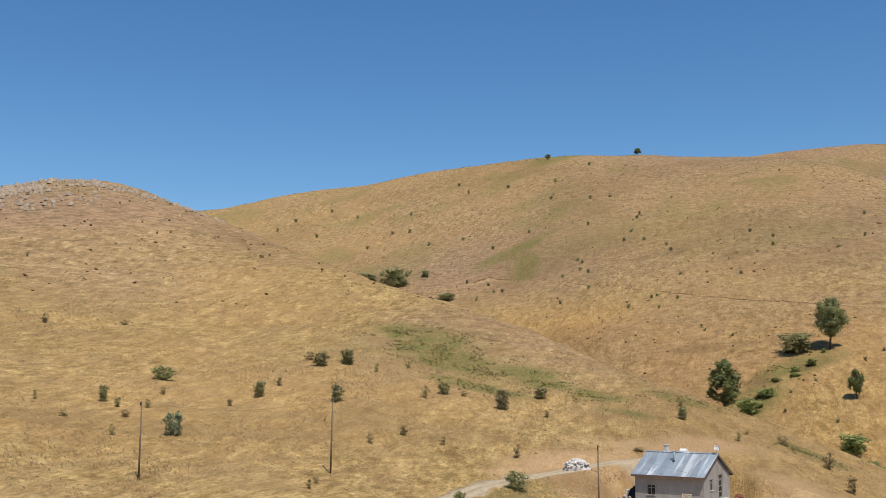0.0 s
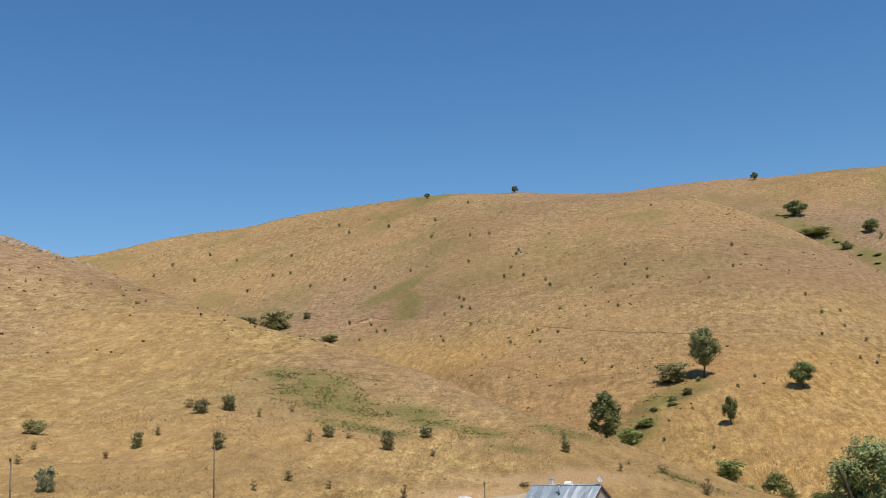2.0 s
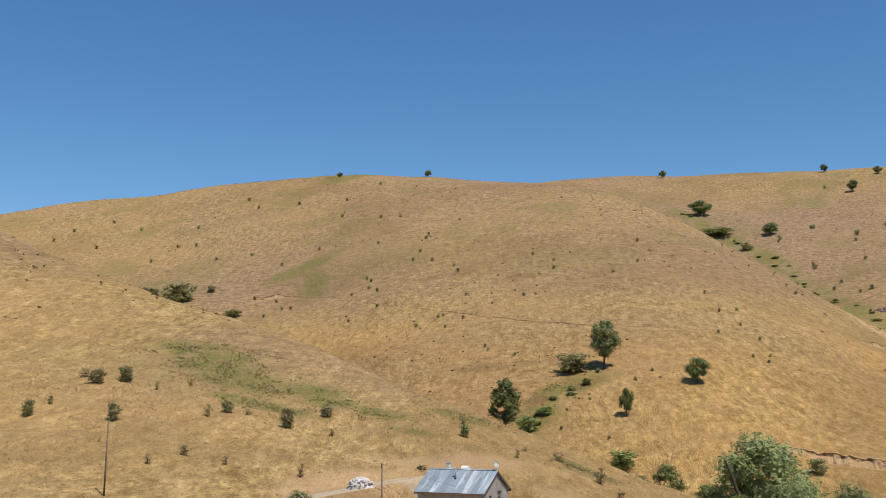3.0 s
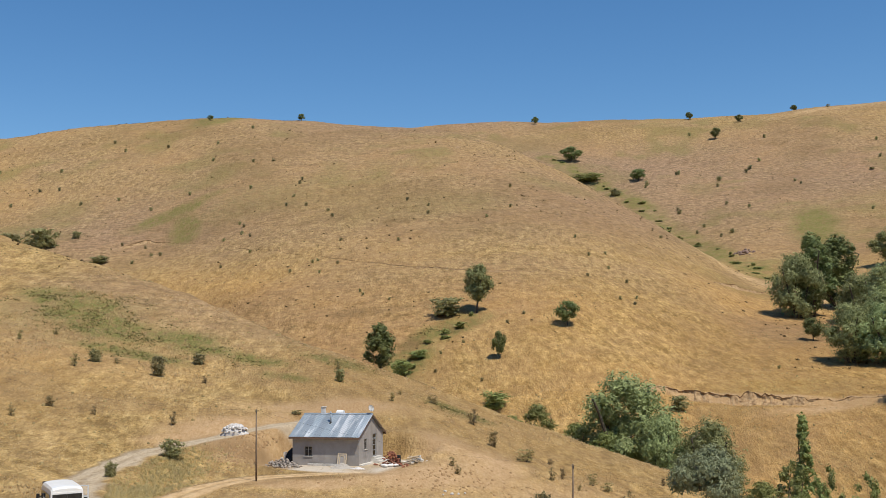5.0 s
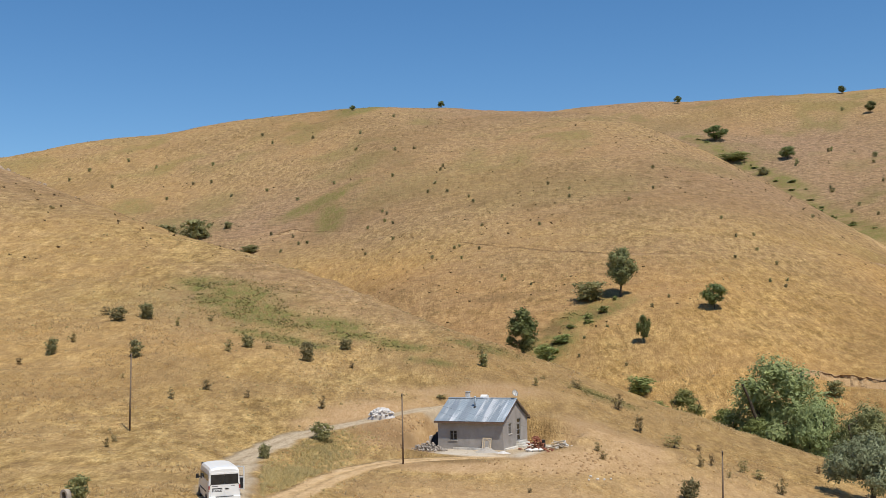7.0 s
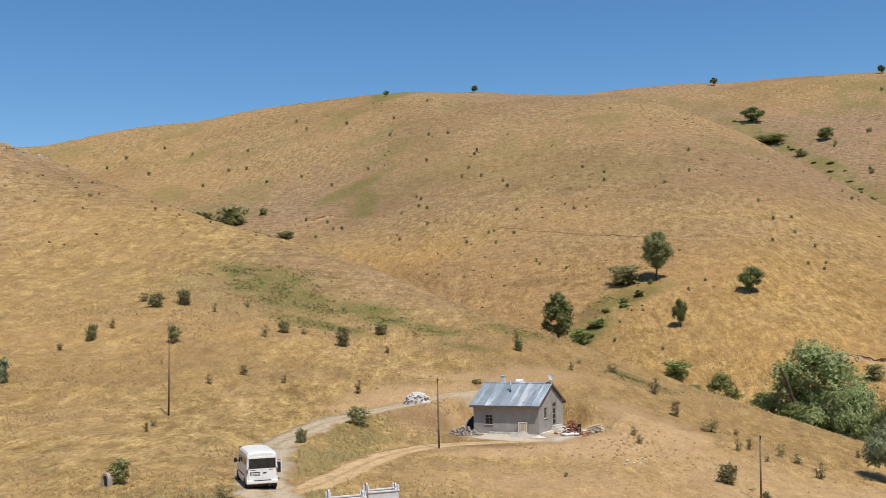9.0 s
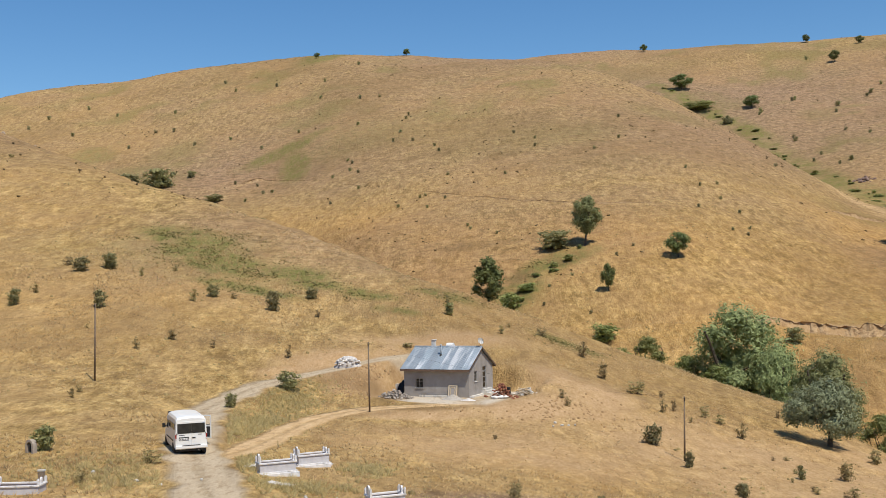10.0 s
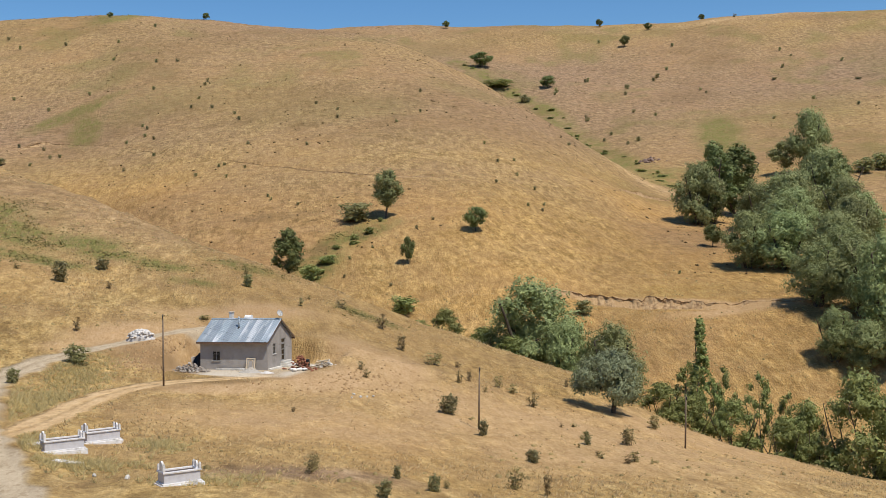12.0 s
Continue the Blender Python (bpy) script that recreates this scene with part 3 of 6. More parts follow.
GREEN_SPOTS = [(-36, 151, 13, 6, -60), (-42, 160, 11, 6, -60), (-29, 139, 8, 3, -72), (-13, 139, 5, 2.2, -70), (-27, 148, 9, 4, -75), (-21, 143, 5, 2.5, -70), (-9, 133, 4, 1.3, -70), (-2.5, 142, 3, 5, 20), (-66, 392, 20, 6, 60), (-60, 374, 6, 14, 80), (-72, 548, 34, 12, 10),
               (205, 455, 45, 12, 20), (-126, 158, 8, 7, 40), (-114, 124, 6, 6, 40), (-96, 96, 6, 6, 30), (15, 226, 9, 4, 40), (12, 130, 3, 5, 40)]
EARTH_SPOTS = [(7, 98, 11, 7, 60), (13, 106, 8, 5, 20), (-4, 93, 8, 3, 70), (-10, 105, 4, 7, 20), (-10, 103, 5, 2.5, 60), (-14, 112, 7, 3.5, 60), (-3, 122, 12, 3.5, 80), (9, 110, 6, 4, 0), (-17, 108, 6, 2, 50), (85, 178, 16, 3, 100)]
gully = band(gx, gy, [(121, 657), (131, 636), (139, 600), (151, 552), (152.5, 508), (151.5, 464), (152, 412), (140, 354)], 2.5, 9)
gully = np.maximum(gully, band(gx, gy, [(25, 234), (16.5, 225), (11, 216), (6, 200)], 2, 5))
gully = np.maximum(gully, band(gx, gy, [(22, 165), (40, 158), (52, 140), (62, 125), (75, 112)], 5, 8))
reach = np.hypot(gx, gy)
mottle = 0.55 + 0.6 * wave(gx, gy, 14, 11) + 0.4 * wave(gx, gy, 5, 12)
speckle = np.clip(0.55 + 0.8 * wave(gx, gy, 6, 16) + 0.7 * wave(gx, gy, 2.3, 17), 0, 1.2)
green = np.clip(np.maximum(spots(gx, gy, GREEN_SPOTS) * (0.5 + 0.35 * mottle + 0.5 * speckle), gully * (0.3 + 0.7 * speckle)), 0, 1)
green = np.maximum(green, 0.5 * ease(0.9 * wave(gx, gy, 30, 18) + 0.7 * wave(gx, gy, 9, 19) - 0.15) * ease((reach - 330) / 90))
green = np.maximum(green, 0.35 * ease(1.6 * wave(gx, gy, 38, 13) - 0.5) * (reach > 120))
earth = np.clip(np.maximum(spots(gx, gy, EARTH_SPOTS), 0.75 * spots(gx, gy, [(24, 88, 20, 24, 40), (40, 98, 14, 14, 0), (3, 78, 14, 10, 90)])), 0, 1)
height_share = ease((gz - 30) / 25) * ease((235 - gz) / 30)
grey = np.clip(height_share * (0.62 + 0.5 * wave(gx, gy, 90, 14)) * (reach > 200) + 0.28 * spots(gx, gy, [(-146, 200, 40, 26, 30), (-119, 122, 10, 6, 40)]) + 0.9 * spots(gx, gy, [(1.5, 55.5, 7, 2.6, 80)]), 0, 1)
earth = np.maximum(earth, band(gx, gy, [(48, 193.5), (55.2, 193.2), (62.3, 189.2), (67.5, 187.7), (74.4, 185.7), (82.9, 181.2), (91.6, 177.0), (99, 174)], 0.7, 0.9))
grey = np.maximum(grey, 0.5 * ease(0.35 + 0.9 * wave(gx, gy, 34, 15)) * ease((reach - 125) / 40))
heading = np.degrees(np.arctan2(gx, gy))
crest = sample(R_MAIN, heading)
# bleached crest; its right stretch paints the light a convex edge catches
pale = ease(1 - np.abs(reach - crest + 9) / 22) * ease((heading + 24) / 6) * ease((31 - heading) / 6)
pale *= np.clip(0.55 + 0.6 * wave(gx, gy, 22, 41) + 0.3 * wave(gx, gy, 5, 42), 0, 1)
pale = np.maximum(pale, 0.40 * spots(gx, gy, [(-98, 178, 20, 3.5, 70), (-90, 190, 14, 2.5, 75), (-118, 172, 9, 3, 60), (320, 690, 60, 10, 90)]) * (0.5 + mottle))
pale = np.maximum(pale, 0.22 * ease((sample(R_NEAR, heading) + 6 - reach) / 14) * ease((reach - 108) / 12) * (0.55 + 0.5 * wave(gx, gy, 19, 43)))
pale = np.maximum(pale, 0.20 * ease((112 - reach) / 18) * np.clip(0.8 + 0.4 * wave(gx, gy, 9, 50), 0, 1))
ochre = ease((reach - sample(R_NEAR, heading) - 2) / 12) * ease((36 - gz + 9 * wave(gx, gy, 40, 44)) / 16) * ease((heading + 26) / 8)
ochre = np.maximum(ochre, 0.6 * spots(gx, gy, [(30, 92, 26, 20, 40), (60, 108, 40, 16, 100), (5, 76, 16, 9, 90), (80, 150, 30, 26, 0)]))
ochre *= np.clip(0.8 + 0.4 * wave(gx, gy, 26, 45), 0, 1)
SCRUB_SPOTS = [(-126, 505, 16, 5, 95), (-17, 565, 14, 3.5, 80), (12, 330, 9, 5, 60), (-88, 520, 10, 4, 90), (-52, 372, 16, 3.5, 110), (150, 470, 10, 4, 150), (-10, 345, 20, 4, 100),
               (10, 222, 6, 4, 40), (22, 228, 6, 3, 40), (3, 250, 16, 4, 100), (-9.5, 131, 5, 1, 100)]
scrubby = 0.85 * spots(gx, gy, SCRUB_SPOTS) * np.clip(0.6 + 0.7 * wave(gx, gy, 4, 46), 0, 1)
# dug brown soil by the house, darkened further as the steep bank's shade
scrubby = np.maximum(scrubby, 0.95 * spots(gx, gy, [(-10.6, 104.5, 4.2, 7.5, 25), (-4, 95.5, 7, 0.8, 75), (-9.5, 92.3, 3.5, 0.8, 40), (60, 121, 34, 2.0, 110)]) * np.clip(0.75 + 0.6 * wave(gx, gy, 1.8, 47), 0, 1))
scrubby = np.maximum(scrubby, 0.38 * ease(0.2 + wave(gx, gy, 46, 48) + 0.6 * wave(gx, gy, 13, 49)) * (reach > 110))
near_d = (reach < 160) & (np.abs(gx) < 60)
road, lane = np.zeros_like(gx), np.zeros_like(gx)
road_d, lane_d = near_line(gx[near_d], gy[near_d], ROAD_AT)[0], near_line(gx[near_d], gy[near_d], LANE_AT)[0]
ragged = 0.5 * wave(gx[near_d], gy[near_d], 1.6, 21) + 0.4 * wave(gx[near_d], gy[near_d], 5, 22)
rut = 1 - 0.75 * ease(1 - road_d / 0.45) - 0.5 * ease(1 - np.abs(road_d - 1.6) / 0.5) + 0.15 * wave(gx[near_d], gy[near_d], 3, 24)
verge = 0.2 * ease(1 - np.abs(road_d) / 0.5)
road[near_d] = ease((2.1 + ragged - road_d) / 0.8) * (1 - verge)
lane[near_d] = ease((1.6 + 0.6 * ragged - lane_d) / 0.45) * (1 - 0.45 * ease(1 - lane_d / 0.45))
yu, yv = (gx - HOUSE_C[0]) * HU[0] + (gy - HOUSE_C[1]) * HU[1], (gx - HOUSE_C[0]) * HV[0] + (gy - HOUSE_C[1]) * HV[1]
yard = ease(1 - np.maximum(np.maximum(-7.6 - yu, yu - 3.2), np.maximum(-4.6 - yv, yv - 5.5)) / 1.5) * ease(0.85 + 0.8 * wave(gx, gy, 4, 23))
earth = np.maximum(earth, 0.9 * ease(1 - np.maximum(np.maximum(-13.5 - yu, yu + 7.0), np.maximum(-3.5 - yv, yv - 9.5)) / 1.5))
dug = np.zeros_like(gx)
dug[near_d] = ease(1 - np.abs(lane_d - 2.3 - ragged) / 0.8) * ease((gy[near_d] - 78) / 8) * np.clip(0.5 + wave(gx[near_d], gy[near_d], 2.2, 25), 0, 1)
scrubby = np.maximum(scrubby, 0.75 * dug)
lane *= 1 - road
one = np.ones_like(gx)
worn = np.ones_like(gx)
worn[near_d] = np.clip(rut, 0, 1)
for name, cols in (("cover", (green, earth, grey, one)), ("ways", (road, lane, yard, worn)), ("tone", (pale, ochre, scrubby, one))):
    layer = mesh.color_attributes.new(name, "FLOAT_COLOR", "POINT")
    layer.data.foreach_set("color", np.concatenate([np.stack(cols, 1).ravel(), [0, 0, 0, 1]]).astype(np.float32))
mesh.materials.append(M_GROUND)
land = new("ground", mesh)
tagged(land, "dry straw-coloured grassy hillsides with bare earth tracks", "hillside", kind="structure")

# ---- mesh tools ----
def part(name, bm, material, parent, label="", smooth=False):
    """Links a bmesh (or a mesh) as one object under a thing or a part."""
    if isinstance(bm, bpy.types.Mesh):
        me = bm
    else:
        me = bpy.data.meshes.new(name)
        bm.to_mesh(me)
        bm.free()
        if smooth:
            me.polygons.foreach_set("use_smooth", np.ones(len(me.polygons), bool))
    if material and not me.materials:
        me.materials.append(material)
    ob = new(name, me)
    ob.parent = parent
    if label:
        tagged(ob, label)
    return ob


def thing(name, m, label, category, group="", kind=""):
    ob = new(name)
    ob.empty_display_size = 0.3
    ob.matrix_world = m
    return tagged(ob, label, category, group, kind)


def block(x0, x1, y0, y1, z0, z1, bevel=0.0, bm=None):
    bm = bm or bmesh.new()
    got = bmesh.ops.create_cube(bm, size=1, matrix=Matrix.Translation(((x0 + x1) / 2, (y0 + y1) / 2, (z0 + z1) / 2)) @ Matrix.Diagonal((x1 - x0, y1 - y0, z1 - z0, 1)))
    if bevel:
        edges = list({e for v in got["verts"] for e in v.link_edges})
        bmesh.ops.bevel(bm, geom=edges, offset=bevel, segments=2, affect="EDGES", profile=0.6)
    return bm


def rod(a, b, r0, r1=None, sides=8, bm=None):
    """A tapered round bar from a to b."""
    bm = bm or bmesh.new()
    a, b = Vector(a), Vector(b)
    m = Matrix.Translation((a + b) / 2) @ (b - a).to_track_quat("Z", "Y").to_matrix().to_4x4()
    bmesh.ops.create_cone(bm, cap_ends=True, segments=sides, radius1=r0, radius2=r0 if r1 is None else r1, depth=(b - a).length, matrix=m)
    return bm


def prism(outline, y0, y1, bm=None):
    """An outline in x and z, drawn out along y."""
    bm = bm or bmesh.new()
    a = [bm.verts.new((x, y0, z)) for x, z in outline]
    b = [bm.verts.new((x, y1, z)) for x, z in outline]
    bm.faces.new(a)
    bm.faces.new(b[::-1])
    for i in range(len(a)):
        j = (i + 1) % len(a)
        bm.faces.new((a[j], a[i], b[i], b[j]))
    bmesh.ops.recalc_face_normals(bm, faces=bm.faces)
    return bm


def lump(rng, size, flat=0.7, detail=1, bm=None, at=(0, 0, 0)):
    """A rough stone or heap."""
    bm = bm or bmesh.new()
    got = bmesh.ops.create_icosphere(bm, subdivisions=detail, radius=0.5)
    turn = Euler((rng.uniform(0, 6), rng.uniform(0, 6), rng.uniform(0, 6))).to_matrix()
    for v in got["verts"]:
        p = turn @ v.co
        k = 1 + rng.uniform(-0.22, 0.22)
        v.co = Vector((p.x * size[0] * k, p.y * size[1] * k, p.z * size[2] * k * flat)) + Vector(at)
    return bm


def wall_with_holes(length, height, thick, holes):
    """A wall along x from 0, y from 0 to thick, with rectangular openings (x0, x1, z0, z1) right through it."""
    bm = bmesh.new()
    xs = sorted({0, length, *[h[0] for h in holes], *[h[1] for h in holes]})
    zs = sorted({0, height, *[h[2] for h in holes], *[h[3] for h in holes]})
    grid = {}

    def at(i, j, k):
        key = (i, j, k)
        if key not in grid:
            grid[key] = bm.verts.new((xs[i], k * thick, zs[j]))
        return grid[key]
    solid = {}
    for i in range(len(xs) - 1):
        for j in range(len(zs) - 1):
            cx, cz = (xs[i] + xs[i + 1]) / 2, (zs[j] + zs[j + 1]) / 2
            solid[i, j] = not any(h[0] < cx < h[1] and h[2] < cz < h[3] for h in holes)
    for (i, j), s in solid.items():
        if not s:
            continue
        for k in (0, 1):
            bm.faces.new([at(i, j, k), at(i + 1, j, k), at(i + 1, j + 1, k), at(i, j + 1, k)])
        for (di, dj), (p, q) in (((-1, 0), ((i, j), (i, j + 1))), ((1, 0), ((i + 1, j), (i + 1, j + 1))), ((0, -1), ((i, j), (i + 1, j))), ((0, 1), ((i, j + 1), (i + 1, j + 1)))):
            if not solid.get((i + di, j + dj), False):
                bm.faces.new([at(*p, 0), at(*q, 0), at(*q, 1), at(*p, 1)])
    bmesh.ops.recalc_face_normals(bm, faces=bm.faces)
    return bm


def moved(bm, m):
    bmesh.ops.transform(bm, matrix=m, verts=bm.verts)
    return bm


def spot(x, y, turn=0.0, sink=0.0, scale=1.0):
    """A pose on the ground."""
    return Matrix.Translation((x, y, ground_z(x, y) - sink)) @ Matrix.Rotation(radians(turn), 4, "Z") @ Matrix.Diagonal((scale, scale, scale, 1))


def cards(name, centres, normals, sizes, rng, material, narrow=0.6):
    """Many small leaf blades as one mesh: a bent four-cornered blade at each centre."""
    n = len(centres)
    t = np.cross(normals, rng.normal(size=(n, 3)))
    t /= np.linalg.norm(t, axis=1)[:, None] + 1e-9
    b = np.cross(normals, t)
    s = sizes[:, None]
    c = centres
    quad = np.stack([c - t * s * 0.6, c - b * s * 0.5 * narrow, c + t * s * 0.6, c + b * s * 0.5 * narrow], 1)
    me = bpy.data.meshes.new(name)
    me.vertices.add(4 * n)
    me.vertices.foreach_set("co", quad.ravel())
    me.loops.add(4 * n)
    me.loops.foreach_set("vertex_index", np.arange(4 * n, dtype=np.int32))
    me.polygons.add(n)
    me.polygons.foreach_set("loop_start", (np.arange(n) * 4).astype(np.int32))
    me.update(calc_edges=True)
    me.materials.append(material)
    return me


def blades(name, roots, heights, spread, width, rng, material, count=5):
    """Grass: at every root a few thin leaning triangles."""
    n = len(roots)
    k = np.repeat(np.arange(n), count)
    a = rng.uniform(0, 2 * np.pi, n * count)
    lean = rng.uniform(0.1, 1.0, n * count) * np.repeat(spread, count)
    h = heights[k] * rng.uniform(0.55, 1.1, n * count)
    w = np.repeat(width, count) * rng.uniform(0.6, 1.3, n * count)
    base = roots[k] + np.stack([np.cos(a), np.sin(a), 0 * a], 1) * (0.25 * lean)[:, None]
    side = np.stack([-np.sin(a + 0.8), np.cos(a + 0.8), 0 * a], 1) * w[:, None]
    tip = base + np.stack([np.cos(a) * lean, np.sin(a) * lean, h], 1)
    co = np.stack([base - side, base + side, tip], 1)
    me = bpy.data.meshes.new(name)
    me.vertices.add(3 * len(k))
    me.vertices.foreach_set("co", co.ravel())
    me.loops.add(3 * len(k))
    me.loops.foreach_set("vertex_index", np.arange(3 * len(k), dtype=np.int32))
    me.polygons.add(len(k))
    me.polygons.foreach_set("loop_start", (np.arange(len(k)) * 3).astype(np.int32))
    me.update(calc_edges=True)
    me.materials.append(material)
    return me

# ---- the house: x runs along the long wall up to the near corner at 0, y into the hill ----
LEN, DEP, EAVE, RIDGE = 7.1, 6.2, 2.92, 4.72
house_m = Matrix.Translation((HOUSE_C[0], HOUSE_C[1], PAD_Z)) @ Matrix.Rotation(radians(HOUSE_TURN), 4, "Z")
house = thing("house", house_m, "small single-storey grey cement-rendered house with a galvanised gable roof", "house")
T = 0.25
# long wall towards the road, with its window
part("front_wall", moved(wall_with_holes(LEN, EAVE, T, [(1.30, 2.10, 1.18, 2.12)]), Matrix.Translation((-LEN, 0, -0.3))), M_RENDER, house, "rough grey cement render")
part("back_wall", block(-LEN, 0, DEP - T, DEP, -0.3, EAVE - 0.3 + 0.3), M_RENDER, house)


def gable(x, name, holes):
    """An end wall with its gable; the outline runs along y."""
    bm = wall_with_holes(DEP - 2 * T, EAVE + 0.3, T, holes)
    moved(bm, Matrix.Translation((x, T, -0.3)) @ Matrix.Rotation(radians(90), 4, "Z"))
    top = prism([(T, EAVE), (DEP - T, EAVE), (DEP / 2, RIDGE - 0.13)], 0, T)
    moved(top, Matrix.Translation((x, 0, 0)) @ Matrix.Rotation(radians(90), 4, "Z"))
    w = part(name, bm, M_RENDER, house, "rough grey cement render")
    part("gable", top, M_RENDER, w)
    return w


side_wall = gable(0, "side_wall", [(1.10, 1.80, 1.75, 2.75), (3.25, 4.25, 0.90, 3.10)])
gable(-LEN + T, "end_wall", [])
part("floor_slab", block(-LEN + T, -T, T, DEP - T, -0.1, 0.25), M_CONCRETE, house)


def window(parent, at, turn, w, h, panes, material, name="window"):
    """A framed window of some panes across, with a transom light above; x across, z up, outer face at y = 0."""
    m = Matrix.Translation(at) @ Matrix.Rotation(radians(turn), 4, "Z")
    win = new(name)
    win.parent, win.matrix_local = parent, m
    f = 0.045
    bm = block(0, w, 0.06, 0.12, 0, f)
    block(0, w, 0.06, 0.12, h - f, h, bm=bm)
    for i in range(panes + 1):
        x = (w - f) * i / panes
        block(x, x + f, 0.06, 0.12, f, h - f, bm=bm)
    block(0, w, 0.062, 0.118, h * 0.68, h * 0.68 + f * 0.8, bm=bm)
    part("window_frame", bm, material, win)
    for i in range(panes):
        x0, x1 = (w - f) * i / panes + f, (w - f) * (i + 1) / panes
        part("pane", block(x0, x1, 0.085, 0.095, f, h * 0.68), M_GLASS, win)
        part("pane", block(x0, x1, 0.085, 0.095, h * 0.68 + f * 0.8, h - f), M_GLASS, win)
    part("window_sill", block(-0.08, w + 0.08, -0.07, 0.1, -0.06, 0.0, 0.01), M_CONCRETE, win)
    return win


window(house, (-LEN + 1.30, 0, 0.88), 0, 0.80, 0.94, 2, M_FRAME)
window(house, (0, T + 1.10, 1.45), 90, 0.7, 1.0, 2, M_FRAME)
# the glazed entrance with a light above, a handle and steps
door = new("door")
door.parent, door.matrix_local = house, Matrix.Translation((0, T + 3.25, 0.60)) @ Matrix.Rotation(radians(90), 4, "Z")
bm = block(0, 0.07, 0.05, 0.13, 0, 2.2)
block(0.93, 1.0, 0.05, 0.13, 0, 2.2, bm=bm)
block(0.07, 0.93, 0.05, 0.13, 2.13, 2.2, bm=bm)
block(0.07, 0.93, 0.055, 0.125, 1.72, 1.80, bm=bm)
part("door_frame", bm, M_FRAME, door)
bm = block(0.07, 0.14, 0.07, 0.11, 0.02, 1.72)
block(0.86, 0.93, 0.07, 0.11, 0.02, 1.72, bm=bm)
for z in (0.02, 0.55, 1.08, 1.62):
    block(0.14, 0.86, 0.07, 0.11, z, z + 0.06, bm=bm)
part("door_leaf", bm, M_FRAME, door, "grey glazed door leaf")
for z0, z1 in ((0.08, 0.55), (0.61, 1.08), (1.14, 1.62)):
    part("pane", block(0.14, 0.86, 0.085, 0.095, z0, z1), M_GLASS, door)
part("pane", block(0.07, 0.93, 0.085, 0.095, 1.80, 2.13), M_GLASS, door)
part("door_handle", rod((0.89, 0.045, 0.95), (0.89, 0.045, 1.08), 0.015), M_RIM, door)
for i in range(3):
    part("step", block(0.02, 0.95 - 0.3 * i, 2.9 + 0.1 * i, 5.3 - 0.1 * i, 0.19 * i, 0.19 * i + 0.19, 0.015), M_CONCRETE, house, "pale concrete step")
part("kerb", block(0.0, 0.32, 0.05, 2.88, -0.1, 0.14, 0.02), M_CONCRETE, house, "pale concrete kerb along the wall")

# roof: sheets laid side by side on two slopes, ridge cap and boards
over, end = 0.45, 0.22
rise_, run_ = RIDGE - EAVE, DEP / 2
slope_len = math.hypot(rise_, run_) * (run_ + over) / run_
pitch = math.atan2(rise_, run_)


def sheet_mesh(width, length):
    """A ribbed sheet: x across, y up the slope."""
    bm = bmesh.new()
    rows = []
    n = 24
    for j in range(2):
        rows.append([bm.verts.new((width * i / n, length * j, 0.018 * (1 if i % 4 in (1, 2) else 0))) for i in range(n + 1)])
    low = [[bm.verts.new((v.co.x, v.co.y, v.co.z - 0.012)) for v in r] for r in rows]
    for i in range(n):
        bm.faces.new((rows[0][i], rows[0][i + 1], rows[1][i + 1], rows[1][i]))
        bm.faces.new((low[0][i + 1], low[0][i], low[1][i], low[1][i + 1]))
        bm.faces.new((low[0][i], low[0][i + 1], rows[0][i + 1], rows[0][i]))
        bm.faces.new((rows[1][i], rows[1][i + 1], low[1][i + 1], low[1][i]))
    me = bpy.data.meshes.new("roof_sheet")
    bm.to_mesh(me)
    bm.free()
    me.materials.append(M_ZINC)
    return me


roof = new("roof")
roof.parent = house
count = 9
wide = (LEN + 2 * end) / count
sheets = sheet_mesh(wide + 0.03, slope_len)
for side in (0, 1):
    for i in range(count):
        s = part("roof_sheet", sheets, None, roof)
        lift = 0.004 * (i % 2)
        if side == 0:
            s.matrix_local = Matrix.Translation((-LEN - end + wide * i, -over, EAVE - over * rise_ / run_ + 0.10 + lift)) @ Matrix.Rotation(pitch, 4, "X")
        else:
            s.matrix_local = Matrix.Translation((-LEN - end + wide * (i + 1), DEP + over, EAVE - over * rise_ / run_ + 0.10 + lift)) @ Matrix.Rotation(math.pi, 4, "Z") @ Matrix.Rotation(pitch, 4, "X")
bm = prism([(-0.17, -0.085), (0, 0.0), (0.17, -0.085), (0.17, -0.10), (0, -0.015), (-0.17, -0.10)], -LEN - end, end)
moved(bm, Matrix.Translation((0, 0, 0)))
moved(bm, Matrix.Rotation(radians(90), 4, "Z"))
moved(bm, Matrix.Translation((0, DEP / 2, RIDGE + 0.165)))
# after the turn the cap runs along -x
cap = part("ridge_cap", bm, M_ZINC, roof)
cap.matrix_local = Matrix.Translation((-LEN, 0, 0))
zf = EAVE - over * rise_ / run_
part("eaves_board", block(-LEN - end, end, -over + 0.01, -over + 0.05, zf - 0.10, zf + 0.085), M_FASCIA, roof, "brown eaves board")
part("eaves_board", block(-LEN - end, end, DEP + over - 0.05, DEP + over - 0.01, zf - 0.10, zf + 0.085), M_FASCIA, roof, "brown eaves board")
for x in (end - 0.04, -LEN - end):
    for sgn in (0, 1):
        b = block(0, 0.04, 0, slope_len - 0.03, -0.17, -0.015)
        m = Matrix.Translation((x, -over, zf + 0.10)) @ Matrix.Rotation(pitch, 4, "X")
        if sgn:
            m = Matrix.Translation((x + 0.04, DEP + over, zf + 0.10)) @ Matrix.Rotation(math.pi, 4, "Z") @ Matrix.Rotation(pitch, 4, "X")
        part("verge_board", moved(b, m), M_FASCIA, roof, "brown verge board")
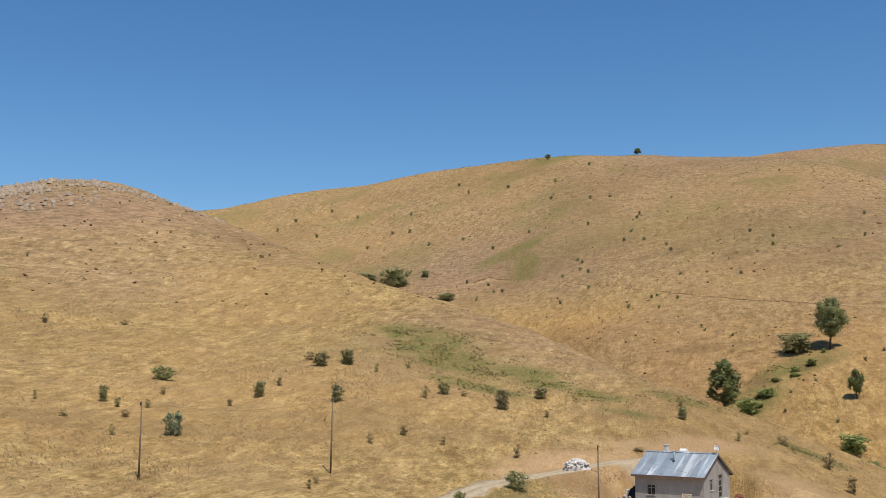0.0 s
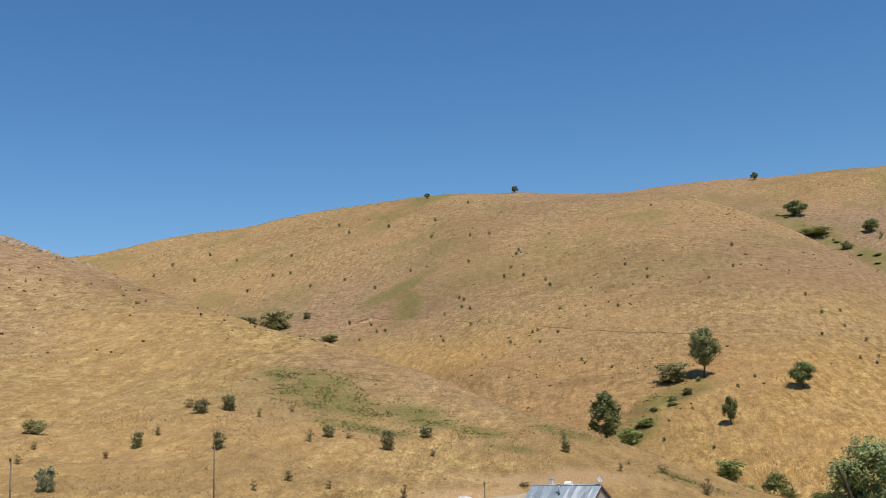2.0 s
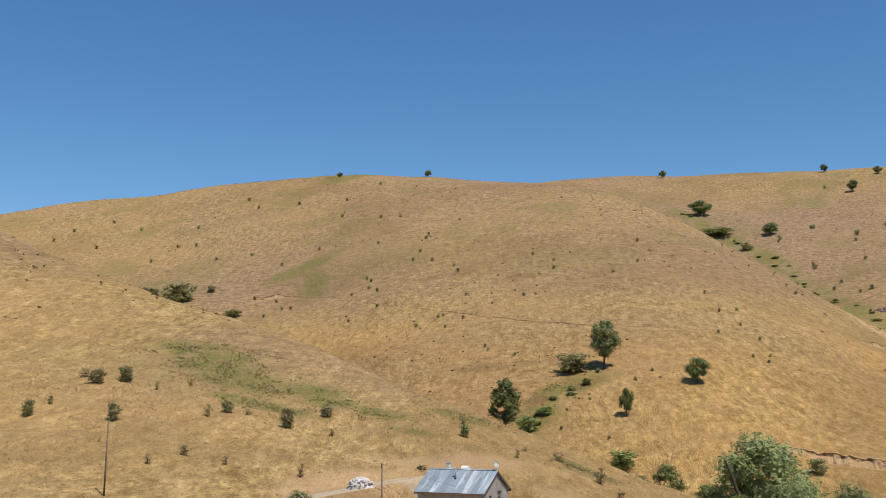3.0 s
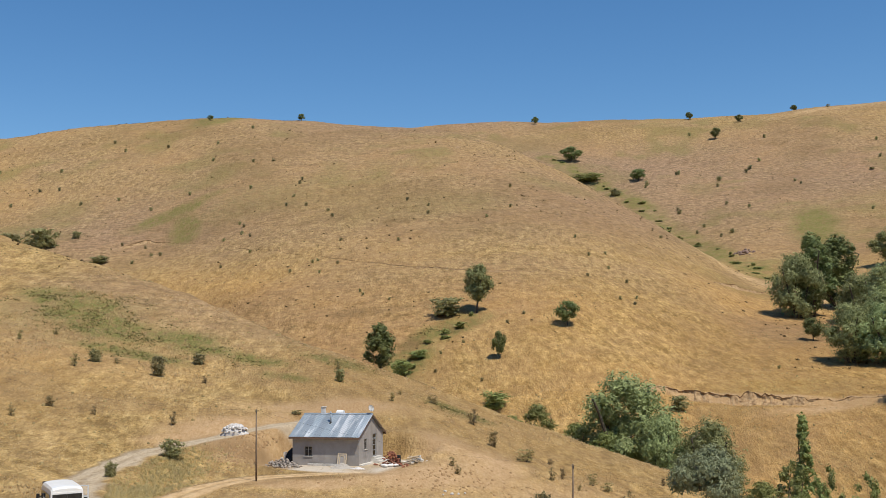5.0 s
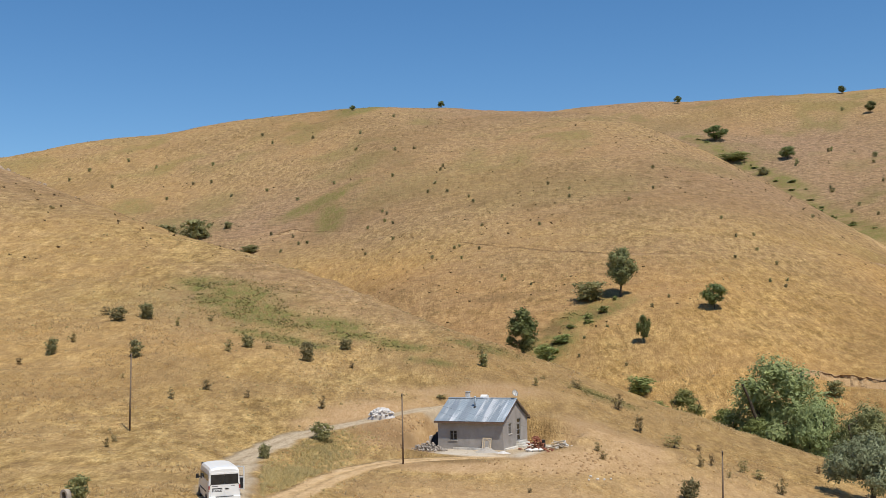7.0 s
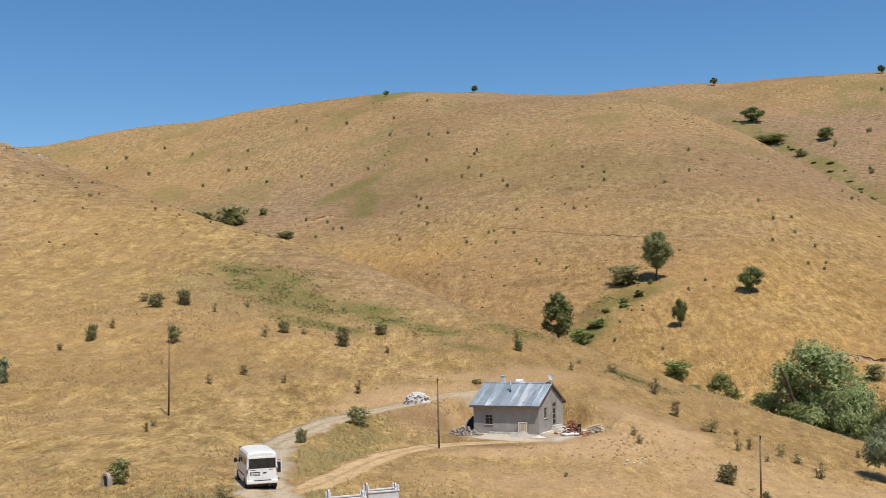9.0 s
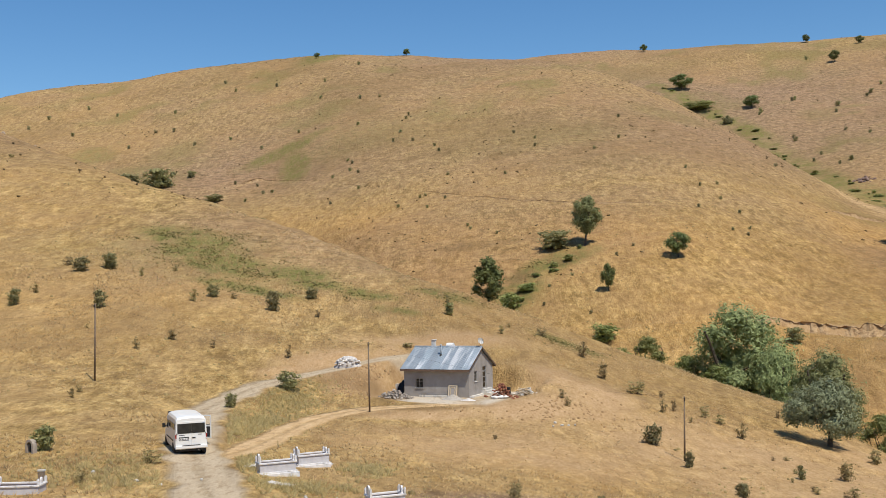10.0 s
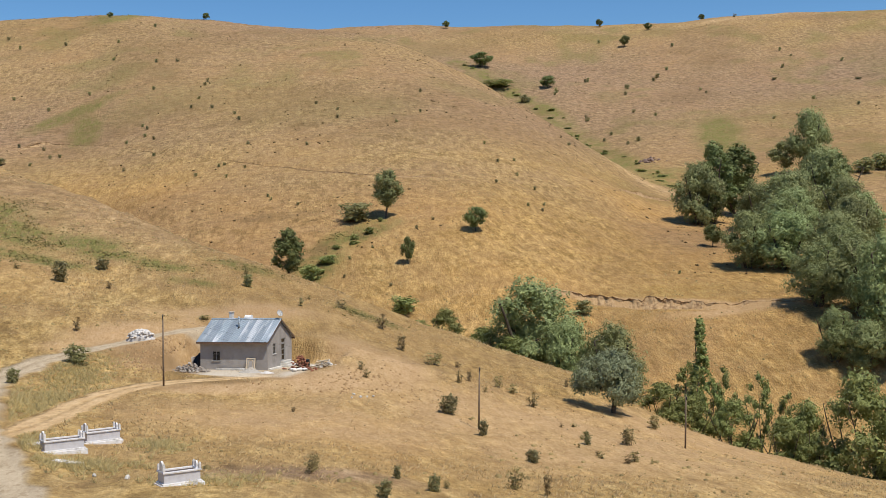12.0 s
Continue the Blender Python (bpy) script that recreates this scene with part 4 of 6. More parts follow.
for i in range(10):
    x = -LEN + 0.15 + (LEN - 0.38) * i / 9
    b = block(0, 0.08, 0, over + 0.2, -0.14, -0.02)
    part("rafter_end", moved(b, Matrix.Translation((x, -over + 0.05, zf + 0.10)) @ Matrix.Rotation(pitch, 4, "X")), M_FASCIA, roof)
# flue on the near slope, masonry chimney and water tank behind the ridge, dish at the gable
zs = EAVE + 1.75 * rise_ / run_ + 0.1
flue = new("flue")
flue.parent = roof
part("pipe", rod((-3.75, 1.75, zs - 0.1), (-3.75, 1.75, zs + 0.95), 0.075, sides=14), M_ZINC, flue, smooth=True)
part("cowl", rod((-3.75, 1.75, zs + 0.97), (-3.75, 1.75, zs + 1.08), 0.13, 0.03, sides=14), M_ZINC, flue)
part("flashing", rod((-3.75, 1.75, zs - 0.16), (-3.75, 1.75, zs + 0.06), 0.26, 0.09, sides=14), M_JET, flue)
chim = part("chimney", block(-5.70, -5.32, DEP / 2 + 0.55, DEP / 2 + 0.93, RIDGE - 0.6, RIDGE + 0.68, 0.015), M_CONCRETE, roof, "pale cement chimney stack")
part("chimney_cap", block(-5.75, -5.27, DEP / 2 + 0.50, DEP / 2 + 0.98, RIDGE + 0.68, RIDGE + 0.75, 0.01), M_CONCRETE, chim)
tank = part("water_tank", rod((-4.10, DEP / 2 + 1.0, RIDGE + 0.08), (-3.40, DEP / 2 + 1.0, RIDGE + 0.08), 0.32, sides=20), M_WHITE, roof, "white plastic water tank", smooth=False)
for x in (-4.05, -3.5):
    part("tank_leg", block(x - 0.05, x + 0.05, DEP / 2 + 0.75, DEP / 2 + 1.25, RIDGE - 0.75, RIDGE - 0.2), M_RIM, tank)
bm = bmesh.new()
rings = []
for i in range(5):
    rr_ = 0.40 * i / 4
    rings.append([bm.verts.new((rr_ * math.cos(a), rr_ * 1.08 * math.sin(a), 0.55 * rr_ * rr_)) for a in np.linspace(0, 2 * math.pi, 20, endpoint=False)] if i else [bm.verts.new((0, 0, 0))])
for i in range(4):
    for j in range(20):
        k = (j + 1) % 20
        if i == 0:
            bm.faces.new((rings[0][0], rings[1][j], rings[1][k]))
        else:
            bm.faces.new((rings[i][j], rings[i + 1][j], rings[i + 1][k], rings[i][k]))
bmesh.ops.solidify(bm, geom=bm.faces, thickness=0.012)
dish = new("satellite_dish")
dish.parent = roof
dish.matrix_local = Matrix.Translation((0.02, DEP / 2, RIDGE + 0.62)) @ Matrix.Diagonal((0.82, 0.82, 0.82, 1))
bowl = part("bowl", moved(bm, Matrix.Rotation(radians(55), 4, "Z") @ Matrix.Rotation(radians(66), 4, "X")), M_WHITE, dish, "white satellite dish", smooth=True)
part("mast", rod((0, 0.02, -1.0), (0, 0.02, 0), 0.025), M_RIM, dish)
part("feed_arm", rod((0, 0, -0.35), (0.36, -0.25, 0.12), 0.012), M_RIM, dish)
part("receiver", rod((0.36, -0.25, 0.08), (0.32, -0.22, 0.20), 0.035), M_RIM, dish)


def at_house(u, v, z=0.0, turn=0.0):
    return house_m @ Matrix.Translation((u, v, z)) @ Matrix.Rotation(radians(turn), 4, "Z")


# ---- things in the yard ----
rng = random.Random(5)
stones = thing("rubble_pile", at_house(-7.3, -1.9), "low heap of grey building stones beside the house", "rubble pile")
for i in range(170):
    a, d = rng.uniform(0, 6.28), rng.random() ** 0.6
    s = rng.uniform(0.14, 0.36)
    x, y = 2.1 * d * math.cos(a), 1.15 * d * math.sin(a)
    part("stone", lump(rng, (s, s * rng.uniform(0.7, 1.1), s), 0.8, 1, at=(x, y, 0.05 + rng.uniform(0.2, 0.9) * (1 - d))), M_RUBBLE, stones)
row = thing("block_row", at_house(-4.9, -0.28), "row of pale concrete blocks set down along the house wall", "concrete blocks")
for i in range(13):
    s = block(-0.19, 0.19, -0.1, 0.1, 0, 0.19, 0.01)
    part("concrete_block", moved(s, Matrix.Translation((0.42 * i * 0.75 - 0.2, rng.uniform(-0.06, 0.06), 0)) @ Matrix.Rotation(rng.uniform(-0.2, 0.2), 4, "Z")), M_CONCRETE, row)
pier = thing("block_stack", at_house(-8.3, 0.9), "stack of pale concrete blocks at the corner of the house", "concrete blocks")
for i in range(6):
    for k in range(2):
        s = block(-0.2, 0.2, -0.1, 0.1, 0, 0.185, 0.01)
        part("concrete_block", moved(s, Matrix.Translation((rng.uniform(-0.04, 0.04), 0.22 * k + rng.uniform(-0.02, 0.02), 0.19 * i)) @ Matrix.Rotation(rng.uniform(-0.1, 0.1), 4, "Z")), M_CONCRETE, pier)
# black heap added to stand in for the shadowed gap by the house
bm = lump(rng, (1.5, 2.4, 2.5), 1.0, 3)
moved(bm, Matrix.Translation((0, 0, 0.25)))
heap = part("tarpaulin_heap", bm, M_JET, None, "black heap added as the dark gap beside the house wall", smooth=True)
heap.matrix_world = at_house(-LEN - 0.55, 1.6)
tagged(heap, category="tarpaulin")
# a spare door panel with an arched field leaning on the wall
leaf = thing("door_panel", at_house(-2.15, -0.42) @ Matrix.Rotation(radians(-13), 4, "X"), "unfitted pale door panel with an arched field leaning on the wall", "door panel")
bm = block(0, 0.09, 0, 0.05, 0, 1.22)
block(0.86, 0.95, 0, 0.05, 0, 1.22, bm=bm)
block(0.09, 0.86, 0, 0.05, 0, 0.10, bm=bm)
block(0.09, 0.86, 0, 0.05, 1.13, 1.22, bm=bm)
part("frame", bm, M_TIMBER, leaf)
outer = [(0.475 + 0.30 * math.cos(a), 0.78 + 0.30 * math.sin(a)) for a in np.linspace(0, math.pi, 13)]
inner = [(0.475 + 0.21 * math.cos(a), 0.78 + 0.21 * math.sin(a)) for a in np.linspace(math.pi, 0, 13)]
part("arch", prism([(0.775, 0.10)] + outer + [(0.175, 0.10), (0.265, 0.10)] + inner + [(0.685, 0.10)], 0.0, 0.05), M_TIMBER, leaf)
part("field", block(0.09, 0.86, 0.03, 0.045, 0.10, 1.13), M_RENDER, leaf)


def heap_of(name, m, size, material, label, category, seed):
    g = random.Random(seed)
    bm = bmesh.new()
    n, k = 9, 26
    rings = [[bm.verts.new((0, 0, size[2]))]]
    for i in range(1, n):
        f = i / (n - 1)
        rings.append([bm.verts.new((size[0] * f * math.cos(a) * (1 + g.uniform(-0.1, 0.1)), size[1] * f * math.sin(a) * (1 + g.uniform(-0.1, 0.1)),
                                    size[2] * (1 - f) ** 1.3 * (1 + g.uniform(-0.2, 0.2)) - 0.05 * f)) for a in np.linspace(0, 2 * math.pi, k, endpoint=False)])
    for i in range(n - 1):
        for j in range(k):
            q = (j + 1) % k
            if i == 0:
                bm.faces.new((rings[0][0], rings[1][j], rings[1][q]))
            else:
                bm.faces.new((rings[i][j], rings[i + 1][j], rings[i + 1][q], rings[i][q]))
    bmesh.ops.recalc_face_normals(bm, faces=bm.faces)
    ob = part(name, bm, material, None, label, smooth=True)
    ob.matrix_world = m
    return tagged(ob, category=category)


heap_of("sand_heap", at_house(-0.9, -1.9), (1.5, 0.8, 0.5), M_SAND, "heap of grey sand in the yard", "sand heap", 1)
heap_of("lime_heap", at_house(0.9, -2.3), (1.0, 0.5, 0.22), M_CHALK, "spread heap of white lime in the yard", "lime heap", 2)
bricks = thing("brick_pile", at_house(2.9, 1.1) @ Matrix.Diagonal((1.25, 1.25, 1.3, 1)), "loose pile of red bricks beside the house", "brick pile")
for i in range(120):
    lev = rng.random() ** 1.5
    s = block(-0.12, 0.12, -0.06, 0.06, 0, 0.075, 0.006)
    x, y = rng.gauss(0, 0.5) * (1.2 - lev), rng.gauss(0, 0.45) * (1.2 - lev)
    part("brick", moved(s, Matrix.Translation((x, y, 0.02 + 0.95 * lev * math.exp(-(x * x + y * y) / 0.9))) @ Euler((rng.uniform(-0.4, 0.4), rng.uniform(-0.4, 0.4), rng.uniform(0, 6))).to_matrix().to_4x4()), M_BRICK, bricks)
for i, (x, y) in enumerate(((2.7, -0.2), (3.3, -0.05), (3.0, -0.5), (3.7, 0.25))):
    bm = lump(rng, (0.75, 0.5, 0.4), 0.8, 2)
    s = part("sack", moved(bm, Matrix.Translation((0, 0, 0.14))), M_SACK, None, "white filled building sack lying in the yard", smooth=True)
    s.matrix_world = at_house(x, y, 0, 40 * i)
    tagged(s, category="sack", group="sacks in the yard")
bin_ = thing("black_drum", at_house(3.1, 2.4), "black metal drum beside the brick pile", "drum")
part("shell", rod((0, 0, 0), (0, 0, 0.86), 0.29, sides=20), M_JET, bin_)
for z in (0.28, 0.58):
    part("hoop", rod((0, 0, z), (0, 0, z + 0.03), 0.305, sides=20), M_JET, bin_)
logs = thing("offcut_pile", at_house(4.9, 2.7), "pale pile of timber offcuts and stones at the yard's edge", "offcut pile")
for i in range(46):
    x, y = rng.gauss(0, 0.75), rng.gauss(0, 0.5)
    z = 0.08 + rng.uniform(0, 0.75) * math.exp(-(x * x + y * y))
    if i % 3:
        a = rng.uniform(0, 3.14)
        d = Vector((math.cos(a), math.sin(a), rng.uniform(-0.25, 0.25))) * rng.uniform(0.25, 0.7)
        part("offcut", rod(Vector((x, y, z)) - d, Vector((x, y, z)) + d, 0.055, 0.05, 6), M_TIMBER, logs)
    else:
        part("stone", lump(rng, (0.4, 0.35, 0.3), 0.8, 1, at=(x, y, z)), M_CONCRETE, logs)
# white rock heap beside the upper road
heap = thing("white_stone_heap", spot(-12.4, 108.9), "heap of white quarry stones beside the gravel road", "stone heap")
part("mound", lump(rng, (2.5, 1.7, 2.0), 1.0, 3), M_CHALK, heap, smooth=True)
for i in range(170):
    a, d = rng.uniform(0, 6.28), rng.random() ** 0.55
    s = rng.uniform(0.12, 0.40)
    part("stone", lump(rng, (s, s, s * 0.8), 0.8, 1, at=(1.35 * d * math.cos(a), 0.9 * d * math.sin(a), 0.02 + 0.98 * math.sqrt(max(0, 1 - d * d)))), M_CHALK, heap)

# ---- the white minibus on the road, seen from behind; x to its right, y ahead ----
van_xy, van_heading = (-16.85, 63.9), 23.0
van = thing("minibus", spot(*van_xy, van_heading, 0.02) @ Matrix.Diagonal((0.97, 1, 0.935, 1)), "white high-roofed minibus on the gravel road, passenger door open", "minibus")
VW, VL = 0.99, 5.35


def body_ring(y, half, low, belt, top, roundness=0.22):
    """A cross-section of the body from sill to roof, left to right."""
    pts = [(-half * 0.96, low), (-half, low + 0.25), (-half, belt), (-half * 0.93, top - roundness), (-half * 0.84, top - 0.07), (-half * 0.55, top), (0, top + 0.03)]
    pts += [(-x, z) for x, z in pts[-2::-1]]
    return [(x, y, z) for x, z in pts]


def loft(rings, caps=True):
    bm = bmesh.new()
    vs = [[bm.verts.new(p) for p in r] for r in rings]
    for a, b in zip(vs, vs[1:]):
        for i in range(len(a) - 1):
            bm.faces.new((a[i], a[i + 1], b[i + 1], b[i]))
        bm.faces.new((a[-1], a[0], b[0], b[-1]))
    if caps:
        bm.faces.new(vs[0][::-1])
        bm.faces.new(vs[-1])
    bmesh.ops.recalc_face_normals(bm, faces=bm.faces)
    return bm


rings = [body_ring(0.0, VW * 0.97, 0.46, 1.30, 2.36), body_ring(0.10, VW, 0.40, 1.32, 2.48), body_ring(0.6, VW, 0.38, 1.34, 2.52), body_ring(3.6, VW, 0.38, 1.34, 2.52),
         body_ring(4.05, VW, 0.38, 1.32, 2.40), body_ring(4.75, VW * 0.98, 0.38, 1.18, 1.62, 0.3), body_ring(5.25, VW * 0.93, 0.40, 0.92, 1.12, 0.2), body_ring(VL, VW * 0.85, 0.44, 0.75, 0.95, 0.15)]
part("body", loft(rings), M_VAN, van, "white painted panels, dusty towards the sills", smooth=False)
# rear: two doors with one wide window band, seams, lamps, bumper, plate, badges as bars
for s in (-1, 1):
    rear = part("rear_door", block(min(s * 0.012, s * 0.86), max(s * 0.012, s * 0.86), -0.022, 0.03, 0.62, 2.18, 0.012), M_VAN, van)
    part("rear_window", block(min(s * 0.004, s * 0.84), max(s * 0.004, s * 0.84), -0.032, -0.018, 1.42, 2.06, 0.004), M_GLASS, rear)
    part("hinge", block(min(s * 0.85, s * 0.90), max(s * 0.85, s * 0.90), -0.04, -0.01, 1.38, 1.46), M_BLACK, rear)
    lamp = part("tail_lamp", block(min(s * 0.895, s * 0.975), max(s * 0.895, s * 0.975), -0.030, 0.05, 1.00, 1.36, 0.01), M_LAMP, van, "red tail lamp")
    part("reversing_lens", block(min(s * 0.90, s * 0.97), max(s * 0.90, s * 0.97), -0.036, -0.03, 1.02, 1.12), M_PVC, lamp)
part("wiper", rod((-0.35, -0.04, 1.48), (-0.12, -0.045, 1.80), 0.012, 0.006, 6), M_BLACK, van)
part("bumper", block(-0.98, 0.98, -0.12, 0.06, 0.46, 0.66, 0.03), M_VAN, van, "white rear bumper")
part("step_pad", block(-0.55, 0.55, -0.13, 0.0, 0.64, 0.672, 0.008), M_BLACK, van)
plate = part("number_plate", block(-0.72, -0.18, -0.034, -0.02, 1.00, 1.13), M_PLATE, van, "white number plate with dark bars")
for i in range(5):
    part("bar", block(-0.68 + 0.1 * i, -0.62 + 0.1 * i, -0.038, -0.033, 1.03, 1.10), M_INK, plate)
part("plate_recess", block(-0.76, -0.14, -0.029, -0.021, 0.97, 1.20), M_BLACK, van)
part("lettering_bar", block(-0.74, -0.40, -0.027, -0.021, 1.30, 1.34), M_INK, van)
part("lettering_bar", block(0.42, 0.66, -0.027, -0.021, 1.30, 1.34), M_INK, van)
handle = part("rear_handle", block(0.05, 0.26, -0.045, -0.02, 1.10, 1.17, 0.01), M_BLACK, van)
# side glass on the left and right
for s in (-1, 1):
    for y0, y1 in ((0.35, 1.15), (1.22, 2.05), (2.12, 2.95)):
        x = s * (VW - 0.005)
        pane = block(min(x, x + s * 0.012), max(x, x + s * 0.012), y0, y1, 1.42, 2.02, 0.004)
        part("side_window", moved(pane, Matrix.Translation((s * -0.028, 0, 0.0))  @ Matrix.Identity(4)), M_GLASS, van)
    if s < 0:
        x = s * (VW - 0.02)
        part("side_window", block(x - 0.012, x, 3.08, 3.85, 1.40, 1.98, 0.004), M_GLASS, van)
    part("sill_strip", block(min(s * 0.985, s * 1.005), max(s * 0.985, s * 1.005), 0.9, 3.9, 0.86, 0.95, 0.006), M_BLACK, van)
part("windscreen", moved(block(-0.80, 0.80, -0.006, 0.006, -0.50, 0.46), Matrix.Translation((0, 4.42, 2.02)) @ Matrix.Rotation(radians(-41.5), 4, "X")), M_GLASS, van)
for s in (-1, 1):
    m = part("wing_mirror", block(min(s * 1.04, s * 1.24), max(s * 1.04, s * 1.24), 4.02, 4.16, 1.38, 1.68, 0.03), M_BLACK, van, "black wing mirror")
    part("mirror_arm", block(min(s * 0.95, s * 1.06), max(s * 0.95, s * 1.06), 4.05, 4.12, 1.46, 1.54), M_BLACK, m)
    part("mirror_glass", block(min(s * 1.06, s * 1.22), max(s * 1.06, s * 1.22), 4.008, 4.022, 1.41, 1.65), M_GLASS, m)
# open passenger door on the right with its window; dark panel as cab shade
pd = new("passenger_door")
pd.parent = van
pd.matrix_local = Matrix.Translation((VW, 4.25, 0)) @ Matrix.Rotation(radians(-125), 4, "Z") @ Matrix.Rotation(math.pi, 4, "Z")
bm = block(-0.03, 0.03, -1.05, 0, 0.48, 1.38, 0.012)
block(-0.025, 0.025, -1.05, -0.97, 1.38, 2.06, bm=bm)
block(-0.025, 0.025, -0.97, -0.12, 1.99, 2.06, bm=bm)
block(-0.025, 0.025, -0.12, -0.04, 1.38, 2.06, bm=bm)
part("door_shell", bm, M_VAN, pd, "white door frame")
part("door_seal", block(-0.008, 0.008, -0.97, -0.12, 1.38, 1.41), M_BLACK, pd)
part("door_trim", block(0.031, 0.05, -1.0, -0.06, 0.55, 1.30, 0.008), M_CABDARK, pd)
part("door_trim", block(-0.05, -0.031, -0.98, -0.08, 0.58, 1.28, 0.008), M_CABDARK, pd)
# dark panel on the closed body side, in place of the shaded cab
part("cab_shade_panel", block(VW - 0.03, VW + 0.006, 3.15, 4.2, 0.62, 2.02, 0.01), M_CABDARK, van, "dark panel standing in for the shaded cab behind the open door")
for s in (-1, 1):
    for y in (0.95, 4.35):
        w = new("wheel")
        w.parent = van
        w.matrix_local = Matrix.Translation((s * (VW - 0.10), y, 0.36)) @ Matrix.Rotation(radians(90), 4, "Y")
        bm = bmesh.new()
        prof = [(0.20, -0.10), (0.33, -0.115), (0.355, -0.08), (0.36, 0.0), (0.355, 0.08), (0.33, 0.115), (0.20, 0.10)]
        n = 24
        vs = [[bm.verts.new((r_ * math.cos(a), r_ * math.sin(a), z)) for r_, z in prof] for a in np.linspace(0, 2 * math.pi, n, endpoint=False)]
        for i in range(n):
            for j in range(len(prof) - 1):
                bm.faces.new((vs[i][j], vs[i][j + 1], vs[(i + 1) % n][j + 1], vs[(i + 1) % n][j]))
        bmesh.ops.recalc_face_normals(bm, faces=bm.faces)
        part("tyre", bm, M_TYRE, w, smooth=True)
        part("rim", rod((0, 0, -0.085), (0, 0, 0.085), 0.21, sides=20), M_RIM, w)
        part("wheel_arch", rod((0, 0, -0.105), (0, 0, 0.105), 0.43, sides=24), M_BLACK, w)
part("underbody", block(-0.9, 0.9, 0.15, 5.1, 0.26, 0.45), M_BLACK, van)
part("exhaust", rod((0.45, -0.06, 0.32), (0.45, 0.6, 0.34), 0.035), M_RIM, van)
for s in (-1, 1):
    part("mud_flap", block(s * 0.85 - 0.13, s * 0.85 + 0.13, 0.42, 0.45, 0.14, 0.46), M_BLACK, van)

# ---- graves near the road: marble surrounds on a plinth ----
def grave(m, label, length=2.05, width=0.95, tall=True, footstone=True):
    g = thing("grave", m, label, "grave", group="graves beside the road")
    L2, W2 = length / 2, width / 2
    part("plinth", block(-L2 - 0.16, L2 + 0.16, -W2 - 0.16, W2 + 0.16, -0.35, 0.14, 0.015), M_MARBLE, g)
    part("plinth_step", block(-L2 - 0.07, L2 + 0.07, -W2 - 0.07, W2 + 0.07, 0.14, 0.22, 0.01), M_MARBLE, g)
    for y in (-W2, W2 - 0.07):
        part("side_slab", block(-L2, L2, y, y + 0.07, 0.22, 0.66, 0.008), M_GREYMARBLE, g, "grey-veined marble side slab")
    for x in (-L2, L2 - 0.07):
        part("end_slab", block(x, x + 0.07, -W2 + 0.07, W2 - 0.07, 0.22, 0.66, 0.008), M_GREYMARBLE, g)
    bm = block(-L2 - 0.05, L2 + 0.05, -W2 - 0.05, -W2 + 0.11, 0.66, 0.74, 0.012)
    part("coping", bm, M_MARBLE, g)
    part("coping", block(-L2 - 0.05, L2 + 0.05, W2 - 0.11, W2 + 0.05, 0.66, 0.74, 0.012), M_MARBLE, g)
    for x in (-L2 - 0.05, L2 - 0.11):
        part("coping", block(x, x + 0.16, -W2 + 0.11, W2 - 0.11, 0.66, 0.74, 0.012), M_MARBLE, g)
    part("earth_fill", block(-L2 + 0.07, L2 - 0.07, -W2 + 0.07, W2 - 0.07, 0.22, 0.58), M_EARTH, g, "dry earth inside the surround")

    def stone(x, h, w):
        top = [(w / 2 * math.cos(a), h - 0.16 + 0.16 * math.sin(a)) for a in np.linspace(0, math.pi, 11)]
        bm = prism([(w / 2, 0)] + top + [(-w / 2, 0)], -0.045, 0.045)
        return moved(bm, Matrix.Translation((x, 0, 0.70)) @ Matrix.Rotation(radians(90), 4, "Z"))
    if tall:
        part("headstone", stone(-L2 + 0.04, 0.52, 0.34), M_MARBLE, g, "white rounded marble headstone")
    if footstone:
        part("footstone", stone(L2 - 0.04, 0.36, 0.26), M_MARBLE, g, "small white marble footstone")
    for x in (-L2 + 0.02, L2 - 0.02):
        for y in (-W2 + 0.03, W2 - 0.03):
            post = part("corner_post", block(x - 0.055, x + 0.055, y - 0.055, y + 0.055, 0.70, 0.98 if x > 0 or y > 0 else 1.06, 0.01), M_MARBLE, g)
            part("finial", lump(random.Random(3), (0.12, 0.12, 0.13), 1, 1, at=(x, y, 1.0 if x > 0 or y > 0 else 1.08)), M_MARBLE, post)
    return g


grave(spot(-10.9, 59.3, 25, -0.02), "white and grey marble grave surround with a headstone, among dry grass")
grave(spot(-9.55, 63.6, 27, -0.02), "white and grey marble grave surround standing behind another grave", 1.9)
grave(spot(-4.15, 50.9, 24, 0.04), "white and grey marble grave surround standing alone in dry grass", 1.75, 0.85)
grave(spot(-22.4, 52.3, 2, 0.30), "broad white marble grave with two headstones on a stepped plinth", 2.3, 1.1)
slab = part("fallen_slab", block(-0.75, 0.75, -0.25, 0.25, 0, 0.09, 0.015), M_MARBLE, None, "fallen white marble slab lying in the grass")
slab.matrix_world = spot(-10.1, 56.3, -18, -0.02) @ Matrix.Rotation(radians(6), 4, "Y")
tagged(slab, category="stone slab")
slab = part("marble_slab", block(-0.55, 0.55, -0.35, 0.35, 0, 0.08, 0.015), M_MARBLE, None, "pale marble slab lying flat beside a grave")
slab.matrix_world = spot(-12.5, 59.9, 30, -0.03)
tagged(slab, category="stone slab")
old = thing("old_headstone", spot(-22.2, 54.6, 10, 0.1), "weathered grey upright headstone in the grass", "headstone")
part("stone", block(-0.17, 0.17, -0.08, 0.08, 0, 0.72, 0.03), M_ROCK, old)
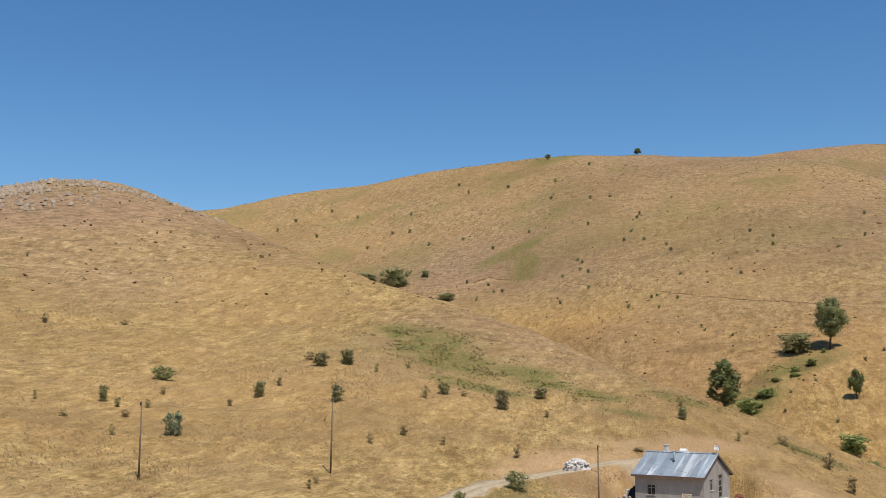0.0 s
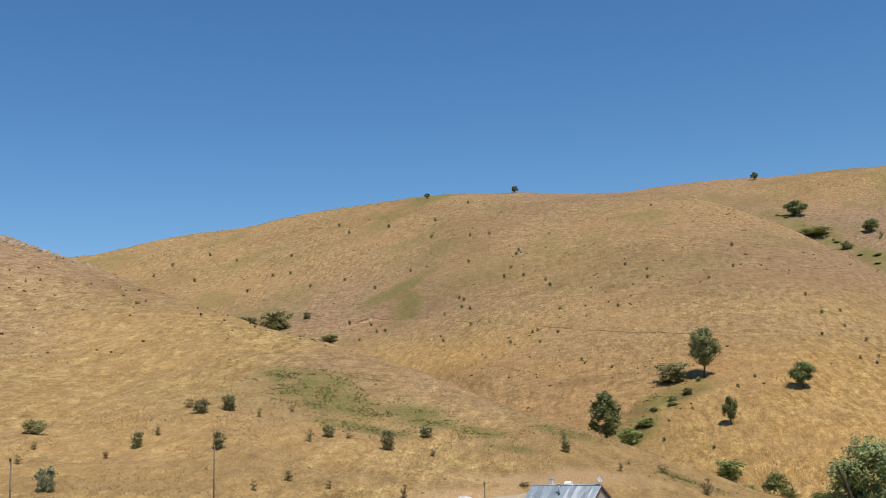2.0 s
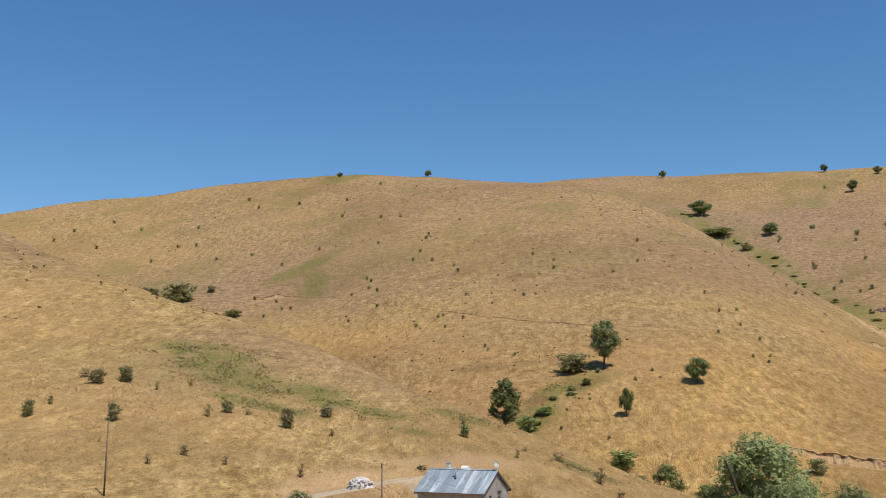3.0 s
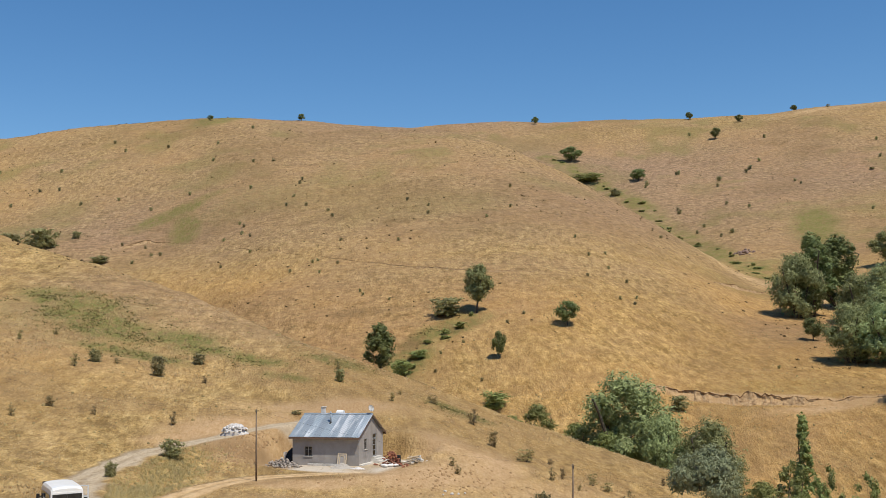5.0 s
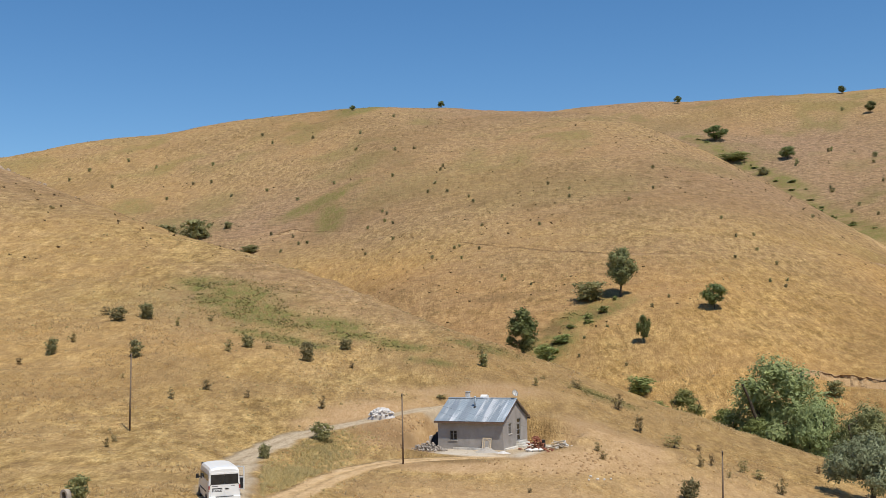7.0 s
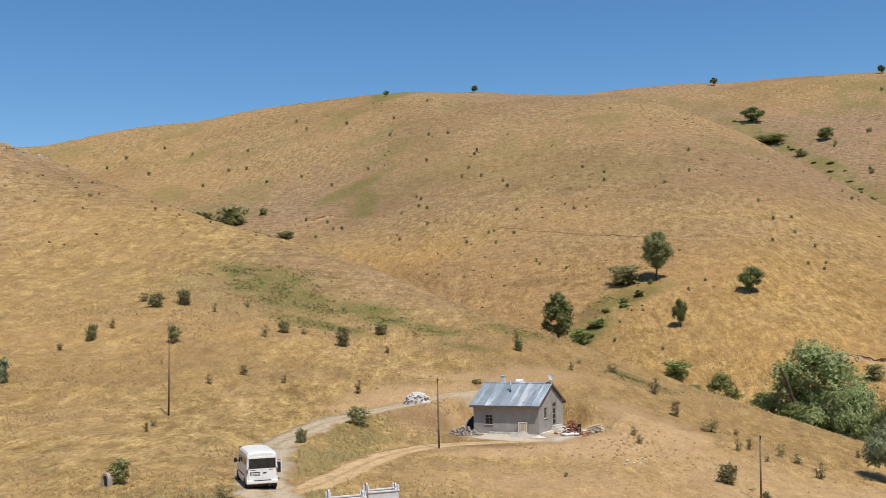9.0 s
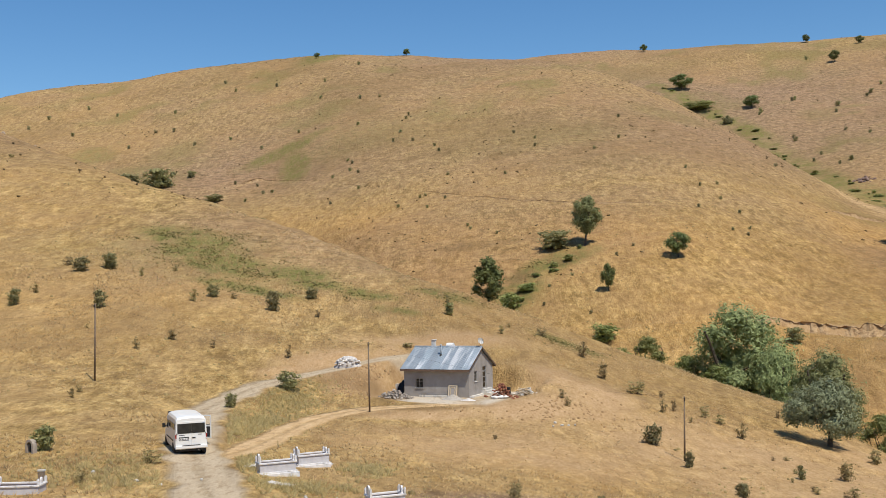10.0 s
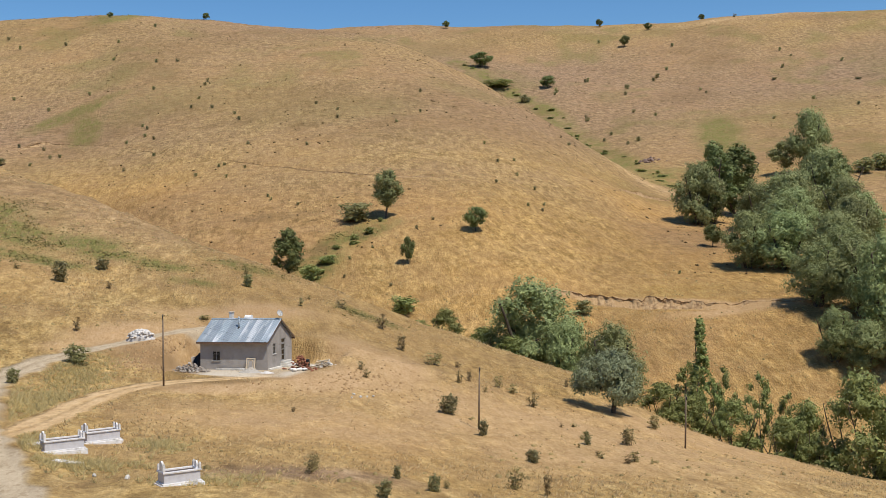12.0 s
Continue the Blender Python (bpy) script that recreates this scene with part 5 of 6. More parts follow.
part("cap", block(-0.2, 0.2, -0.1, 0.1, 0.72, 0.82, 0.03), M_CONCRETE, old)
arch = thing("fountain_stone", spot(-25.9, 62.2, -30, 0.05), "pale arched stone beside a green bush", "arched stone")
out_ = [(0.34 * math.cos(a), 0.5 + 0.34 * math.sin(a)) for a in np.linspace(0, math.pi, 13)]
in_ = [(0.2 * math.cos(a), 0.5 + 0.2 * math.sin(a)) for a in np.linspace(math.pi, 0, 13)]
part("arch", prism([(0.34, 0)] + out_ + [(-0.34, 0), (-0.2, 0)] + in_ + [(0.2, 0)], -0.15, 0.15), M_RUBBLE, arch)
# black panel paints the hollow behind the arch dark
part("back", block(-0.3, 0.3, 0.10, 0.15, 0, 0.7), M_JET, arch)
for i, (x, y, s) in enumerate(((-20.5, 57.3, 0.3), (-17.4, 55.0, 0.26), (-14.1, 55.4, 0.22), (-6.7, 52.6, 0.42), (-8.3, 53.0, 0.3), (-15.9, 54.2, 0.2), (7.3, 91.5, 0.35), (7.8, 90.6, 0.4), (8.4, 91.0, 0.3), (7.0, 89.9, 0.28), (9.0, 91.6, 0.3))):
    r_ = random.Random(40 + i)
    st = part("loose_stone", lump(r_, (s, s * 0.7, s), 0.8, 1), M_CONCRETE, None, "pale loose stone lying in dry grass")
    st.matrix_world = spot(x, y, 30 * i, -0.05)
    tagged(st, category="stone", group="loose pale stones")

# ---- wooden poles and their cables ----
def pole(x, y, height, lean=0.0, turn=0.0):
    p = thing("utility_pole", spot(x, y, turn, 0.1) @ Matrix.Rotation(radians(lean), 4, "Y"), "weathered brown wooden utility pole standing on the dry slope", "utility pole", group="utility poles")
    part("shaft", rod((0, 0, -0.5), (0, 0, height), 0.085, 0.055, 10), M_POLE, p, smooth=True)
    bracket = part("bracket", block(-0.04, 0.04, -0.16, -0.09, height - 0.35, height - 0.12), M_BLACK, p)
    part("insulator", rod((0, -0.2, height - 0.25), (0, -0.2, height - 0.08), 0.05, 0.03, 10), M_BLACK, bracket)
    return Vector((x, y, ground_z(x, y) + height - 0.15)) + Vector((math.cos(radians(turn)), math.sin(radians(turn)), 0)) * height * math.sin(radians(lean))


tops = [pole(-43.6, 77.6, 6.3, 0.3), pole(-32.5, 91.6, 6.85, 1.0), pole(-8.7, 92.3, 6.15, 0.0), pole(17.3, 86.7, 5.3, 1.4), pole(36.2, 88.6, 4.75, 1.6)]


def cable(a, b, sag, r=0.004):
    n = 22
    pts = [a.lerp(b, i / n) - Vector((0, 0, sag * 4 * (i / n) * (1 - i / n))) for i in range(n + 1)]
    bm = bmesh.new()
    for p, q in zip(pts, pts[1:]):
        rod(p, q, r, r, 4, bm)
    ob = part("overhead_cable", bm, M_WIRE, None, "thin black overhead cable strung between poles")
    return tagged(ob, category="cable", group="overhead cables")


for a, b in zip(tops, tops[1:]):
    cable(a, b, 0.9)
cable(tops[2], house_m @ Vector((-2.2, -0.2, 2.55)), 0.35, 0.004)

# ---- trees and shrubs ----
def crown_mesh(seed, lobes, count, size, material, droop=0.0, fill=0.35, tufts=30, up=0.18, narrow=0.55):
    """Leaves over a set of lobes (centre x, y, z, radius across, radius up): sprays on their shells, looser leaves inside."""
    g = np.random.default_rng(seed)
    lobes = np.array(lobes)
    w = lobes[:, 3] ** 2
    pick = g.choice(len(lobes), count, p=w / w.sum())
    rad = lobes[:, 3].mean()
    sprays = g.normal(size=(len(lobes), tufts, 3)) + np.array([0, 0, 0.2])
    sprays /= np.linalg.norm(sprays, axis=2)[:, :, None]
    reach_ = 1.08 - fill * g.random((len(lobes), tufts)) ** 1.3
    own = g.integers(0, tufts, count)
    out = sprays[pick, own]
    off = g.normal(size=(count, 3)) * np.array([1, 1, 0.75])
    inner = g.random(count) < 0.20
    stretch = np.where(inner, g.uniform(0.1, 0.7, count), reach_[pick, own])
    unit = out * stretch[:, None] + 0.17 * np.clip(off, -1.7, 1.7)
    c = lobes[pick, :3] + unit * np.stack([lobes[pick, 3], lobes[pick, 3], lobes[pick, 4]], 1)
    d = out + 0.5 * off + np.array([0, 0, up])
    # a few gaps where a coarse noise is low
    keep = inner | ((wave(c[:, 0] + 3 * c[:, 2], c[:, 1] - 2 * c[:, 2], rad * 0.7, seed) + 0.6 * wave(c[:, 0] - c[:, 2], c[:, 2] + c[:, 1], rad * 0.3, seed + 5)) > -0.95)
    c, d, inner = c[keep], d[keep], inner[keep]
    if droop:
        c[:, 2] -= droop * g.random(len(c)) ** 2
    d += 0.35 * g.normal(size=d.shape)
    d /= np.linalg.norm(d, axis=1)[:, None]
    sizes = size * g.uniform(0.55, 1.35, len(c)) * np.where(inner, 2.0, 1.0)
    return cards("crown", c, d, sizes, g, material, narrow)


def tree(name, seed, height, width, material, count, leaf, label, category, trunk=0.2, stems=1, base=0.15, shape=(0.8, 0.6), lobes=26, lobe=0.17, squash=0.9, droop=0.0, fill=0.35, narrow=0.55, lean=0.0):
    """A tree at the origin: stems and limbs that reach into the lobes of a crown whose outline bulges after shape."""
    rng = random.Random(seed)
    t = thing(name, Matrix.Identity(4), label, category)
    heads = []
    order = list(range(lobes))
    rng.shuffle(order)
    for i, k in enumerate(order):
        f = (k + rng.uniform(0.1, 0.9)) / lobes
        r_ = width * lobe * rng.uniform(0.65, 1.2)
        bulge = math.sin(math.pi * min(0.985, max(0.03, f)) ** shape[0]) ** shape[1]
        d = max(0.0, bulge * width * 0.5 * rng.uniform(0.88, 1.12) - 0.8 * r_) * math.sqrt(rng.uniform(0.35, 1))
        a = 2.39996 * i + rng.uniform(-0.4, 0.4)
        z = height * base + r_ * squash * 0.7 + f * (height * (1 - base) - 1.6 * r_ * squash)
        heads.append((d * math.cos(a) + lean * z, d * math.sin(a), z, r_, r_ * squash))
    bm = bmesh.new()
    tops = []
    for k in range(stems):
        a = 6.283 * k / stems + rng.uniform(-0.5, 0.5)
        p = Vector((trunk * 1.6 * math.cos(a), trunk * 1.6 * math.sin(a), -0.35)) if stems > 1 else Vector((0, 0, -0.35))
        way = Vector((0.28 * math.cos(a), 0.28 * math.sin(a), 1.0)) if stems > 1 else Vector((lean + rng.uniform(-0.06, 0.06), rng.uniform(-0.06, 0.06), 1.0))
        r_ = trunk
        for i in range(6):
            q = p + way.normalized() * height * 0.135
            rod(p, q, r_, r_ * 0.82, 8, bm)
            p, r_ = q, r_ * 0.82
            way += Vector((rng.uniform(-0.12, 0.12), rng.uniform(-0.12, 0.12), 0))
            tops.append((p.copy(), r_))
    for x, y, z, a, b in heads:
        tip = Vector((x, y, z))
        foot, r_ = min(tops, key=lambda e: (e[0] - tip).length + (4 * height if e[0].z > z - 0.15 * a else 0))
        mid = foot.lerp(tip, 0.5) + Vector((0, 0, -0.06 * (tip - foot).length))
        rod(foot, mid, r_ * 0.5, r_ * 0.33, 5, bm)
        rod(mid, tip, r_ * 0.33, r_ * 0.1, 5, bm)
    part("trunk", bm, M_BARK, t)
    part("crown", crown_mesh(seed, heads, count, leaf, material, droop, fill, narrow=narrow), None, t)
    return t


def plant(proto, first, x, y, height, width, turn, label="", base_h=1.0, base_w=1.0, sink=0.1):
    """The prototype itself for the first place, copies for the others, scaled to height and width."""
    m = Matrix.Translation((x, y, ground_z(x, y) - sink)) @ Matrix.Rotation(radians(turn), 4, "Z") @ Matrix.Diagonal((width / base_w, width / base_w, height / base_h, 1))
    if first:
        proto.matrix_world = m
        ob = proto
    else:
        ob = copy_thing(proto, Matrix.Identity(4))
        ob.matrix_world = m
    if label:
        tagged(ob, label)
    return ob


def grove(proto, base_h, base_w, rows, labels=()):
    for i, (x, y, h, w) in enumerate(rows):
        plant(proto, i == 0, x, y, h, w, 73 * i + 20, labels[i] if i < len(labels) else "", base_h, base_w)


# heights and widths in metres
willow = tree("willow_tree", 11, 16, 14.5, M_WILLOW, 15000, 0.42, "broad grey-green willow in the stream valley", "tree", 0.45, 3, 0.06, (0.8, 0.55), 30, 0.175, 0.95, 0.8, fill=0.25, narrow=0.42)
grove(willow, 16, 14.5, [(40.4, 160.5, 17.0, 19.0), (49.6, 148.4, 13.8, 12.5), (95.5, 172.0, 12.5, 12.0), (99.0, 165.0, 14.0, 14.5), (88.5, 155.0, 9.0, 8.2), (126, 240, 17, 16), (98.5, 157.0, 17, 13), (112, 215, 14, 14), (104, 178, 13, 13), (138, 236, 15, 15), (120, 246, 13, 13), (128, 251, 14, 14)])
willow2 = tree("willow_tree", 12, 12, 12, M_WILLOW, 12000, 0.40, "dense grey-green willow beside the stream", "tree", 0.3, 3, 0.03, (0.75, 0.5), 26, 0.185, 0.9, 0.6, fill=0.25, narrow=0.45)
grove(willow2, 12, 12, [(43.9, 152.2, 12.0, 9.4), (104, 200, 12.5, 15.0), (98.7, 206, 12.5, 12.0), (131, 217, 13, 12), (145, 258, 21, 18), (91.5, 150.8, 8.0, 8.6), (110.8, 259.5, 17, 15), (198, 361, 25, 19), (123, 238, 16, 16), (118, 224, 14, 14), (110, 192, 13, 14), (112, 172, 13, 13), (122, 205, 14, 14), (97, 147, 11, 11), (135, 202, 14, 14)])
round_ = tree("broadleaf_tree", 13, 6, 6.5, M_DARK, 5200, 0.27, "round dark-green broadleaf tree standing alone on the dry slope", "tree", 0.16, 1, 0.17, (0.95, 0.5), 24, 0.17, 0.85)
grove(round_, 6, 6.5, [(44.4, 222.6, 5.6, 6.1), (27.8, 208.7, 5.7, 3.3), (100.1, 227, 5.4, 5.8), (134.4, 646, 10.0, 15.5), (163.4, 598, 7.6, 11.0), (234.8, 667, 8.0, 7.6), (132.9, 767, 6.0, 6.4), (241.9, 742, 6.0, 6.4), (263.5, 700, 5.4, 6.6), (-29.8, 576, 4.0, 4.8), (-74.1, 540, 3.0, 3.8), (318, 735, 5.0, 6.0)])
oak = tree("slender_tree", 14, 11, 7.2, M_WILLOW, 7500, 0.32, "tall grey-green tree with an egg-shaped crown above the gully", "tree", 0.26, 1, 0.22, (1.05, 0.5), 24, 0.17, 1.05, 0.3, lean=0.04)
grove(oak, 11, 7.2, [(26.7, 236.5, 11.5, 8.0), (189.8, 366, 13.5, 12.0)])
dark = tree("dark_tree", 15, 6, 4, M_DARK, 4200, 0.26, "dense dark-green tree at the edge of the slope", "tree", 0.16, 1, 0.05, (0.75, 0.6), 22, 0.19, 1.0)
grove(dark, 6, 4, [(3.1, 150.5, 6.6, 5.4)])
olea = tree("oleaster_tree", 16, 6.3, 9.4, M_GREY, 15000, 0.20, "spreading silver-grey oleaster with a short trunk on the dry meadow", "tree", 0.30, 1, 0.14, (0.85, 0.5), 34, 0.13, 0.85, 0.25)
grove(olea, 6.3, 9.4, [(34.9, 104.3, 6.9, 9.6)])
pop = tree("poplar_tree", 17, 18, 8, M_DARK, 12000, 0.40, "tall dark-green poplar in the valley grove", "tree", 0.3, 2, 0.05, (0.85, 0.45), 32, 0.17, 1.2)
grove(pop, 18, 8, [(130.1, 277, 20.5, 13.5), (116.1, 262, 21.5, 12.5), (150, 262, 19, 12)])
spire = tree("spire_tree", 18, 15, 3, M_FRESH, 4200, 0.26, "narrow upright poplar rising above the stream bushes", "tree", 0.14, 1, 0.18, (0.48, 0.9), 34, 0.17, 1.5)
grove(spire, 15, 3, [(56.9, 133.8, 19.0, 4.0)])
thin = tree("sparse_tree", 19, 9, 5, M_FRESH, 2600, 0.21, "thin half-bare tree among the stream bushes", "tree", 0.12, 4, 0.30, (1.1, 0.5), 22, 0.13, 0.9, fill=0.8)
grove(thin, 9, 5, [(52.8, 127.6, 11.3, 5.2), (57.6, 128.0, 13.4, 4.2), (60.6, 124.2, 14.2, 4.8), (55.4, 126.5, 11.0, 4.2), (62.8, 121.0, 13.0, 4.6)])
fresh = tree("stream_bush", 20, 14, 10, M_FRESH, 10000, 0.31, "fresh-green bushy tree along the stream", "tree", 0.16, 5, 0.03, (0.8, 0.5), 30, 0.16, 1.0)
grove(fresh, 14, 10, [(27.9, 166.0, 8.0, 7.0), (23.6, 164.5, 4.6, 5.4), (48.2, 125.6, 6.2, 6.4), (55.2, 119.8, 8.4, 7.0), (61.8, 114.4, 12.0, 7.0), (66.0, 110.4, 16.8, 11.0), (58.6, 113.8, 8.4, 6.8), (33.5, 163.5, 7.0, 7.2), (51.5, 124.0, 6.5, 6.8), (63.0, 117.5, 9.0, 7.4), (70.5, 109.0, 15.5, 9.6), (68.0, 106.0, 8.5, 7.4), (46.5, 143.0, 7.0, 8.0), (37.0, 158.0, 7.0, 7.4)])


def shrub(name, seed, material, count, leaf, label, h=1.6, w=1.6, sparse=False):
    g = random.Random(seed)
    t = thing(name, Matrix.Identity(4), label, "shrub")
    bm, ends = bmesh.new(), []
    for i in range(11 if sparse else 8):
        a, d = g.uniform(0, 6.28), g.uniform(0.2, 1.0)
        mid = Vector((0.25 * w * d * math.cos(a), 0.25 * w * d * math.sin(a), h * 0.45))
        tip = Vector((0.42 * w * d * math.cos(a + 0.3), 0.42 * w * d * math.sin(a + 0.3), h * g.uniform(0.78, 0.92) * (1 - 0.42 * d * d)))
        rod((0.3 * mid.x, 0.3 * mid.y, -0.1), mid, 0.012, 0.009, 4, bm)
        rod(mid, tip, 0.009, 0.004, 4, bm)
        ends += [mid, tip, Vector((mid.x * 1.1, mid.y * 1.1, h * 0.2))]
    part("stem", bm, M_BARK, t)
    lobes = [(e.x, e.y, e.z, w * (0.19 if sparse else 0.24) * g.uniform(0.7, 1.2), h * (0.19 if sparse else 0.24) * g.uniform(0.7, 1.2)) for e in ends]
    part("foliage", crown_mesh(seed, lobes, count, leaf, material, 0, 0.5, 14, 0.05), None, t)
    return t


# places of shrubs: x, y, width, height

GREEN_A = [
    (-50.3, 137.3, 2.19, 1.87), (-47.2, 139.6, 2.2, 2.2), (-41.8, 119.7, 1.62, 2.03), (-24, 129.8, 1.97, 2.4), (-16.9, 98.8, 1.93, 1.82), (-19.8, 87.6, 1.15, 1.25),
    (-25.4, 62.9, 1.45, 1.52), (-2.1, 132.2, 1.41, 1.69), (15.5, 90.7, 1.57, 1.77), (17, 83.3, 0.82, 1.36), (26, 84.5, 0.66, 1.23), (18.7, 73.9, 0.89, 0.98),
    (-31.6, 131.2, 1.44, 1.59), (-20.2, 137.1, 1.63, 1.48),
]
DRY_A = [
    (-53.3, 140.9, 1.61, 1.29), (-42.6, 138, 0.92, 1.23), (-51.6, 125.6, 1.16, 1.16), (-33.1, 127.6, 0.98, 1.69), (-29.2, 132, 1.01, 0.72), (-18.2, 129.1, 0.84, 0.97),
    (-31, 110.7, 1.47, 1.11), (-33.1, 105.3, 0.71, 1.18), (-26.7, 110.8, 0.73, 0.97), (-18.9, 111, 0.96, 1.44), (-31.5, 83.5, 0.67, 0.86), (-20.3, 54.8, 0.69, 0.81),
    (-18.3, 60.3, 1.35, 0.81), (-2.5, 138.4, 0.74, 1.03), (4, 126.3, 0.81, 1.08), (9.1, 130.1, 1.39, 1.25), (5.1, 130.5, 0.84, 0.56), (13.3, 124.3, 1.47, 1.87),
    (14.6, 115.7, 1.49, 1.87), (17.5, 112.5, 2.07, 1.46), (20.6, 115, 0.87, 0.75), (19.2, 105.9, 0.8, 1.38), (20.6, 108, 0.82, 1.17), (23.8, 108.2, 1.06, 1.42),
    (25.1, 107.1, 1.41, 1.06), (25.5, 100.6, 1.22, 1.55), (33.1, 115.1, 0.77, 0.9),
]
DRY_B = [
    (21.3, 103.4, 0.56, 0.68), (25.6, 91.1, 0.5, 0.4), (27.1, 92.1, 0.72, 0.41), (24.8, 83, 0.37, 0.46), (30.1, 85.6, 1.26, 1.65), (37, 98, 1.45, 1.45),
    (25.5, 79.4, 0.62, 0.62), (27.6, 77.4, 1.14, 0.88), (2.3, 56.2, 0.72, 1.02), (8.8, 102, 0.87, 0.87), (9.1, 98.8, 0.74, 0.95), (1.9, 83.2, 0.62, 0.44),
    (-31.8, 86.1, 0.59, 0.69), (-40.1, 111, 0.5, 0.5), (-39.8, 144, 0.96, 0.96), (-6.7, 119, 1.91, 0.51),
]
GREEN_C = [
    (5.4, 50.5, 0.81, 0.92), (6.9, 57.2, 0.55, 0.8), (8.5, 54.7, 0.71, 0.95), (18.8, 74.9, 0.74, 0.91),
]
DRY_C = [
    (2.1, 55.4, 0.71, 1.06), (9.5, 57, 0.49, 0.49), (14.1, 60, 1.12, 1.45), (15.7, 59, 0.72, 1.37), (29.9, 85.9, 1.26, 1.55), (26.9, 77, 0.78, 0.7),
    (37, 98.3, 1.01, 1.35), (25.6, 80.4, 0.54, 0.45), (28.7, 76.8, 0.35, 0.44), (26.1, 86.5, 0.48, 0.48),
]
GREEN_D = [
    (-67.8, 71.6, 0.95, 1.68), (-65, 107, 1.2, 1.87), (-64.9, 120.5, 2.63, 1.75), (-67.5, 83.8, 0.8, 1.03), (-51.6, 119.5, 1.53, 1.95),
]
PALE_D = [
    (-51.5, 98.1, 2.01, 2.37),
]
DRY_D = [
    (-63.7, 71.5, 0.92, 0.92), (-67.6, 87, 0.71, 0.94), (-76.8, 101.4, 0.81, 0.95), (-94.4, 139.2, 1.62, 1.44), (-85.3, 145.9, 1.44, 0.9), (-62.4, 106, 1.18, 1.18),
    (-61.3, 113.9, 0.97, 0.97), (-59.3, 106.8, 0.91, 1.04), (-58.6, 101.1, 1.12, 0.87), (-53.1, 114.5, 1.08, 0.81), (-69.4, 101.1, 0.65, 1.18), (-63.4, 97.4, 1.24, 0.74),
    (-55.7, 93.7, 0.7, 1.16), (-114.3, 207.6, 0.76, 0.76), (-112.6, 210.3, 0.76, 0.76), (-90.5, 209.3, 1.46, 0.73), (-168.5, 212.3, 0.72, 1.01), (-123.3, 174.9, 0.91, 0.91),
]
FAR_A = [
    (-192.8, 464.6, 2.15, 2.15), (-188.1, 475.6, 2.18, 2.18), (-174.4, 488.8, 2.22, 2.22), (-157.7, 478.2, 2.15, 2.15), (-168.1, 450.7, 2.05, 2.05), (-137.7, 431.6, 1.93, 1.93),
    (-131, 447.2, 1.99, 1.99), (-122.6, 445.4, 1.97, 1.97), (-128.7, 469.7, 2.08, 2.08), (-108.5, 423.8, 1.87, 1.87), (-104.9, 486.8, 2.13, 2.13), (-113.7, 505.4, 2.21, 2.21),
    (-93.3, 421.8, 1.84, 1.84), (-85, 482.6, 2.09, 2.09), (-59.9, 445, 1.92, 1.92), (-61.4, 473, 2.04, 2.04), (-76.7, 400.2, 1.74, 1.74), (-63.5, 407.1, 1.76, 1.76),
    (-49.4, 505.1, 2.17, 2.17), (-39.6, 398, 1.71, 1.71), (-41.9, 432.5, 1.86, 1.86), (-33.8, 433.2, 1.86, 1.86), (-20.4, 400, 1.71, 1.71), (-21.2, 394.4, 1.69, 1.69),
    (-22.6, 380.3, 1.63, 1.63), (-24.6, 371.7, 1.59, 1.59), (-17.4, 368.1, 1.57, 1.57), (-9.6, 355.9, 1.52, 1.52),
]
FAR_B = [
    (-8, 347.9, 1.49, 1.49), (-39.9, 362.8, 1.56, 1.56), (-37.9, 359, 1.54, 1.54), (-37.8, 350.5, 1.51, 1.51), (-34.6, 345.8, 1.48, 1.48), (-43.6, 349.8, 1.51, 1.51),
    (-32.6, 324.9, 1.39, 1.39), (-12.5, 298.2, 1.27, 1.27), (-11, 298.8, 1.28, 1.28), (-10.1, 286.3, 1.22, 1.22), (-5.4, 291.4, 1.24, 1.24), (-4.9, 317, 1.35, 1.35),
    (-80.5, 370.3, 1.62, 1.62), (-71.4, 364.1, 1.58, 1.58), (-68, 355.5, 1.55, 1.55), (-64.7, 354.1, 1.54, 1.54), (-72.9, 349.5, 1.52, 1.52), (-40.5, 319.4, 1.38, 1.38),
    (-18.6, 294.9, 1.26, 1.26), (11.9, 303.8, 1.3, 1.3), (23.3, 342.7, 1.47, 1.47), (17, 353.6, 1.51, 1.51), (22.8, 334.2, 1.43, 1.43), (40, 321.5, 1.38, 1.38),
    (49.3, 334.9, 1.45, 1.45), (53, 360.1, 1.55, 1.55), (98.5, 335.9, 1.49, 1.49), (62.8, 282.6, 1.24, 1.24),
]
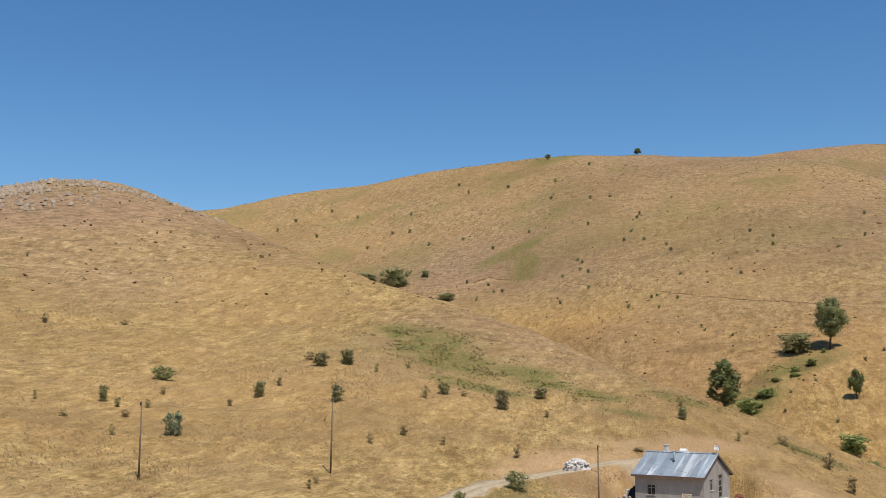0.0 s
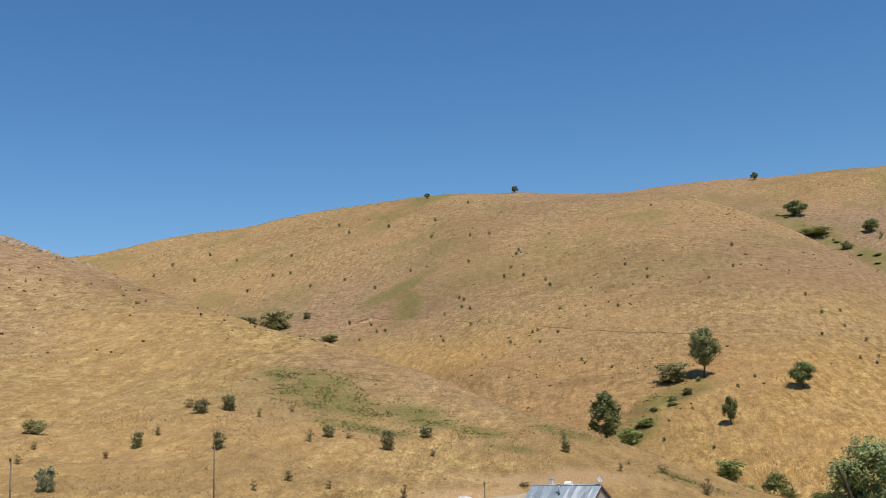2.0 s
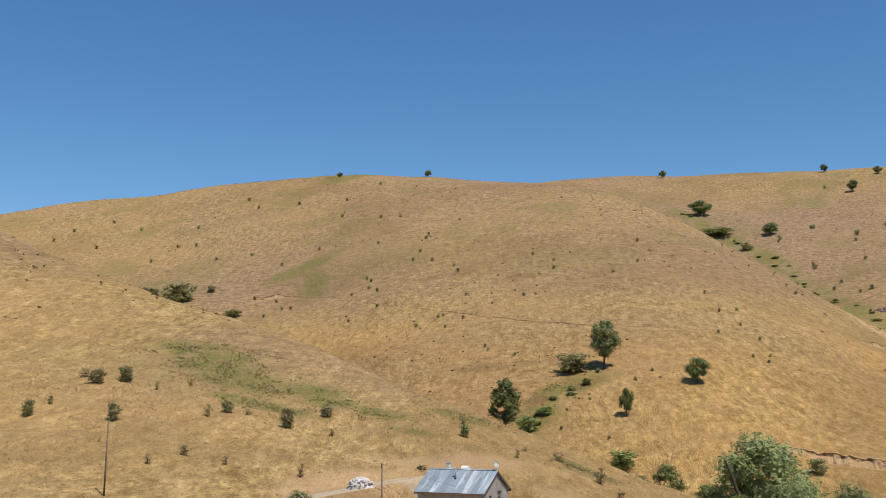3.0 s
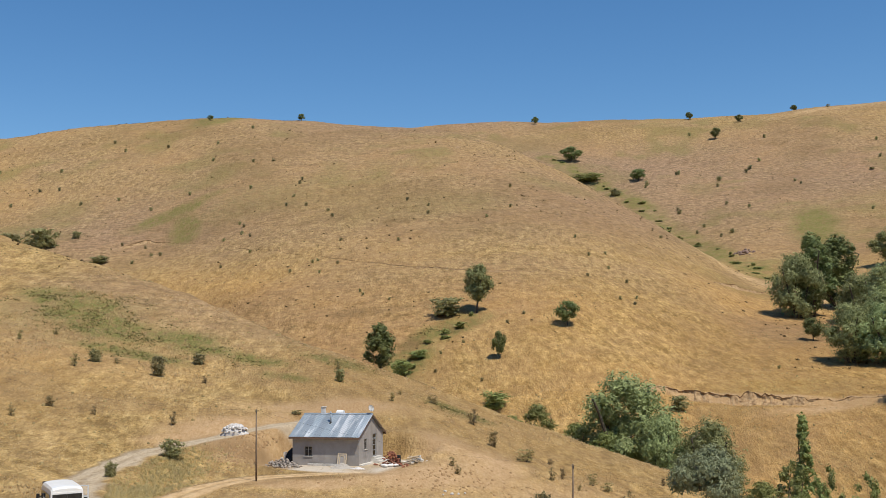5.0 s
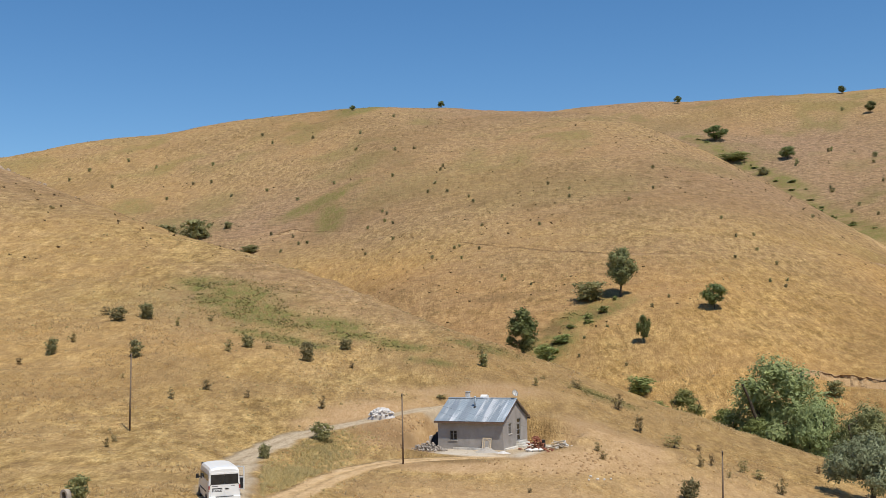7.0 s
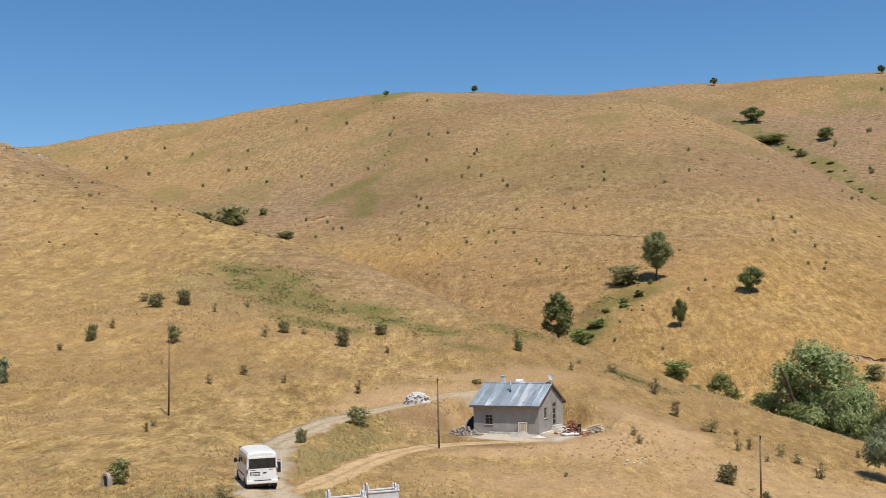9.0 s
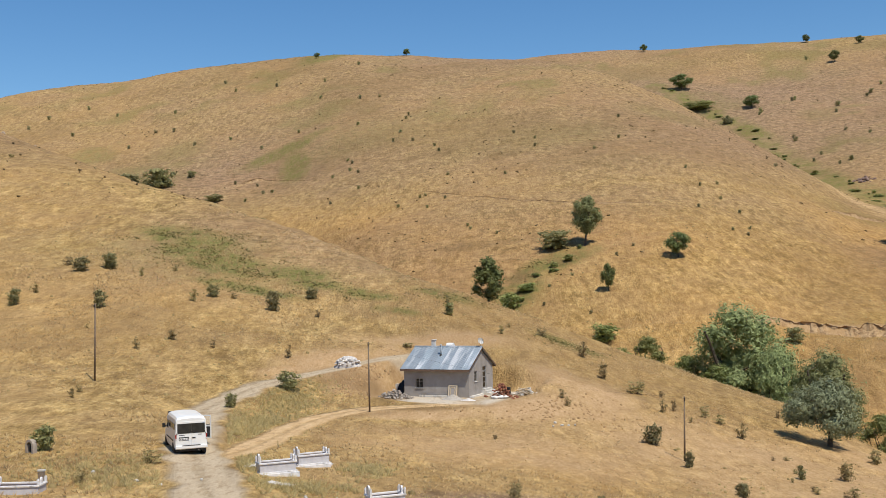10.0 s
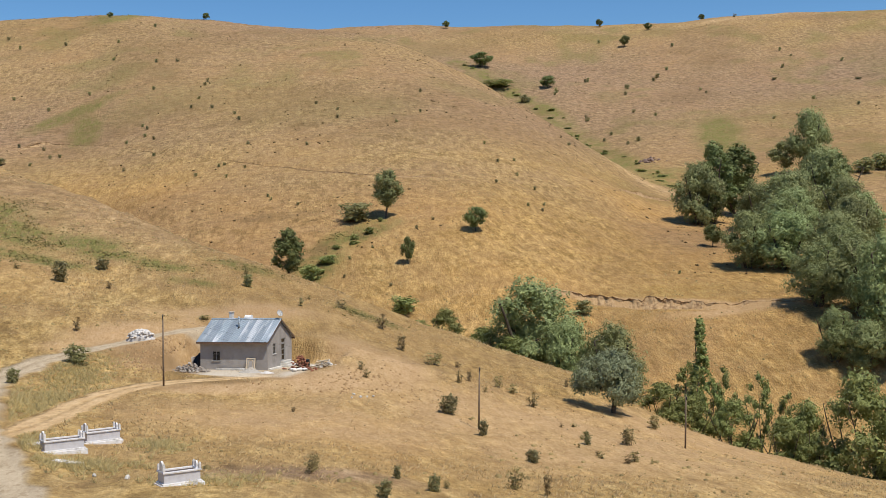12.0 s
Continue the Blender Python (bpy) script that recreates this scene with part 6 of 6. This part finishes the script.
FAR_C = [
    (68.6, 287.4, 1.26, 1.26), (66, 273.7, 1.2, 1.2), (57.7, 261.7, 1.14, 1.14), (7.6, 255.4, 1.09, 1.09), (36.7, 232.1, 1, 1), (32.2, 227.2, 0.98, 0.98),
    (61.9, 245.8, 1.08, 1.08), (66.5, 248.8, 1.1, 1.1), (67.8, 262.4, 1.16, 1.16), (64.8, 243.5, 1.08, 1.08), (21.8, 218.4, 0.94, 0.94), (62.8, 300, 1.31, 1.31),
    (165, 466.7, 2.11, 2.11), (189.7, 526.9, 2.39, 2.39), (188.4, 605.4, 2.71, 2.71), (223.4, 685.5, 3.08, 3.08), (200.1, 568.3, 2.57, 2.57), (226.3, 593.3, 2.71, 2.71),
    (163, 581.6, 2.58, 2.58), (167.2, 536.5, 2.4, 2.4), (167.1, 496.1, 2.24, 2.24), (160, 485.3, 2.18, 2.18), (1.3, 262.5, 1.12, 1.12), (0.6, 265, 1.13, 1.13),
    (23.4, 200.6, 0.86, 0.86), (16.7, 213.8, 0.92, 0.92), (15, 207, 0.89, 0.89), (83.2, 205.3, 0.95, 0.95),
]
FAR_D = [
    (323.9, 692.5, 3.26, 2.86), (259.5, 646.3, 2.97, 2.97), (240.9, 609.6, 2.8, 2.8), (195.9, 511.8, 2.34, 2.34), (205.5, 580.7, 3.95, 3.29), (230.7, 599.1, 4.11, 3.43),
    (237.1, 550.6, 2.24, 2.24), (307.9, 596.8, 2.15, 2.87), (276.9, 501.6, 3.06, 2.45), (328, 561.8, 2.78, 2.78), (281.8, 553.4, 4.64, 1.66), (308.9, 584.9, 2.12, 1.77),
    (318.1, 528.1, 4.61, 1.65), (170.8, 468.3, 3.19, 2.66), (165.8, 530.2, 3.56, 2.97), (238.5, 468.8, 2.25, 2.25), (236.4, 541.7, 1.89, 1.89), (164.9, 585.2, 3.25, 3.89),
    (190.2, 606.9, 2.72, 3.4), (284.1, 472.1, 2.35, 2.35), (295.8, 570.3, 2.74, 2.74),
]


def scatter(rows, protos, fresh_labels, group, scale=1.0):
    for i, (x, y, w, h) in enumerate(rows):
        p, used = protos[i % len(protos)]
        ob = plant(p, not used, x, y, max(0.35, h * scale), max(0.35, 1.2 * w * scale), 47 * i, fresh_labels[i % len(fresh_labels)], 1.6, 1.6, 0.05)
        tagged(ob, group=group)
        protos[i % len(protos)][1] = True


greens = [[shrub("shrub", 30 + i, M_SHRUB, 1300, 0.13, "green shrub"), False] for i in range(4)]
drys = [[shrub("dry_shrub", 40 + i, M_DRY, 520, 0.11, "dry shrub", sparse=True), False] for i in range(4)]
pales = [[shrub("shrub", 50, M_GREY, 900, 0.15, "pale shrub"), False]]
darks = [[shrub("shrub", 60 + i, M_SHRUB, 220, 0.22, "dark shrub"), False] for i in range(3)]
scatter(GREEN_A + GREEN_C + GREEN_D, greens, ["bushy green shrub growing on the dry grassy slope"], "green shrubs on the slope")
scatter(PALE_D, pales, ["dense silvery-green shrub standing on the dry slope"], "green shrubs on the slope")
scatter(DRY_A + DRY_B + DRY_C + DRY_D, drys, ["sparse brownish withered shrub on the dry slope"], "withered shrubs on the slope")
scatter(FAR_A + FAR_B + FAR_C + FAR_D, darks, ["small dark thorny shrub dotting the far hillside"], "dark shrubs on the far hills", 0.82)
FRESH_BUSHES = [(8.6, 208.0, 4.0, 3.2), (12.5, 214.0, 3.4, 1.8), (24.0, 190.0, 5.5, 3.2), (135.7, 605.5, 16.5, 4.8)]
BUSHES = [(19.4, 236.7, 7.5, 4.4), (144.2, 573.0, 7.0, 4.8), (-108.1, 374.5, 9.5, 7.5), (-121.0, 380.0, 8.0, 5.0), (-84.4, 355.0, 6.2, 2.6), (-99.6, 383.5, 3.0, 2.6), (56.4, 184.9, 2.9, 2.6), (-115, 378, 5, 3), (24, 168, 5, 3.5), (31, 162, 6, 4), (213, 349, 9, 5.6), (221, 352, 8, 6.4)]
big = [[shrub("bush", 70 + i, M_SHRUB, 1700, 0.12, "bush"), False] for i in range(3)]
gully_line = dense([(124, 652), (133, 632), (141, 598), (152, 550), (153, 505), (152, 462), (152, 412), (141, 356)], 1.0)
herb = [[shrub("bush", 80 + i, M_FRESH, 320, 0.26, "bush"), False] for i in range(2)]
dice = random.Random(21)
GULLY = []
for k in range(6, len(gully_line), 9):
    gx_, gy_ = gully_line[k] + np.array([dice.uniform(-4, 4), dice.uniform(-9, 9)])
    GULLY.append((float(gx_), float(gy_), dice.uniform(1.2, 4.0), dice.uniform(0.4, 1.2)))
for k in range(9):
    GULLY.append((8 + 2.0 * k + dice.uniform(-2, 2), 206 + 3.4 * k + dice.uniform(-2, 2), dice.uniform(1.2, 3.0), dice.uniform(0.6, 1.5)))
scatter(GULLY, herb, ["low green bush along the damp gully floor"], "bushes in the gullies")
vivid = [[shrub("bush", 75 + i, M_FRESH, 1700, 0.12, "bush"), False] for i in range(2)]
scatter(FRESH_BUSHES, vivid, ["vivid green bush in the damp gully"], "bushes in the gullies")
scatter(BUSHES, big, ["broad dense green bush in the gully between dry slopes"], "bushes in the gullies")

# ---- grass, weeds, low scrub and loose rock that nobody could count ----
g = np.random.default_rng(77)


def fan_places(n, r0, r1, t0, t1, power=1.0):
    """Places spread over a sector of the ground."""
    r = np.sqrt(g.uniform(0, 1, n) ** power * (r1 * r1 - r0 * r0) + r0 * r0)
    t = np.radians(g.uniform(t0, t1, n))
    return r * np.sin(t), r * np.cos(t)


def clear_of_ways(x, y, road_gap=2.0, lane_gap=1.4):
    d1, d2 = near_line(x, y, ROAD_AT)[0], near_line(x, y, LANE_AT)[0]
    return (d1 > road_gap) & (d2 > lane_gap) & (pad_share(x, y) < 0.3)


def on_ground(x, y):
    return np.stack([x, y, ground(x, y) - 0.02], 1)


x, y = fan_places(74000, 42, 200, -50, 36, 1.1)
keep = clear_of_ways(x, y, 2.3, 1.6) & (g.random(len(x)) > 1.1 * spots(x, y, EARTH_SPOTS)) & (g.random(len(x)) > 0.88 * spots(x, y, [(24, 88, 20, 24, 40), (40, 98, 14, 14, 0), (3, 78, 14, 10, 90)])) & (wave(x, y, 7, 31) + 0.7 * wave(x, y, 2.2, 32) > -0.25)
x, y = x[keep], y[keep]
tall = 0.20 + 0.18 * np.clip(wave(x, y, 11, 33) + 0.4, 0, 1.4)
tagged(new("dry_grass", blades("dry_grass", on_ground(x, y), 0.7 * tall, 0.36 + 0 * x, 0.045 + 0 * x, g, M_STRAW, 4)), "straw-coloured tufts of dry grass covering the slopes", "grass", kind="stuff")
# taller weeds between the road and the lane, along the verges and round the graves
sets = []
for cx, cy, a, b, n in ((-16.3, 80, 3.2, 12, 1500), (-16.5, 96, 3.5, 7, 900), (-17.5, 55.5, 4, 3, 260), (-21, 58, 4, 4, 280), (-9.5, 55.5, 3, 2.2, 320), (-12.6, 60.5, 1.4, 4, 260), (-6.2, 62.5, 1.6, 3, 200), (-3, 52, 3, 2, 160)):
    u, v = g.normal(size=n), g.normal(size=n)
    sets.append(np.stack([cx + a * 0.5 * u, cy + b * 0.5 * v], 1))
p = np.concatenate(sets)
k = clear_of_ways(p[:, 0], p[:, 1], 2.2, 1.6)
p = p[k]
tagged(new("roadside_weeds", blades("roadside_weeds", on_ground(p[:, 0], p[:, 1]), g.uniform(0.12, 0.42, len(p)), 0.36 + 0 * p[:, 0], 0.014 + 0 * p[:, 0], g, M_WEED, 18)), "tall pale olive weeds between the gravel road and the lane", "weeds", kind="stuff")

# green herbs in the damp patches
sets = [np.stack([cx + a * 0.5 * g.normal(size=n) * math.sin(radians(t)) + b * 0.5 * g.normal(size=n) * math.cos(radians(t)), cy + a * 0.5 * g.normal(size=n) * math.cos(radians(t)) - b * 0.5 * g.normal(size=n) * math.sin(radians(t))], 1)
        for cx, cy, a, b, t, n in [(*o, int(14 * o[2] * o[3])) for o in GREEN_SPOTS if o[0] > -50 and math.hypot(o[0], o[1]) < 240]]
p = np.concatenate(sets)
p = p[wave(p[:, 0], p[:, 1], 2.5, 61) + 0.5 * wave(p[:, 0], p[:, 1], 0.9, 62) > -0.05]
tagged(new("green_herbs", blades("green_herbs", on_ground(p[:, 0], p[:, 1]), g.uniform(0.10, 0.28, len(p)), 0.34 + 0 * p[:, 0], 0.05 + 0 * p[:, 0], g, M_HERB, 6)), "low green herbs in damp patches of the dry slope", "herbs", kind="stuff")


def tussocks(name, places, sizes, material, label, category):
    """Low clumps: flattened five-sided lumps, joined."""
    n = len(places)
    ang = np.linspace(0, 2 * np.pi, 5, endpoint=False)
    ring = np.stack([np.cos(ang), np.sin(ang), 0 * ang], 1)
    s = sizes[:, None, None] * (1 + 0.35 * g.uniform(-1, 1, (n, 5, 1)))
    base = places[:, None] + ring[None] * s * 0.55 - np.array([0, 0, 0.08])
    mid = places[:, None] + ring[None] * s * 0.42 + np.stack([0 * s[..., 0], 0 * s[..., 0], 0.34 * s[..., 0]], -1)
    top = places[:, None] + np.array([0, 0, 1.0]) * sizes[:, None, None] * 0.55 + 0.1 * g.normal(size=(n, 1, 3)) * sizes[:, None, None]
    co = np.concatenate([base, mid, top], 1).reshape(-1, 3)
    tri = []
    for i in range(5):
        j = (i + 1) % 5
        tri += [(i, j, 5 + j), (i, 5 + j, 5 + i), (5 + i, 5 + j, 10)]
    tri = np.array(tri)
    allf = (tri[None] + 11 * np.arange(n)[:, None, None]).reshape(-1, 3)
    me = bpy.data.meshes.new(name)
    me.vertices.add(len(co))
    me.vertices.foreach_set("co", co.ravel())
    me.loops.add(allf.size)
    me.loops.foreach_set("vertex_index", allf.ravel().astype(np.int32))
    me.polygons.add(len(allf))
    me.polygons.foreach_set("loop_start", (np.arange(len(allf)) * 3).astype(np.int32))
    me.update(calc_edges=True)
    me.materials.append(material)
    return tagged(new(name, me), label, category, kind="stuff")


x, y = fan_places(26000, 190, 820, -40, 36)
k = wave(x, y, 60, 51) + 0.6 * wave(x, y, 17, 52) > -0.25
x, y = x[k], y[k]
size = 0.22 + 0.75 * g.random(len(x)) ** 4
tagged(new("far_scrub", blades("far_scrub", on_ground(x, y), 0.5 * size, 0.55 * size, 0.26 * size, g, M_SCRUB, 8)), "tiny dark scrub clumps dotted over the far hills", "scrub", kind="stuff")
x, y = fan_places(20000, 50, 330, -50, 36)
k = clear_of_ways(x, y) & (wave(x, y, 25, 53) + 0.6 * wave(x, y, 6, 54) > 0.12)
x, y = x[k], y[k]
tussocks("low_tussocks", on_ground(x, y), 0.10 + 0.32 * g.random(len(x)) ** 2, M_TUFT, "low brown tussocks scattered in the dry grass", "tussocks")
# scree on the knoll, outcrops, spoil on the yard's bank
rocks = []
for cx, cy, a, b, turn, n in ((-162, 219, 9, 9, 25, 620), (-150, 205, 16, 6, 40, 160), (-142, 236, 22, 4, 75, 320), (-141, 142, 8, 6, 40, 200)):
    u, v = g.normal(size=n) * a * 0.6, g.normal(size=n) * b * 0.6
    s, c = math.sin(radians(turn)), math.cos(radians(turn))
    rocks.append(np.stack([cx + u * s + v * c, cy + u * c - v * s], 1))
q = np.concatenate(rocks)
tussocks("scree", on_ground(q[:, 0], q[:, 1]), 0.3 + 1.4 * g.random(len(q)) ** 2, M_ROCK, "broken grey-brown rocks on the stony knoll", "rocks")
u, v = g.normal(size=1100), g.normal(size=1100)
x, y = np.concatenate([7 + 5 * u[:350], -10.5 + 1.6 * u[350:]]), np.concatenate([98 + 3.5 * v[:350], 105 + 3.0 * v[350:]])
k = clear_of_ways(x, y)
tussocks("spoil", on_ground(x[k], y[k]), g.uniform(0.06, 0.30, k.sum()), M_CLOD, "clods and small stones on the dug bank below the yard", "clods")


def cut_face(name, line, heights, setback, material, label, category="earth bank"):
    """A crumbling earth face along a line, with an uneven overhanging lip and a foot that spreads."""
    n, m = len(line), 10
    way = line / np.hypot(*line.T)[:, None]
    s = np.concatenate([[0], np.cumsum(np.hypot(*np.diff(line, axis=0).T))])
    heights = heights * np.clip(0.95 + 0.30 * wave(s, 0 * s, 5.0, 72) + 0.22 * wave(s, 0 * s, 1.7, 73) + 0.14 * wave(s, 0 * s, 0.6, 74), 0.3, 1.5)
    foot = ground(*(line + way * 0.3).T)
    co = np.zeros((n, m, 3))
    for j in range(m):
        f = j / (m - 1)
        crumble = wave(s, 0.35 * j + 0 * s, 1.9, 71) + 1.0 * wave(s, 0.22 * j + 0 * s, 0.8, 76) + 0.5 * wave(s, 0.2 * j + 0 * s, 0.35, 77)
        push = setback - 0.35 * (1 - f) ** 2 * heights + 0.30 * heights * f + 0.13 * heights * crumble - (0.08 * heights if j == m - 1 else 0)
        co[:, j, :2] = line + way * push[:, None]
        co[:, j, 2] = foot - 0.12 + (heights + 0.12) * f
    lip = co[:, -1:] + np.concatenate([way * 2.0, 0 * way[:, :1]], 1)[:, None]
    lip[:, 0, 2] = np.minimum(lip[:, 0, 2] + 0.1, ground(*lip[:, 0, :2].T) - 0.03)
    co = np.concatenate([co, lip], 1)
    m += 1
    ids = np.arange(n * m).reshape(n, m)
    quads = np.stack([ids[:-1, :-1], ids[1:, :-1], ids[1:, 1:], ids[:-1, 1:]], -1).reshape(-1, 4)
    me = bpy.data.meshes.new(name)
    me.from_pydata(co.reshape(-1, 3).tolist(), [], quads.tolist())
    me.materials.append(material)
    return tagged(new(name, me), label, category, kind="structure")


def finer(line, step):
    """The same line with places set more closely."""
    q = np.arange(0, len(line) - 1, step)
    return np.stack([np.interp(q, np.arange(len(line)), line[:, k]) for k in (0, 1)], 1)


def stepped(line, back):
    """How high the ground behind the line stands over its foot."""
    way = line / np.hypot(*line.T)[:, None]
    return np.maximum(ground(*(line + way * back).T) - ground(*(line + way * 0.3).T) + 0.04, 0.03)


fine_line = finer(BANK_AT[24:], 0.22)
cut_face("track_bank", fine_line, stepped(fine_line, 2.7), 1.35, M_BANK, "crumbling bare earth bank cut above the track")
cut_face("path_bank", finer(PATH_AT, 0.5), 0.55 * stepped(finer(PATH_AT, 0.5), 1.7), 0.7, M_BANK, "low earth edge of the old hillside path")
for points, tall in (([(100.7, 294), (106, 297), (110.5, 299), (116, 303), (122, 306.6)], 0.9), ([(-82, 366), (-77, 368.5), (-72, 369), (-66, 368)], 1.0)):
    edge_line = dense(points, 0.3)
    cut_face("erosion_edge", edge_line, tall * np.sin(np.linspace(0.25, 2.9, len(edge_line))), 0.4, M_BANK, "dark crumbling edge where the turf has slipped")
# the bare rocks beside the gully
outcrop = thing("rock_outcrop", spot(160, 426, 20), "brown-purple broken rock outcrop beside the gully", "rock outcrop")
dice = random.Random(31)
for i in range(34):
    u, v = dice.gauss(0, 2.6), dice.gauss(0, 2.2)
    w = dice.uniform(0.7, 2.2) * (1.2 - 0.1 * math.hypot(u, v))
    m = outcrop.matrix_world @ Matrix.Translation((u, v, 0))
    z = ground_z(m.translation.x, m.translation.y) - outcrop.matrix_world.translation.z
    part("rock", lump(dice, (w, w * 0.8, w * 0.9), 0.8, 1, at=(u, v, z + 0.12 * w)), M_OUTCROP, outcrop)
